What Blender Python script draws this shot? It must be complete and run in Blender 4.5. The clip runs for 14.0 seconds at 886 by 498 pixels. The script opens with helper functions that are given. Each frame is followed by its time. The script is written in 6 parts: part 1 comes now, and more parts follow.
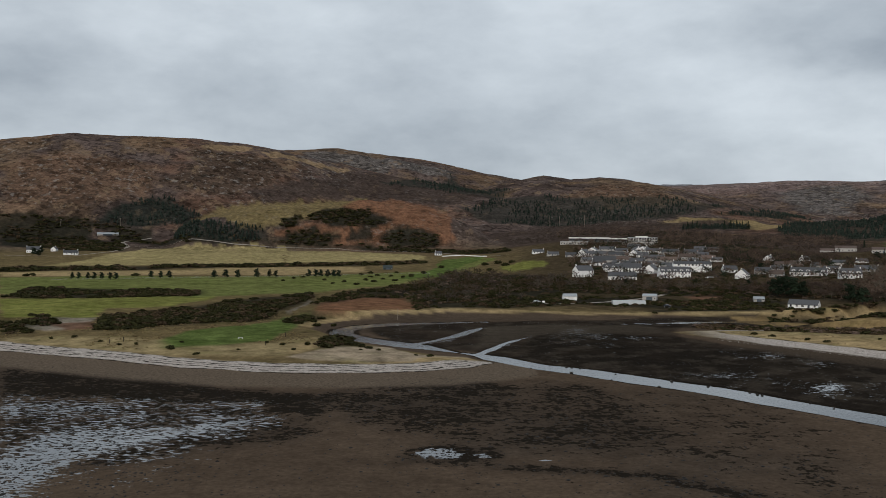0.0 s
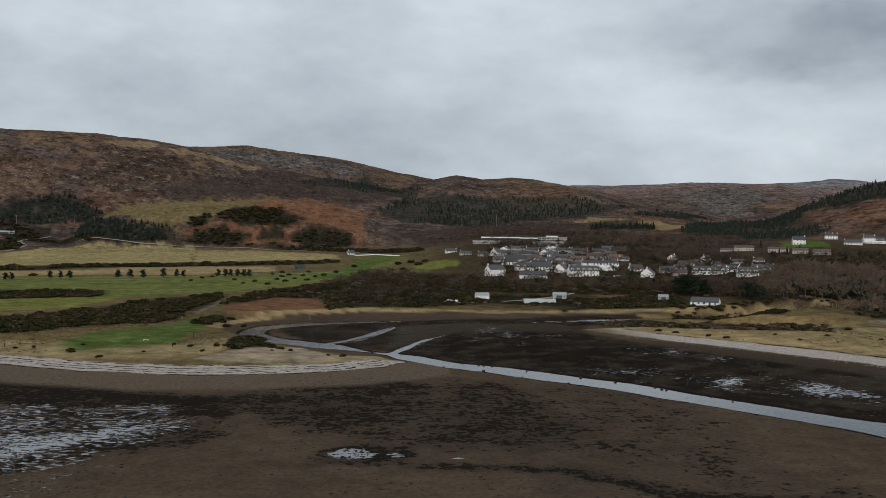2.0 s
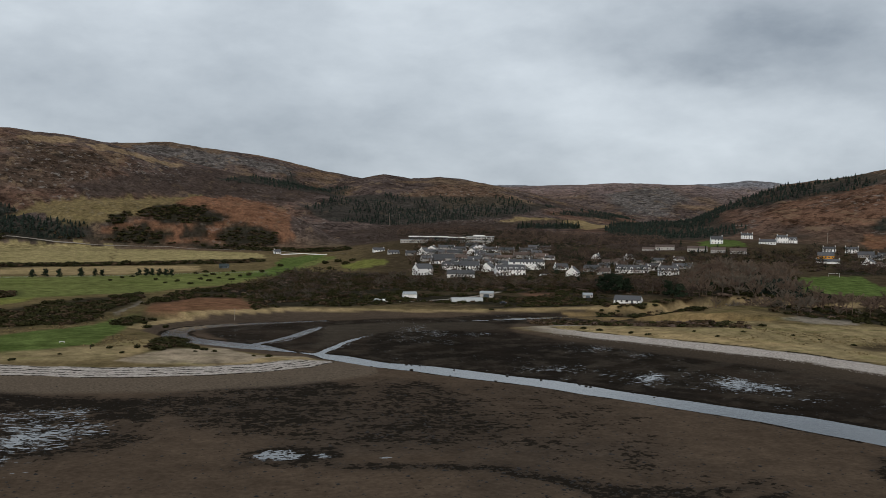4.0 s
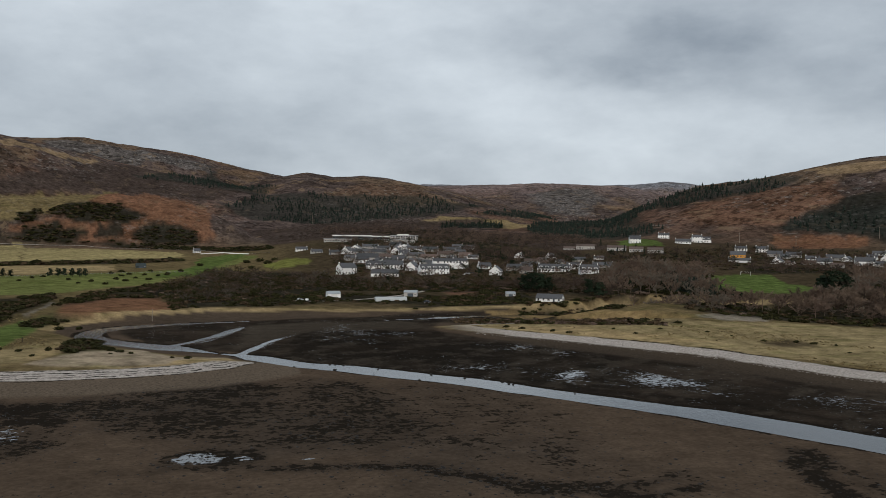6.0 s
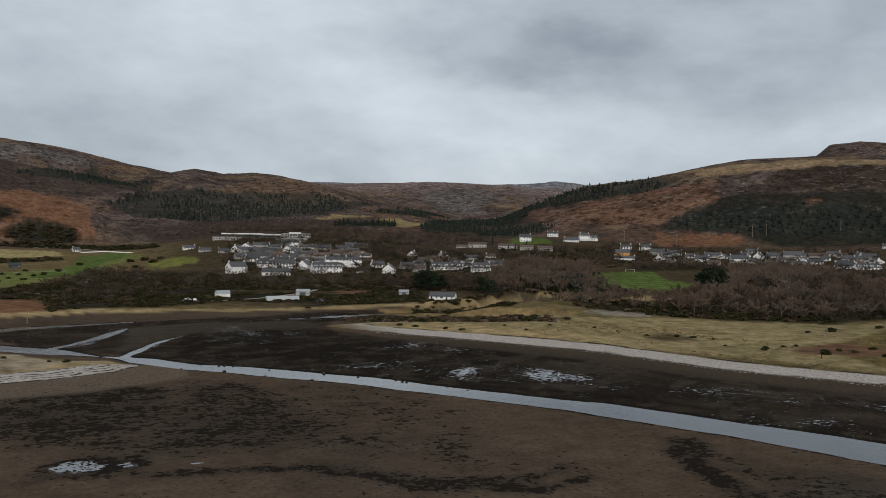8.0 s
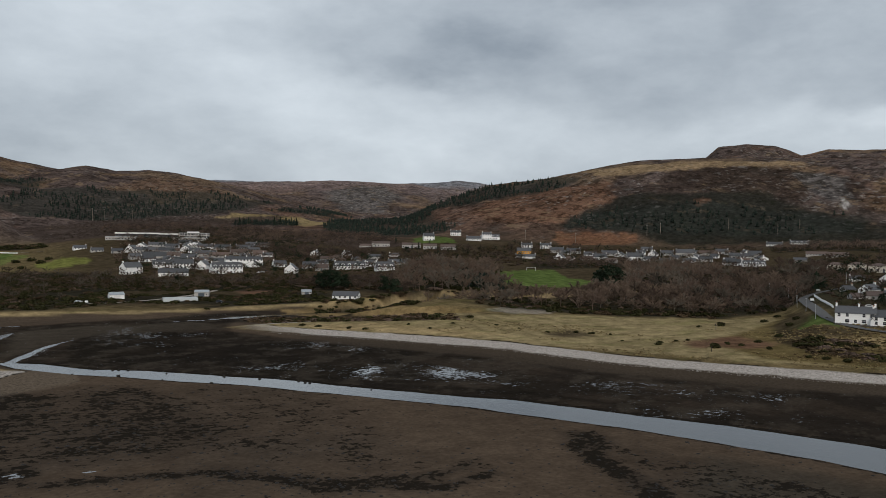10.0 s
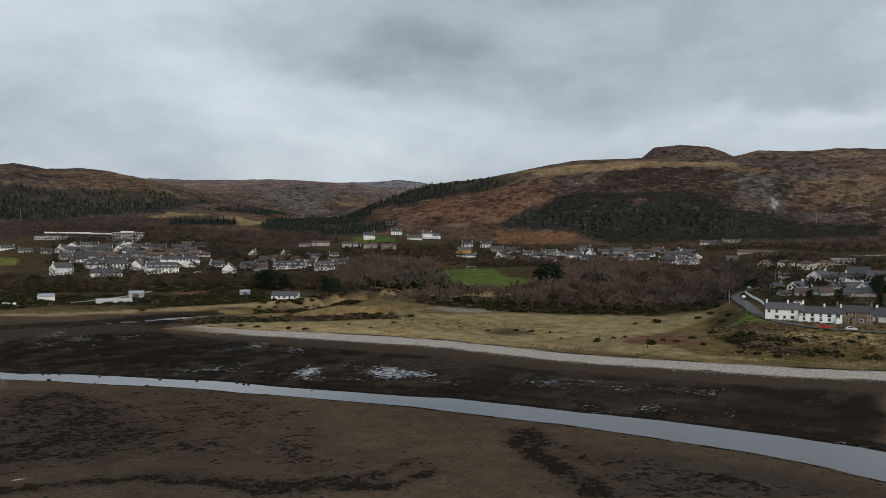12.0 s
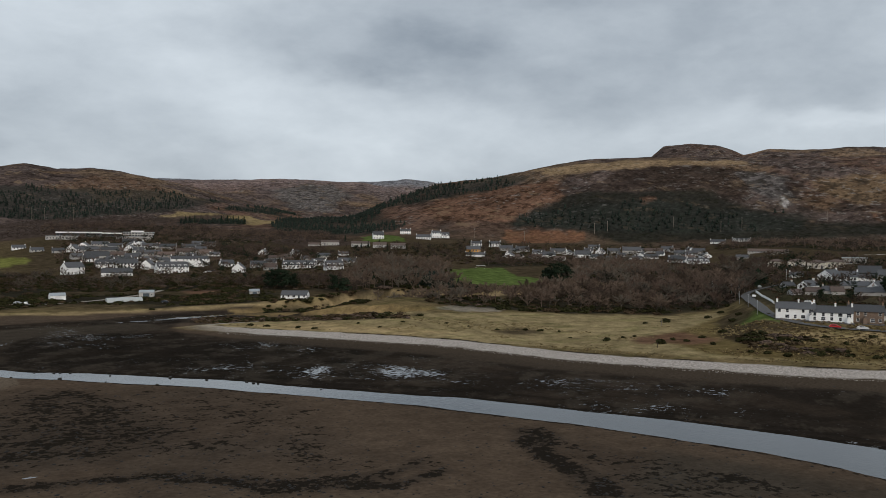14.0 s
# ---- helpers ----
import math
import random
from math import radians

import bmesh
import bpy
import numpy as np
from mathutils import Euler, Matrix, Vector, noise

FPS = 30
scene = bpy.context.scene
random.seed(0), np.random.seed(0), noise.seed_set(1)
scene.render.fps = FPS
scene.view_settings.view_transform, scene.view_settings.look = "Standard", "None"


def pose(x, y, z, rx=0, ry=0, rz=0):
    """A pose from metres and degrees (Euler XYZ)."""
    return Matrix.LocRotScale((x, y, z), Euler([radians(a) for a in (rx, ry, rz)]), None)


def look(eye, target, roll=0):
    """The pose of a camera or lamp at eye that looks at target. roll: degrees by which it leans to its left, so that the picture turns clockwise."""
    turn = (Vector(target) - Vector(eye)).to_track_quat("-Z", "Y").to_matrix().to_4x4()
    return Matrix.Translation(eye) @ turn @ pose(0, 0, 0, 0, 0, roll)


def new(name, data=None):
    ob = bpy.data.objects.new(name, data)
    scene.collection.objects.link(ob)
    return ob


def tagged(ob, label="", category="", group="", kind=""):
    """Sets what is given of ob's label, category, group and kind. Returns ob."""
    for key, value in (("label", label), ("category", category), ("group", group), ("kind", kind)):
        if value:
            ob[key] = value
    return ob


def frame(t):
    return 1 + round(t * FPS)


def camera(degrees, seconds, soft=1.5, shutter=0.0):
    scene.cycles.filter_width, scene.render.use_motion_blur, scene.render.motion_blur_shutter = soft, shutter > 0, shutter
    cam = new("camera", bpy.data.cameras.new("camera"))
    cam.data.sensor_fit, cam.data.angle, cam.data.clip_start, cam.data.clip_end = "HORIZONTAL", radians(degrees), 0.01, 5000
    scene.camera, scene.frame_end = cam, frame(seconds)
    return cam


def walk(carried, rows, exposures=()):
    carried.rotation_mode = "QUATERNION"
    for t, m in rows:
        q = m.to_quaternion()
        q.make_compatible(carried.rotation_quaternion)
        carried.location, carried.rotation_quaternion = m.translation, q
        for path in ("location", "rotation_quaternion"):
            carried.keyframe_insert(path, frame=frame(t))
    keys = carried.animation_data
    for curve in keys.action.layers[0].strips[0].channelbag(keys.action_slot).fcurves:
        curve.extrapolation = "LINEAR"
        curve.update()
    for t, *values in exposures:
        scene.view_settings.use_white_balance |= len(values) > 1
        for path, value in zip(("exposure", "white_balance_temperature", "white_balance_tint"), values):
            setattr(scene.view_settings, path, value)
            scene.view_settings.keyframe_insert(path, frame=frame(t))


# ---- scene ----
# ---- camera: a hovering drone that only turns ----
cam = camera(55.2, 14.0, soft=0.7)
EYE = 42.0
TURNS = [  # seconds, yaw, pitch, roll
    (0.0, 0.0, -0.70, -0.45), (0.5, 0.159, -0.727, -0.51), (1.0, 0.299, -0.738, -0.51), (1.3, 0.2, -0.738, -0.52),
    (1.5, -0.399, -0.735, -0.538), (1.6, -1.19, -0.73, -0.54), (1.8, -3.55, -0.71, -0.555), (2.0, -5.868, -0.70, -0.565),
    (2.2, -7.78, -0.695, -0.56), (2.35, -8.75, -0.69, -0.55), (2.5, -8.822, -0.692, -0.54), (2.7, -8.78, -0.695, -0.55),
    (3.3, -9.25, -0.70, -0.60), (4.0, -10.75, -0.71, -0.66), (5.0, -13.112, -0.721, -0.71), (5.5, -14.413, -0.728, -0.73),
    (6.0, -15.884, -0.705, -0.735), (6.5, -17.363, -0.704, -0.765), (7.0, -19.166, -0.708, -0.78), (7.5, -21.088, -0.72, -0.77),
    (8.0, -23.09, -0.726, -0.77), (8.5, -24.914, -0.726, -0.75), (9.75, -28.85, -0.718, -0.66), (11.0, -32.213, -0.715, -0.55),
    (11.5, -33.261, -0.733, -0.52), (12.0, -33.625, -0.732, -0.525), (12.5, -33.446, -0.733, -0.518), (13.0, -33.287, -0.735, -0.507),
    (13.5, -33.149, -0.742, -0.493), (14.0, -33.013, -0.785, -0.478),
]
walk(cam, [(t, pose(0, 0, EYE, 90 + pitch, roll, yaw)) for t, yaw, pitch, roll in TURNS])

# ---- light: a closed, layered cloud cover over a hidden sun ----
SUN_UP, SUN_AZ = 26.0, 195.0     # degrees above the horizon; degrees clockwise from +y
world = bpy.data.worlds.new("overcast")
scene.world = world
world.use_nodes = True
wt = world.node_tree
wt.nodes.clear()


def wn(kind, **kw):
    n = wt.nodes.new(kind)
    for k, v in kw.items():
        n.inputs[k.replace("_", " ")].default_value = v
    return n


def wmath(op, a, b=None, c=None, clamp=False):
    n = wt.nodes.new("ShaderNodeMath")
    n.operation, n.use_clamp = op, clamp
    for i, v in enumerate((a, b, c)):
        if v is None:
            continue
        if isinstance(v, (int, float)):
            n.inputs[i].default_value = v
        else:
            wt.links.new(v, n.inputs[i])
    return n.outputs[0]


def wnoise(vec, scale, detail, rough, distortion=0.0):
    n = wt.nodes.new("ShaderNodeTexNoise")
    n.inputs["Scale"].default_value, n.inputs["Detail"].default_value = scale, detail
    n.inputs["Roughness"].default_value, n.inputs["Distortion"].default_value = rough, distortion
    wt.links.new(vec, n.inputs["Vector"])
    return n.outputs[0]


coord = wt.nodes.new("ShaderNodeTexCoord").outputs["Generated"]
split = wt.nodes.new("ShaderNodeSeparateXYZ")
wt.links.new(coord, split.inputs[0])
squash = wt.nodes.new("ShaderNodeMapping")        # banks of cloud, seen edge on, lie flat
squash.inputs["Scale"].default_value = (1, 1, 2.2)
wt.links.new(coord, squash.inputs[0])
curl = wt.nodes.new("ShaderNodeTexNoise")         # ragged edges
curl.inputs["Scale"].default_value, curl.inputs["Detail"].default_value, curl.inputs["Roughness"].default_value = 6.0, 5.0, 0.52
wt.links.new(squash.outputs[0], curl.inputs["Vector"])
centre = wt.nodes.new("ShaderNodeVectorMath")
centre.operation, centre.inputs[1].default_value = "SUBTRACT", (0.5, 0.5, 0.5)
wt.links.new(curl.outputs["Color"], centre.inputs[0])
ragged = wt.nodes.new("ShaderNodeVectorMath")
ragged.operation, ragged.inputs[1].default_value = "MULTIPLY_ADD", (0.22, 0.22, 0.11)
wt.links.new(centre.outputs[0], ragged.inputs[0])
wt.links.new(coord, ragged.inputs[2])
torn = wt.nodes.new("ShaderNodeSeparateXYZ")
wt.links.new(ragged.outputs[0], torn.inputs[0])
broad = wnoise(squash.outputs[0], 2.3, 3.0, 0.5, 0.2)
middle = wnoise(squash.outputs[0], 5.5, 7.0, 0.56, 0.1)
fine = wnoise(squash.outputs[0], 16.0, 6.0, 0.58, 0.1)
mixed = wmath("ADD", wmath("MULTIPLY", broad, 0.40), wmath("ADD", wmath("MULTIPLY", middle, 0.44), wmath("MULTIPLY", fine, 0.16)))

mixed = wmath("MULTIPLY_ADD", mixed, 0.78, 0.118)


def bank(az, el, wide, high, much):
    """A broad darker or lighter mass of cloud: bearing, height, extent in degrees."""
    global mixed
    a, e = radians(az), radians(el)
    u = wt.nodes.new("ShaderNodeVectorMath")
    u.operation, u.inputs[1].default_value = "DOT_PRODUCT", (math.cos(a), -math.sin(a), 0)
    wt.links.new(ragged.outputs[0], u.inputs[0])
    front = wt.nodes.new("ShaderNodeVectorMath")
    front.operation, front.inputs[1].default_value = "DOT_PRODUCT", (math.sin(a), math.cos(a), 0)
    wt.links.new(coord, front.inputs[0])
    du = wmath("DIVIDE", u.outputs["Value"], radians(wide))
    dv = wmath("DIVIDE", wmath("SUBTRACT", torn.outputs[2], math.sin(e)), radians(high))
    d2 = wmath("ADD", wmath("MULTIPLY", du, du), wmath("MULTIPLY", dv, dv))
    g = wmath("DIVIDE", 1.0, wmath("ADD", 1.0, wmath("MULTIPLY", d2, d2)))
    g = wmath("MULTIPLY", g, wmath("GREATER_THAN", front.outputs["Value"], 0.0))
    mixed = wmath("MULTIPLY_ADD", g, much, mixed)


for row in ((-18, 14, 14, 3, 0.06), (-16, 9.5, 16, 2.2, -0.06), (3, 7, 12, 3, -0.03), (6, 12, 10, 4, 0.06), (18, 8, 12, 4, 0.07), (24, 13.5, 5, 2, -0.05), (31, 12, 7, 1.9, -0.12),
            (30, 8.8, 8, 1.1, 0.07), (41.5, 9.2, 6, 1.2, -0.08), (43, 14, 12, 2.5, -0.03), (56, 11, 8, 2.5, -0.05), (58, 7.6, 5, 0.7, 0.12), (54, 6.6, 10, 1.0, 0.03), (33, 6.5, 10, 1.5, 0.05), (10, 15, 8, 3, 0.04)):
    bank(*row)
ramp = wt.nodes.new("ShaderNodeValToRGB")
wt.links.new(mixed, ramp.inputs[0])
ramp.color_ramp.elements[0].position, ramp.color_ramp.elements[0].color = 0.30, (0.265, 0.308, 0.36, 1)
ramp.color_ramp.elements[1].position, ramp.color_ramp.elements[1].color = 0.66, (0.615, 0.675, 0.73, 1)
sky = wt.nodes.new("ShaderNodeTexSky")
sky.sky_type, sky.sun_disc = "NISHITA", False
sky.sun_elevation, sky.sun_rotation = radians(SUN_UP), radians(SUN_AZ)
sky.air_density, sky.dust_density = 1.0, 3.0
thin = wt.nodes.new("ShaderNodeMix")
thin.data_type, thin.blend_type = "RGBA", "ADD"
thin.inputs["Factor"].default_value = 0.006
wt.links.new(ramp.outputs[0], thin.inputs["A"])
wt.links.new(sky.outputs[0], thin.inputs["B"])
back = wn("ShaderNodeBackground", Strength=1.0)
wt.links.new(thin.outputs["Result"], back.inputs["Color"])
wt.links.new(back.outputs[0], wt.nodes.new("ShaderNodeOutputWorld").inputs[0])

sun = new("sun", bpy.data.lights.new("sun", "SUN"))
sun.data.energy, sun.data.angle, sun.data.color = 1.5, radians(50), (1.0, 0.89, 0.76)
far = Vector((math.sin(radians(SUN_AZ)) * math.cos(radians(SUN_UP)), math.cos(radians(SUN_AZ)) * math.cos(radians(SUN_UP)), math.sin(radians(SUN_UP))))
sun.matrix_world = look(far * 500, (0, 0, 0))

# ---- the lie of the land ----
def fade(t):
    return t * t * t * (t * (t * 6 - 15) + 10)


def lattice(ix, iy, seed):
    n = (ix.astype(np.int64) * 374761393 + iy.astype(np.int64) * 668265263 + seed * 1442695041) & 0xFFFFFFFF
    n = ((n ^ (n >> 13)) * 1274126177) & 0xFFFFFFFF
    return ((n ^ (n >> 16)) & 0xFFFF) / 65535.0


def value_noise(x, y, seed):
    ix, iy = np.floor(x), np.floor(y)
    fx, fy = fade(x - ix), fade(y - iy)
    a, b = lattice(ix, iy, seed), lattice(ix + 1, iy, seed)
    c, d = lattice(ix, iy + 1, seed), lattice(ix + 1, iy + 1, seed)
    return (a * (1 - fx) + b * fx) * (1 - fy) + (c * (1 - fx) + d * fx) * fy


def fbm(x, y, size, octaves=4, seed=0, gain=0.5):
    """Cloudy noise from -1 to 1 whose largest forms are about `size` metres across."""
    total, amp, norm, f = 0.0, 1.0, 0.0, 1.0 / size
    for k in range(octaves):
        ca, sa = math.cos(k * 1.3), math.sin(k * 1.3)
        total = total + amp * (2 * value_noise((x * ca - y * sa) * f + 17.3 * k, (x * sa + y * ca) * f + 9.1 * k, seed + k) - 1)
        norm, amp, f = norm + amp, amp * gain, f * 2.03
    return total / norm


def step(a, b, v):
    u = np.clip((v - a) / (b - a), 0, 1)
    return u * u * (3 - 2 * u)


# height of the valley floor: rows by bearing, columns by range
RANGE = [300, 450, 600, 750, 900, 1050, 1250, 1600]
BEARING = [-30, -18, -6, 1, 9, 20, 30, 38, 48, 57]
FLOOR = [
    [2, 5, 8, 9, 10.5, 13, 22, 60], [2, 5, 8, 9, 10.5, 13, 24, 60], [2, 4, 7, 9, 10.5, 13, 27, 60], [2, 2, 6, 9, 12, 18, 32, 60],
    [1, 1, 4, 13, 27, 38, 44, 70], [1, 1, 5, 13, 24, 35, 46, 70], [1, 1.5, 5, 11, 24, 40, 50, 80], [1, 2.5, 6, 10, 18, 30, 44, 75],
    [1.5, 3.5, 8, 17, 25, 31, 42, 70], [5, 17, 25, 30, 34, 38, 46, 70]]
# ridges: bearing, elevation angle of the crest, range of the crest; then the range of the foot
RIDGES = [
    (1180, 0.5, [(-18.5, -0.6, 1330), (-16.5, 0.9, 1340), (-13, 2.0, 1360), (-9, 2.25, 1370), (-5.1, 2.6, 1360), (-1.7, 2.1, 1340), (1.4, 1.2, 1320), (3.6, -0.2, 1300), (5, -1, 1290)]),
    (1330, 0.3, [(-40, 5.2, 1950), (-27.6, 5.65, 1950), (-23.6, 6.3, 1950), (-17, 6.2, 1980), (-12.2, 5.78, 2020), (-8.5, 5.15, 2060), (-6, 4.6, 2100), (-3, 4.0, 2100), (1, 3.3, 2100), (5, 2.6, 2080), (10, 1.0, 2050)]),
    (1900, 0.3, [(-16, 4.6, 2750), (-12, 5.6, 2750), (-8.5, 5.8, 2750), (-7, 5.82, 2760), (-3.2, 5.36, 2800), (-0.6, 5.02, 2820), (2.9, 4.24, 2850), (5, 3.95, 2850), (9, 2.8, 2850)]),
    (1450, 0.3, [(0, 2.1, 2450), (3, 3.35, 2450), (5, 3.8, 2450), (6.7, 4.04, 2480), (8.5, 3.78, 2480), (10.4, 3.90, 2480), (12.5, 3.70, 2500), (14, 3.45, 2500), (17, 2.9, 2550), (20, 2.2, 2600), (24, 1.1, 2600)]),
    (2300, 0.3, [(9, 2.8, 3700), (14, 3.4, 3700), (17.6, 3.48, 3700), (21, 3.55, 3700), (23.9, 3.7, 3650), (27.6, 3.56, 3600), (30, 3.1, 3600), (34, 2.4, 3600)]),
    (3300, 0.3, [(11, 3.3, 4550), (14.5, 3.63, 4550), (17, 3.55, 4550), (24, 3.4, 4550), (28, 3.7, 4550), (30.3, 3.85, 4550), (32.6, 3.62, 4550), (37, 3.1, 4550)]),
    (1080, 0.3, [(24, 0.3, 1950), (27.2, 1.35, 1880), (29.5, 2.4, 1800), (32.5, 3.47, 1720), (36.3, 3.98, 1640), (40.1, 4.78, 1600), (42.7, 5.15, 1580), (46.7, 5.26, 1560), (50, 5.2, 1560), (53, 5.05, 1580), (57, 4.9, 1600), (66, 4.8, 1600), (80, 4.5, 1600)]),
    (1600, 0.4, [(44, 4.4, 2150), (46.6, 5.15, 2150), (47.5, 5.98, 2150), (49.2, 6.14, 2150), (51, 5.9, 2150), (52.5, 5.3, 2150), (54, 5.6, 2150), (56, 5.46, 2150), (58.3, 5.6, 2150), (61, 5.43, 2150), (70, 5.2, 2150)]),
]
# the edge of the dry land: the golf-course shore and its sandy tip, the river's far bank, the shingle bar
LAND_WEST = [(-420, 420), (-230, 336), (-156, 304), (-118, 285), (-85, 269), (-57, 261), (-31, 260), (-6, 264), (10, 274), (20, 285),
             (12, 296), (-6, 309), (-28, 330), (-44, 362), (-58, 386), (-63, 408), (-42, 438), (5, 468), (67, 468), (129, 467), (186, 455),
             (231, 448), (265, 440), (330, 426), (420, 445), (800, 400), (900, 900), (-700, 900)]
LAND_EAST = [(103, 387), (122, 352), (153, 311), (179, 267), (194, 220), (213, 187), (232, 159), (252, 138), (300, 90), (380, 40), (600, 60),
             (800, 380), (420, 440), (330, 424), (262, 414), (210, 420), (168, 402), (125, 396)]


def edge_distance(x, y, poly):
    """Metres inside (plus) or outside (minus) a closed outline."""
    inside, best = np.zeros(x.shape, bool), np.full(x.shape, 1e9)
    for (x0, y0), (x1, y1) in zip(poly, poly[1:] + poly[:1]):
        dx, dy = x1 - x0, y1 - y0
        u = np.clip(((x - x0) * dx + (y - y0) * dy) / (dx * dx + dy * dy + 1e-9), 0, 1)
        best = np.minimum(best, np.hypot(x - x0 - u * dx, y - y0 - u * dy))
        if y0 != y1:
            inside ^= ((y0 > y) != (y1 > y)) & (x < (x1 - x0) * (y - y0) / (y1 - y0) + x0)
    return np.where(inside, best, -best)


def line_distance(x, y, pts):
    best = np.full(x.shape, 1e9)
    for (x0, y0), (x1, y1) in zip(pts, pts[1:]):
        dx, dy = x1 - x0, y1 - y0
        u = np.clip(((x - x0) * dx + (y - y0) * dy) / (dx * dx + dy * dy + 1e-9), 0, 1)
        best = np.minimum(best, np.hypot(x - x0 - u * dx, y - y0 - u * dy))
    return best


RIVER = [(22, 432, 1.5), (-12, 421, 4), (-29, 413, 5.5), (-39, 404, 6), (-45, 391, 6), (-45, 377, 6), (-40, 362, 6), (-31, 350, 6.5), (-9, 331, 6.5), (6, 315, 1.0), (13, 309, 2.2), (19, 300, 5.4), (32, 282, 5.5), (46, 271, 6.0), (60, 256, 6.6), (76, 240, 6.6), (84, 229, 6.2), (100, 207, 6.2), (119, 182, 7.6), (134, 156, 8.3), (146, 131, 8.9), (155, 109, 10.1), (159, 93, 11.2), (163, 60, 13), (167, 30, 15), (172, -40, 20), (170, -300, 30)]
RILL = [(-12, 338, 2), (-3, 351, 2.5), (8, 374, 3.2), (14, 391, 2.5), (19, 404, 1)]
RILL_EAST = [(14, 312, 2), (21, 331, 2.2), (25, 343, 1.6), (33, 359, 1.2), (40, 370, 0.6)]
CREEK_EAST = [(62, 414, 0.8), (93, 428, 1.6), (107, 430, 2.4), (126, 437, 3.6), (150, 443, 4.2), (177, 447, 4.2), (200, 449, 3.2), (226, 450, 2.2), (250, 448, 1)]


def width_distance(x, y, line):
    """Distance to the bank of a channel given by its middle and half width; minus in the water."""
    best = np.full(x.shape, 1e9)
    for (x0, y0, w0), (x1, y1, w1) in zip(line, line[1:]):
        dx, dy = x1 - x0, y1 - y0
        u = np.clip(((x - x0) * dx + (y - y0) * dy) / (dx * dx + dy * dy), 0, 1)
        best = np.minimum(best, np.hypot(x - x0 - u * dx, y - y0 - u * dy) - (w0 + u * (w1 - w0)))
    return best


def land(x, y):
    """Height of the ground in metres."""
    x, y = np.asarray(x, float), np.asarray(y, float)
    r, az = np.hypot(x, y), np.degrees(np.arctan2(x, y))
    wx, wy = x + 3 * fbm(x, y, 30, 3, 5), y + 3 * fbm(x, y, 30, 3, 6)
    # valley floor between the bearings of the table
    rows = np.array([np.interp(r, RANGE, row) for row in FLOOR])
    k = np.clip(np.searchsorted(BEARING, az) - 1, 0, len(BEARING) - 2)
    b = np.array(BEARING, float)
    f = step(0, 1, (np.clip(az, b[0], b[-1]) - b[k]) / (b[k + 1] - b[k]))
    flat = np.arange(r.size)
    floor = (rows.reshape(len(FLOOR), -1)[k.ravel(), flat] * (1 - f.ravel()) + rows.reshape(len(FLOOR), -1)[k.ravel() + 1, flat] * f.ravel()).reshape(r.shape)
    # the terrace above the shingle bar, with its bluff
    brow = 326 + 8 * fbm(x, y, 60, 3, 8)
    terrace = step(50.0, 54.5, az + 1.2 * fbm(x, y, 50, 2, 9)) * step(brow - 28, brow + 24, r)
    low = 1.8 + 0.006 * np.maximum(r - 250, 0)
    floor = np.where(az > 47, low + (np.maximum(floor, low) - low) * np.maximum(terrace, step(430, 600, r)), floor)
    floor = floor + terrace * (1 - step(brow + 10, brow + 40, r)) * 1.6 * fbm(x, y, 22, 4, 15)
    z = floor + 0.35 * fbm(x, y, 70, 3, 1) * step(250, 500, r) + 1.6 * fbm(x, y, 160, 3, 2) * step(600, 900, r)
    # hills
    rough = fbm(x, y, 420, 6, 21, 0.52)
    crag = np.abs(fbm(x, y, 150, 5, 33, 0.55))
    for foot, power, crest in RIDGES:
        ca = [c[0] for c in crest]
        e, d = np.interp(az, ca, [c[1] for c in crest]), np.interp(az, ca, [c[2] for c in crest])
        top = EYE + d * np.tan(np.radians(e))
        fade_out = step(ca[0] - 9, ca[0], az) * step(ca[-1] + 9, ca[-1], az)
        u = (r - foot) / (d - foot)
        base = np.interp(az, BEARING, [np.interp(foot, RANGE, row) for row in FLOOR]) - 7
        rise = np.where(u < 1, np.sin(np.clip(u, 0, 1) * math.pi / 2) ** (1.0 + power * (1 - np.clip(u, 0, 1))), 1 - 0.35 * step(0, 1.0, (r - d) / 900))
        shape = np.clip(u * 1.4, 0, 1) * np.clip(1.15 - np.abs(u - 0.5), 0, 1)
        hill = base + (top - base) * rise * fade_out + (rough * 0.15 + crag * 0.13 - 0.035) * (top - base) * shape * np.where(u < 1, np.clip(1.25 - u, 0.22, 1), 0.2)
        hill = np.where(u > 0, hill, base - 60 * np.clip(-u, 0, 2))
        m = np.clip(0.5 + 0.5 * (hill - z) / 9.0, 0, 1)
        z = z + (hill - z) * m + 9.0 * m * (1 - m) * 0.5
    z = z + 0.5 * fbm(x, y, 26, 3, 44) * step(1100, 1500, r)
    # shore
    inland = np.maximum(edge_distance(wx, wy, LAND_WEST), edge_distance(wx, wy, LAND_EAST))
    inland = np.where(r > 760, 100.0, inland)
    flats = -0.22 + 0.10 * fbm(x, y, 55, 4, 12) + 0.03 * fbm(x, y, 6, 2, 13)
    shore = step(-14, 9, inland)
    beach = np.where(r < 440, np.minimum(np.maximum(z, 1.2), 0.25 + 0.085 * np.maximum(inland, 0)), np.maximum(z, 1.2))
    z = flats * (1 - shore) + beach * shore
    # the channels, cut into the flats
    bank = np.minimum(np.minimum(width_distance(x, y, RIVER), width_distance(x, y, RILL_EAST)), np.minimum(width_distance(x, y, RILL), width_distance(x, y, CREEK_EAST)))
    bank = bank + 1.2 * fbm(x, y, 14, 3, 14)
    z = np.where(bank < 4, np.minimum(z, -0.95 + 0.73 * step(-3.6, 1.4, bank) + np.maximum(z + 0.2, 0) * step(0, 4, bank)), z)
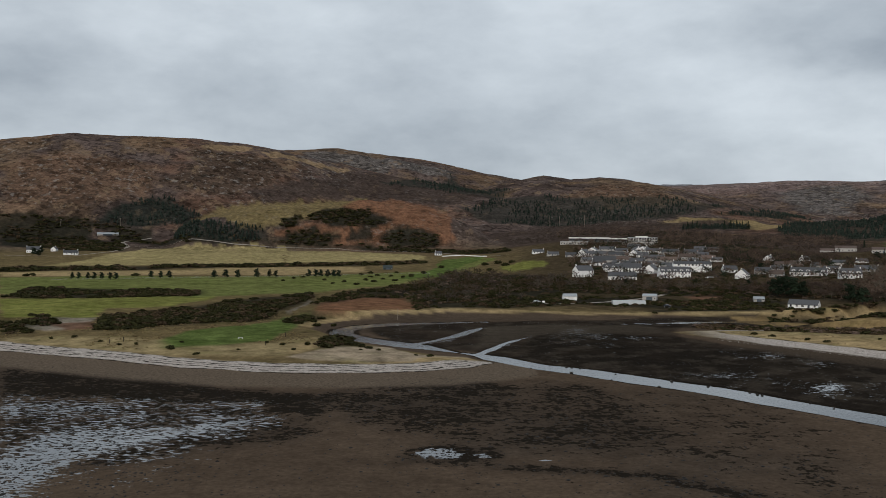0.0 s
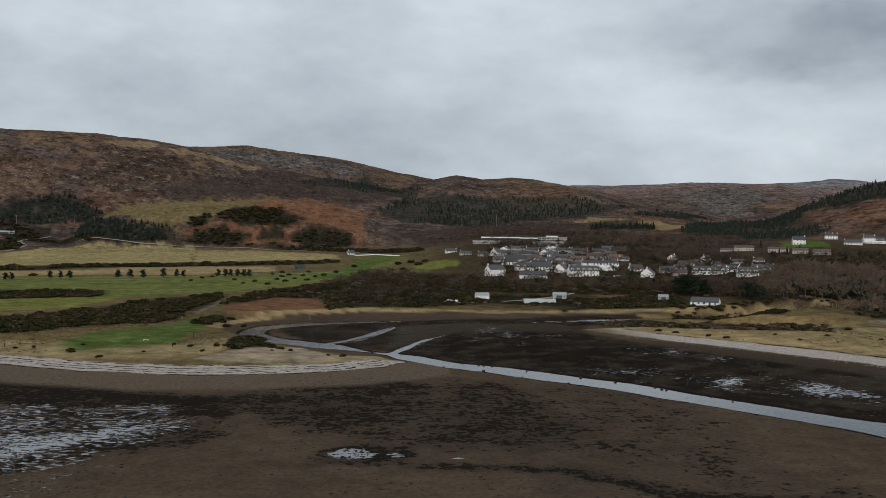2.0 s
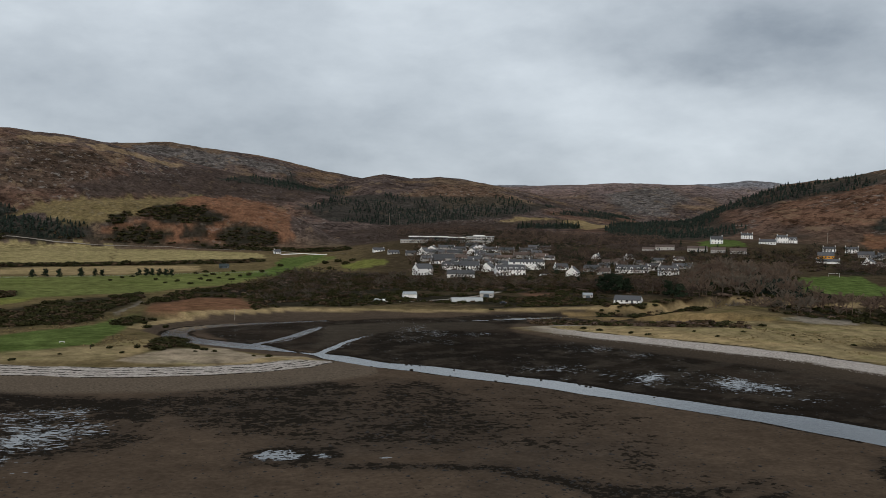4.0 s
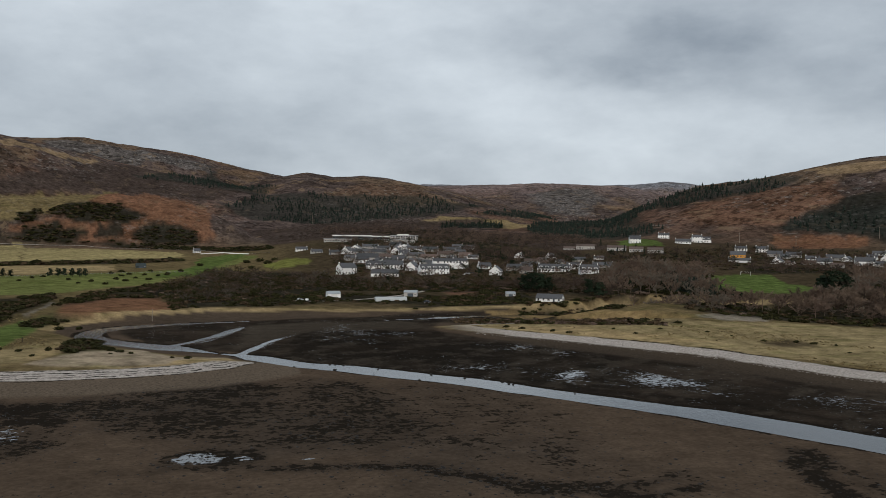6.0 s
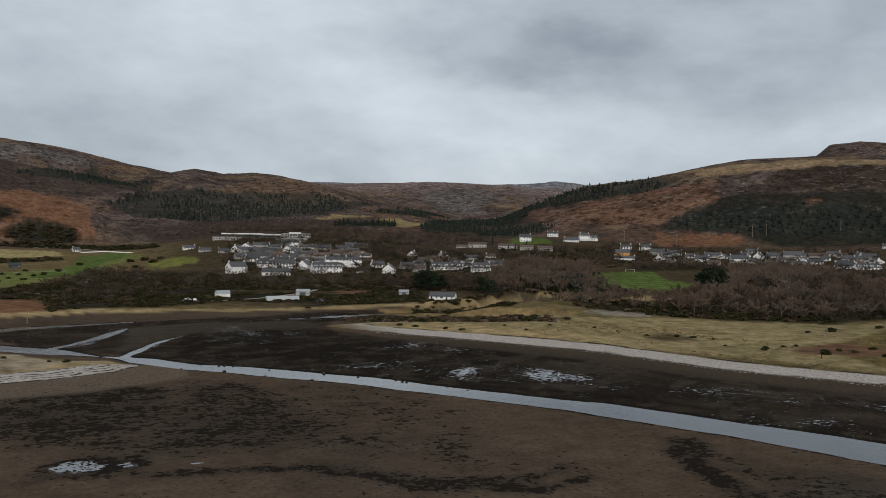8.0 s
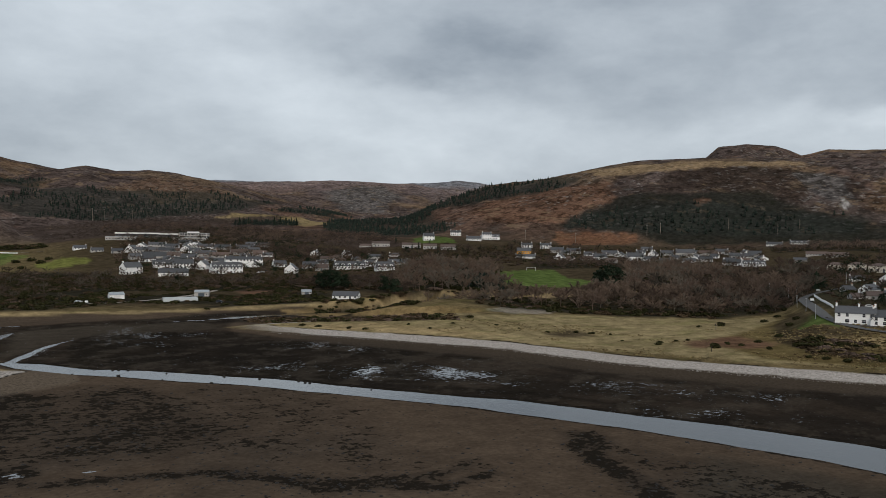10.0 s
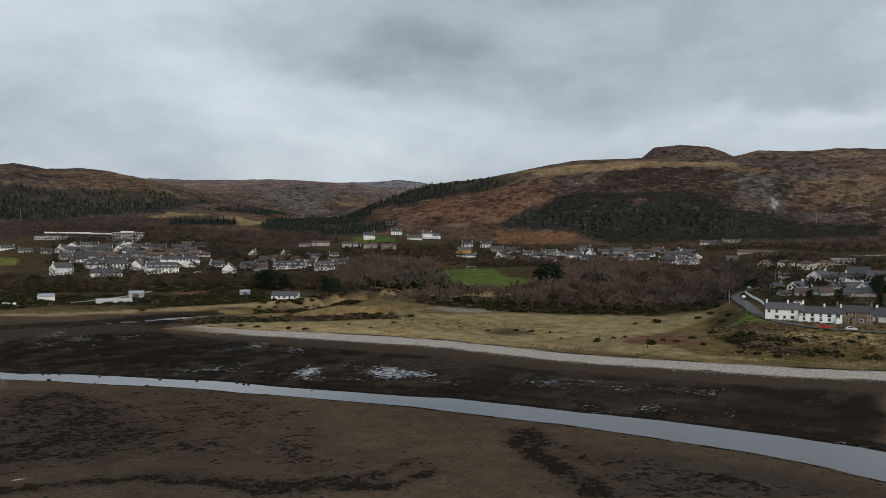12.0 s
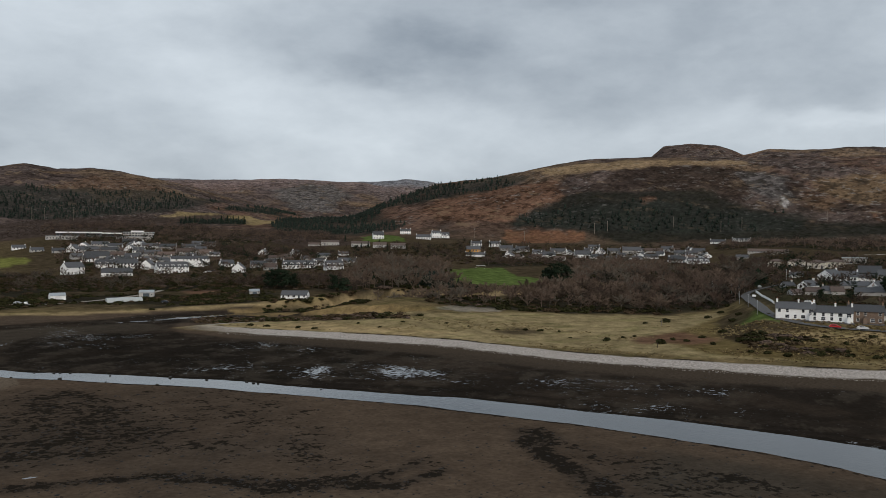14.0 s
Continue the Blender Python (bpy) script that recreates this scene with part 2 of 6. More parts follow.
    back = step(-60, -150, y) * step(60, 200, -y)
    return z - 3.0 * back


def land_at(x, y):
    return float(land(np.array([x]), np.array([y]))[0])

# ---- materials ----
MATS = {}


def material(name, colour, rough=0.8, grain=1.0, depth=0.25, bump=0.0, patch=0.0, spread=0.25, spec=0.3, metal=0.0, per="object"):
    """A surface whose colour varies at two scales: grain (per metre) and broad patches, and from piece to piece."""
    if name in MATS:
        return MATS[name]
    m = bpy.data.materials.new(name)
    MATS[name] = m
    m.use_nodes = True
    t = m.node_tree
    b = t.nodes["Principled BSDF"]
    b.inputs["Roughness"].default_value, b.inputs["Metallic"].default_value = rough, metal
    b.inputs["Specular IOR Level"].default_value = spec
    geo = t.nodes.new("ShaderNodeNewGeometry")
    n1, n2 = t.nodes.new("ShaderNodeTexNoise"), t.nodes.new("ShaderNodeTexNoise")
    for n, sc, det in ((n1, grain, 4.0), (n2, grain * 0.13, 2.0)):
        n.inputs["Scale"].default_value, n.inputs["Detail"].default_value = sc, det
        t.links.new(geo.outputs["Position"], n.inputs["Vector"])
    rnd = t.nodes.new("ShaderNodeObjectInfo").outputs["Random"] if per == "object" else geo.outputs["Random Per Island"]

    def calc(op, a, bb, c=None):
        q = t.nodes.new("ShaderNodeMath")
        q.operation = op
        for i, v in enumerate((a, bb, c)):
            if v is None:
                continue
            if isinstance(v, (int, float)):
                q.inputs[i].default_value = v
            else:
                t.links.new(v, q.inputs[i])
        return q.outputs[0]
    f = calc("MULTIPLY_ADD", calc("SUBTRACT", n1.outputs[0], 0.5), depth * 3.2, 1.0)
    f = calc("ADD", f, calc("MULTIPLY", calc("SUBTRACT", n2.outputs[0], 0.5), depth * 2.4))
    f = calc("ADD", f, calc("MULTIPLY", calc("SUBTRACT", rnd, 0.5), spread * 2))
    f = calc("MAXIMUM", f, 0.15)
    mul = t.nodes.new("ShaderNodeVectorMath")
    mul.operation = "SCALE"
    mul.inputs[0].default_value = colour
    t.links.new(f, mul.inputs["Scale"])
    t.links.new(mul.outputs[0], b.inputs["Base Color"])
    if bump:
        bn = t.nodes.new("ShaderNodeBump")
        bn.inputs["Strength"].default_value, bn.inputs["Distance"].default_value = 0.8, bump
        t.links.new(n1.outputs[0], bn.inputs["Height"])
        t.links.new(bn.outputs[0], b.inputs["Normal"])
    return m


M_WHITE = material("white_harl", (0.80, 0.81, 0.81), 0.9, 2.0, 0.06, spread=0.06, spec=0.2)
M_GREYWALL = material("grey_harl", (0.36, 0.35, 0.335), 0.9, 2.0, 0.08, spread=0.15, spec=0.2)
M_CREAM = material("cream_render", (0.56, 0.53, 0.46), 0.9, 2.0, 0.08, spread=0.12, spec=0.2)
M_DARKWALL = material("shaded_cladding", (0.11, 0.11, 0.115), 0.7, 1.0, 0.1, spread=0.1)
M_STONE = material("brown_sandstone", (0.20, 0.145, 0.11), 0.9, 3.0, 0.2, spec=0.2)
M_SLATE = material("slate", (0.062, 0.064, 0.069), 0.55, 1.5, 0.16, spread=0.3)
M_TILE = material("brown_tile", (0.095, 0.068, 0.056), 0.7, 1.5, 0.16, spread=0.3)
M_GLASS = material("window_glass", (0.02, 0.024, 0.03), 0.12, 0.5, 0.2, spread=0.5, spec=0.5)
M_FRAME = material("white_frame", (0.7, 0.7, 0.7), 0.5, 2.0, 0.04, spread=0.05)
M_DOOR = material("painted_door", (0.06, 0.08, 0.10), 0.5, 2.0, 0.1, spread=0.5)
M_POT = material("clay_pot", (0.3, 0.15, 0.09), 0.8, 4.0, 0.2)
M_ORANGE = material("orange_cladding", (0.75, 0.33, 0.025), 0.6, 0.5, 0.08, spread=0.05)
M_TIN = material("pale_metal_sheet", (0.33, 0.36, 0.385), 0.45, 1.0, 0.12, spread=0.1, metal=0.3)
M_DARKTIN = material("dark_metal_sheet", (0.03, 0.042, 0.042), 0.5, 1.0, 0.15, spread=0.1)
M_FILM = material("tunnel_film", (0.40, 0.43, 0.44), 0.35, 0.8, 0.1, spread=0.05)
M_ASPHALT = material("asphalt", (0.085, 0.083, 0.082), 0.9, 0.8, 0.14, spread=0.0)
M_TRACK = material("gravel_track", (0.24, 0.21, 0.175), 0.95, 0.9, 0.2, spread=0.1)
M_BARK = material("bark", (0.040, 0.033, 0.027), 0.95, 2.0, 0.2, spread=0.2, spec=0.05)
M_TWIG = material("bare_twigs", (0.116, 0.086, 0.066), 0.95, 0.12, 0.2, spread=0.45, spec=0.05)
M_TWIG_RED = material("birch_twigs", (0.100, 0.072, 0.057), 0.95, 0.1, 0.2, spread=0.4, spec=0.05)
M_TWIG_GREY = material("lichen_twigs", (0.108, 0.092, 0.074), 0.95, 0.1, 0.2, spread=0.4, spec=0.05)
M_NEEDLE = material("pine_needles", (0.014, 0.022, 0.013), 0.9, 0.5, 0.25, spread=0.3, spec=0.05)
M_GORSE = material("gorse", (0.029, 0.029, 0.012), 0.95, 0.35, 0.3, spread=0.4, spec=0.03, per="island")
M_GORSE_DRY = material("dry_scrub", (0.060, 0.043, 0.026), 0.95, 0.35, 0.3, spread=0.4, spec=0.03, per="island")
M_FOREST = material("plantation", (0.021, 0.029, 0.023), 0.95, 0.02, 0.25, spread=0.4, spec=0.03, per="island")
M_WOOD_FAR = material("far_birchwood", (0.060, 0.046, 0.038), 0.95, 0.015, 0.25, spread=0.4, spec=0.03, per="island")
M_WRACK = material("wrack_clump", (0.012, 0.010, 0.008), 0.85, 0.6, 0.25, spread=0.4, per="island")
M_COBBLE = material("pale_cobble", (0.27, 0.245, 0.225), 0.9, 1.2, 0.2, spread=0.35, per="island")
M_POST = material("weathered_post", (0.20, 0.17, 0.14), 0.9, 3.0, 0.2, spread=0.2)
M_STEEL = material("galvanised_steel", (0.45, 0.46, 0.47), 0.5, 3.0, 0.1, spread=0.1, metal=0.6)
M_RED = material("red_car_paint", (0.42, 0.02, 0.02), 0.3, 1.0, 0.05, spread=0.0, spec=0.5)
M_SILVER = material("silver_car_paint", (0.45, 0.46, 0.47), 0.3, 1.0, 0.05, spread=0.3, spec=0.5)
M_RUBBER = material("tyre_rubber", (0.02, 0.02, 0.02), 0.8, 3.0, 0.1)

PATCHES = []      # what grows or lies where: cover, softness of its edge in metres, corners


def patch(kind, soft, *corners):
    PATCHES.append((kind, soft, list(corners)))


patch("black", 5, (39, 383), (72, 384), (103, 371), (121, 334), (150, 301), (173, 255), (186, 209), (201, 175), (235, 130), (173, 95), (168, 113), (159, 138), (146, 164), (129, 190), (107, 214), (74, 264), (31, 306))
patch("black", 5, (-39, 407), (16, 427), (65, 446), (121, 434), (103, 380), (104, 341), (154, 293), (109, 207), (70, 249), (41, 284), (10, 318), (-19, 339))
patch("mudgrey", 5, (21, 406), (50, 420), (102, 416), (102, 384), (50, 378), (22, 341), (12, 320))
patch("black", 4, (62, 430), (113, 459), (160, 465), (205, 391), (186, 355), (127, 407))
patch("sand", 3, (-51, 290), (-38, 314), (-22, 324), (-9, 303), (8, 301), (13, 286), (-11, 273), (-41, 277), (-53, 282))
patch("straw", 2, (-65, 311), (-50, 339), (-42, 348), (-42, 313), (-51, 292), (-65, 286))
patch("straw", 2, (-39, 277), (-15, 275), (13, 288), (8, 299), (-4, 297), (-12, 279))
patch("green", 3, (-110, 308), (-107, 333), (-104, 351), (-86, 374), (-80, 423), (-69, 435), (-65, 372), (-66, 325), (-82, 306), (-98, 299))
patch("path", 1, (-80, 434), (-78, 493), (-76, 495), (-77, 434))
patch("path", 2, (-178, 358), (-162, 343), (-153, 346), (-155, 376), (-160, 393), (-175, 390), (-189, 392))
patch("orange", 4, (-66, 436), (-73, 506), (-51, 531), (-30, 542), (-13, 474), (-25, 450), (-48, 438))
patch("bracken", 4, (-170, 362), (-155, 376), (-142, 350), (-154, 343))
patch("lime", 4, (-246, 471), (-195, 485), (-156, 517), (-133, 501), (-143, 445), (-170, 430), (-162, 391), (-200, 383))
patch("fairway", 5, (-349, 667), (-276, 710), (-181, 708), (-91, 747), (-13, 817), (32, 1042), (64, 1001), (9, 812), (-35, 633), (-82, 551), (-141, 498), (-261, 498))
patch("straw", 4, (-389, 744), (-347, 783), (-250, 826), (-182, 901), (-88, 921), (-72, 803), (-139, 735), (-237, 734), (-355, 680))
patch("green", 3, (-39, 697), (-11, 857), (1, 1030), (33, 1062), (54, 1041), (23, 940), (-2, 727))
patch("lime", 4, (54, 843), (86, 877), (105, 833), (98, 806), (61, 779))
patch("tanfield", 2, (-407, 867), (-416, 1069), (-409, 1171), (-227, 1198), (-214, 1173), (-186, 983), (-294, 912))
patch("tanfield", 2, (-213, 1173), (-128, 1173), (-32, 1105), (-19, 1036), (-98, 1022), (-183, 983))
patch("rough", 8, (-487, 931), (-546, 1130), (-515, 1239), (-459, 1200), (-415, 1047), (-406, 878), (-434, 830))
patch("barrass", 3, (109, 391), (139, 386), (181, 389), (225, 353), (270, 347), (314, 310), (361, 291), (316, 245), (256, 197), (277, 153), (270, 149), (227, 197), (212, 237), (189, 278), (143, 340))
patch("straw", 3, (136, 376), (167, 358), (176, 332), (200, 295), (175, 300), (145, 344))
patch("marsh", 2, (164, 429), (186, 400), (207, 389), (237, 372), (222, 358), (196, 381), (176, 404))
patch("path", 3, (237, 372), (257, 380), (272, 374), (276, 362), (264, 353), (241, 356))
patch("green", 3, (356, 549), (409, 571), (429, 566), (402, 516), (409, 485), (375, 462), (317, 468))
patch("palegrass", 8, (381, 1557), (455, 1621), (527, 1625), (611, 1624), (583, 1419), (503, 1363), (498, 1536), (405, 1520))
patch("green", 3, (496, 957), (559, 1012), (555, 962), (512, 862), (468, 887))
patch("bracken", 5, (267, 538), (259, 491), (244, 455), (227, 458))
patch("bluff", 5, (257, 238), (328, 271), (368, 286), (293, 217), (298, 202), (335, 185), (276, 152), (252, 171), (240, 196))
patch("brownbank", 3, (320, 255), (304, 225), (305, 202), (275, 186), (260, 192), (278, 224))
patch("green", 2, (324, 255), (331, 248), (311, 221), (304, 214), (308, 237))
patch("village", 6, (419, 326), (415, 307), (564, 312), (340, 188), (306, 217))
patch("bracken", 6, (162, 561), (203, 541), (190, 496), (153, 513))
patch("barrass", 6, (-172, 330), (-144, 331), (-109, 325), (-98, 303), (-64, 319), (-51, 345), (-54, 287), (-93, 287), (-142, 312), (-168, 322))
patch("bracken", 6, (240, 594), (265, 569), (241, 517), (219, 523))
patch("brownbank", 9, (216, 294), (236, 303), (237, 288), (232, 278), (217, 283))
patch("bracken", 7, (252, 245), (284, 246), (276, 222), (254, 215), (240, 231))
patch("straw", 7, (283, 209), (304, 194), (324, 179), (301, 166), (287, 183), (273, 194))
patch("brownbank", 6, (267, 181), (283, 174), (275, 165), (259, 175))
patch("brownbank", 6, (320, 261), (368, 286), (323, 242), (306, 238))

patch("hillstone", 30, (-759, 1452), (-735, 1504), (-651, 1547), (-542, 1535), (-492, 1480), (-512, 1423), (-569, 1351), (-687, 1313))
patch("palebent", 6, (-491, 1703), (-473, 1786), (-433, 1850), (-394, 1787), (-433, 1724), (-471, 1692))
patch("palebent", 5, (-373, 1773), (-332, 1812), (-270, 1812), (-198, 1864), (-198, 1805), (-264, 1772), (-347, 1764))
patch("darkcrag", 20, (-510, 1687), (-451, 1705), (-377, 1738), (-320, 1688), (-319, 1594), (-368, 1510), (-418, 1468), (-489, 1471), (-498, 1499), (-460, 1576))
patch("redwood", 18, (-349, 1539), (-297, 1625), (-226, 1711), (-155, 1912), (-69, 2295), (14, 1836), (12, 1636), (-77, 1650), (-160, 1636), (-256, 1547), (-334, 1493))
patch("darkgreen", 10, (-528, 1320), (-519, 1378), (-502, 1422), (-466, 1432), (-398, 1398), (-416, 1362), (-461, 1332))
patch("greenhill", 7, (-414, 1356), (-380, 1437), (-325, 1499), (-232, 1557), (-160, 1632), (-129, 1296), (-197, 1265), (-260, 1237), (-299, 1226))
patch("orange", 7, (-135, 1333), (-112, 1664), (-43, 1639), (17, 1596), (13, 1216), (-27, 1206), (-85, 1211), (-147, 1215), (-202, 1217), (-251, 1216), (-227, 1242), (-178, 1252))
patch("darkgreen", 5, (-180, 1255), (-157, 1290), (-122, 1294), (-72, 1268), (-105, 1248), (-152, 1249))
patch("darkgreen", 4, (-203, 1266), (-196, 1287), (-149, 1302), (-142, 1288), (-179, 1261))
patch("darkgreen", 4, (-238, 1246), (-236, 1266), (-213, 1274), (-207, 1251), (-223, 1242))
patch("darkgreen", 6, (-234, 1214), (-225, 1232), (-193, 1243), (-153, 1226), (-168, 1212), (-215, 1203))
patch("darkgreen", 6, (-86, 1217), (-83, 1241), (-50, 1251), (-7, 1234), (-3, 1216), (-40, 1203))
patch("darkgreen", 5, (-138, 1220), (-134, 1243), (-104, 1242), (-98, 1224), (-118, 1216))
patch("darkgreen", 10, (-602, 1152), (-653, 1250), (-607, 1297), (-527, 1306), (-520, 1267), (-479, 1273), (-426, 1122), (-479, 1102))
patch("bracken", 14, (707, 1155), (799, 1184), (861, 1136), (894, 1038), (839, 961), (785, 967), (730, 962), (670, 1041))
patch("darkgreen", 14, (726, 958), (782, 963), (849, 972), (888, 933), (910, 878), (969, 848), (990, 808), (976, 745), (980, 675), (1032, 576), (997, 556), (919, 654), (872, 712), (790, 794), (782, 844), (792, 861), (740, 925))
patch("purple", 18, (923, 969), (977, 997), (1061, 929), (1083, 849), (1043, 786), (983, 750), (982, 830), (913, 880), (862, 959))
patch("bracken", 4, (893, 858), (906, 856), (913, 836), (902, 834), (888, 851))
patch("crag", 10, (1078, 846), (1102, 813), (1100, 769), (1056, 723), (1007, 703), (1013, 732), (1022, 774))
patch("purple", 8, (1101, 767), (1103, 740), (1058, 707), (1041, 717), (1068, 748))
patch("hillgrass", 14, (1106, 732), (1136, 707), (1192, 663), (1088, 604), (1066, 646), (1071, 694))
patch("screefan", 3, (1027, 740), (1025, 726), (1018, 708), (1007, 706), (1013, 722))
patch("orange", 4, (709, 941), (785, 857), (765, 834), (656, 851))
patch("bracken", 5, (1058, 624), (1044, 583), (1036, 578), (1043, 606))
patch("palebent", 10, (932, 1167), (973, 1099), (1022, 1029), (1085, 950), (1142, 884), (1110, 862), (1059, 928), (977, 997), (921, 1055))

FAR_SIDE = [(p[0], p[1]) for p in RIVER[11:24]]
patch("black", 2, *(FAR_SIDE + [(x + 15, y + 9) for x, y in FAR_SIDE[::-1]]))

patch("crag", 40, (1075, 2762), (1236, 2843), (1345, 2795), (1294, 2564), (1104, 2330), (1028, 2406))
patch("crag", 14, (-407, 2493), (-306, 2485), (-141, 2484), (25, 2476), (24, 2366), (-150, 2367), (-293, 1794))
patch("hillstone", 40, (257, 1834), (368, 1960), (475, 1953), (501, 1843), (385, 1785), (310, 1779))
patch("mudgrey", 10, (128, 118), (136, 98), (143, 79), (138, 76), (101, 99))

patch("marsh", 2, (155, 457), (198, 454), (210, 389), (214, 385), (181, 401), (156, 432))
patch("brownbank", 2, (125, 422), (164, 419), (192, 378), (202, 345), (195, 337), (170, 362), (127, 400))

WEEDY = []        # weed on the flats: how thick, softness of the edge, corners


def weedy(much, soft, *corners):
    WEEDY.append((much, soft, list(corners)))


weedy(1.00, 5, (-140, 269), (-108, 257), (-74, 246), (-48, 232), (-34, 229), (-22, 235), (-26, 215), (-29, 195), (-50, 211), (-76, 215), (-100, 219), (-116, 222))
weedy(0.80, 8, (-116, 223), (-77, 217), (-50, 212), (-29, 195), (-29, 181), (-41, 171), (-52, 163), (-66, 157), (-76, 146))
weedy(0.75, 8, (-34, 226), (-22, 235), (-13, 245), (-4, 252), (20, 247), (27, 229), (16, 200), (2, 188), (-10, 182), (-23, 193))
weedy(0.90, 4, (-9, 240), (0, 252), (14, 250), (19, 235), (10, 224), (-2, 224))
weedy(0.60, 10, (6, 237), (34, 252), (47, 231), (44, 200), (30, 169), (14, 167), (-1, 174), (-12, 186), (-15, 218))
weedy(0.95, 3, (-10, 162), (-9, 170), (-2, 174), (8, 172), (11, 165), (8, 159), (-2, 156))
weedy(0.85, 3, (-10, 163), (5, 160), (24, 158), (41, 153), (53, 145), (61, 138), (75, 135), (85, 136), (81, 131), (66, 128), (53, 131), (45, 141), (37, 149), (23, 152), (5, 155), (-10, 157))
weedy(0.35, 10, (51, 160), (64, 163), (79, 155), (86, 138), (74, 134), (61, 139), (53, 145))
weedy(0.70, 6, (26, 249), (42, 248), (54, 214), (55, 185), (47, 167), (31, 167), (18, 177))
weedy(0.45, 8, (52, 242), (87, 227), (84, 181), (64, 157), (46, 153), (43, 175))
weedy(0.50, 8, (65, 179), (82, 175), (81, 152), (68, 136), (58, 146))
weedy(0.95, 3, (115, 150), (121, 148), (119, 137), (114, 126), (107, 111), (102, 98), (95, 102), (100, 115), (107, 130))
weedy(0.60, 5, (118, 132), (123, 120), (127, 103), (133, 90), (133, 79), (102, 98), (109, 114))
weedy(0.90, 2, (47, 140), (57, 140), (66, 132), (75, 127), (83, 130), (82, 125), (72, 123), (60, 129), (49, 133))

WET = []          # standing water left by the tide: how much, softness of the edge, corners


def wet(much, soft, *corners):
    WET.append((much, soft, list(corners)))


wet(0.82, 16, (-121, 231), (-80, 224), (-42, 222), (-30, 187), (-47, 162), (-57, 146), (-60, 130), (-90, 130), (-120, 190))
wet(1.0, 6, (-113, 217), (-104, 213), (-96, 199), (-96, 183))
wet(0.8, 14, (-96, 199), (-70, 216), (-53, 221), (-32, 204), (-30, 184), (-40, 173), (-53, 166), (-69, 165), (-86, 179))
wet(1.06, 16, (-92, 165), (-83, 184), (-71, 192), (-58, 192), (-46, 201), (-40, 192), (-47, 179), (-57, 170), (-63, 159), (-62, 143), (-60, 130), (-80, 130))
wet(0.68, 12, (-67, 139), (-60, 153), (-51, 166), (-41, 162), (-44, 146), (-53, 136))
wet(1.2, 5, (-8, 166), (-5, 171), (1, 170), (5, 166), (2, 161), (-5, 160))
wet(0.9, 2, (4, 165), (7, 168), (10, 163), (7, 161))
wet(0.9, 1.5, (17, 161), (20, 163), (22, 161), (19, 160))
wet(0.85, 2, (20, 163), (22, 162), (20, 160), (18, 160))
wet(1.06, 14, (104, 246), (118, 261), (123, 248), (116, 236), (106, 232), (102, 237))
wet(0.98, 18, (120, 234), (141, 248), (147, 228), (146, 215), (129, 214), (119, 219))
wet(0.66, 12, (81, 259), (94, 249), (101, 233), (115, 216), (140, 190), (154, 202), (146, 228), (126, 253), (102, 253))
wet(0.72, 12, (140, 190), (150, 170), (178, 163), (191, 177), (176, 198), (154, 202))
wet(0.7, 12, (175, 160), (187, 143), (203, 153), (192, 171))
wet(0.72, 6, (165, 106), (164, 90), (178, 98))
wet(0.9, 2, (-8, 345), (2, 359), (12, 384), (18, 399), (14, 375), (3, 349), (-5, 338))
wet(0.8, 3, (19, 322), (25, 347), (32, 359), (28, 336), (20, 312))
wet(0.62, 6, (-40, 416), (-7, 430), (26, 404), (20, 380), (-21, 377))

# ---- where woods and scrub grow: kind, spacing in metres, corners ----
GROVES = []


def grove(*row):
    GROVES.append(row)


grove("bare", 7.5, (513, 577), (549, 549), (539, 481), (485, 373), (393, 295), (372, 304), (333, 308), (296, 333), (284, 354), (304, 401), (368, 442), (417, 469))
grove("bare", 8, (321, 624), (390, 593), (303, 468), (305, 438), (286, 367), (252, 383), (242, 456), (257, 515))
grove("scrubwood", 6, (75, 727), (119, 680), (190, 637), (243, 600), (277, 539), (239, 480), (201, 557), (147, 594), (62, 606))
grove("scrubwood", 8, (9, 812), (102, 707), (91, 628), (41, 521), (-8, 491), (-31, 557))
grove("redbare", 9, (275, 921), (353, 907), (380, 816), (352, 732), (291, 747), (276, 799))
grove("redbare", 10, (184, 1369), (305, 1414), (401, 1344), (505, 1086), (449, 903), (302, 1013), (263, 1291), (168, 1247))
grove("redbare", 10, (455, 635), (558, 627), (588, 538), (566, 435), (493, 379), (549, 489), (492, 583), (413, 577))
grove("redbare", 11, (848, 694), (903, 653), (983, 544), (755, 417), (710, 437), (799, 592), (750, 606))
grove("bare", 9, (600, 485), (551, 403), (464, 335), (415, 307), (467, 363))
grove("gorse", 2.6, (-143, 346), (-156, 387), (-133, 441), (-113, 495), (-85, 543), (-76, 487), (-82, 433), (-93, 385), (-117, 363), (-129, 348))
grove("gorse", 3.5, (-248, 480), (-267, 554), (-218, 550), (-154, 546), (-145, 509), (-228, 472))
grove("gorse", 3, (-177, 339), (-197, 377), (-174, 356), (-166, 338))
grove("gorse", 3, (-178, 358), (-189, 392), (-178, 390), (-164, 358))
grove("gorse", 6, (-430, 822), (-290, 900), (-182, 962), (-23, 1003), (-19, 970), (-172, 912), (-270, 838), (-397, 759))
grove("gorse", 4, (-70, 471), (-71, 524), (-55, 570), (-27, 637), (-6, 672), (6, 512), (-13, 462), (-22, 520), (-49, 516))
grove("gorse", 4.5, (56, 547), (108, 502), (144, 482), (186, 461), (187, 463), (135, 560), (60, 581))
grove("gorse", 4.5, (213, 458), (245, 384), (296, 333), (336, 300), (351, 317), (286, 367), (235, 402))
grove("gorse", 3, (-75, 405), (-70, 434), (-62, 433), (-62, 416), (-68, 402))
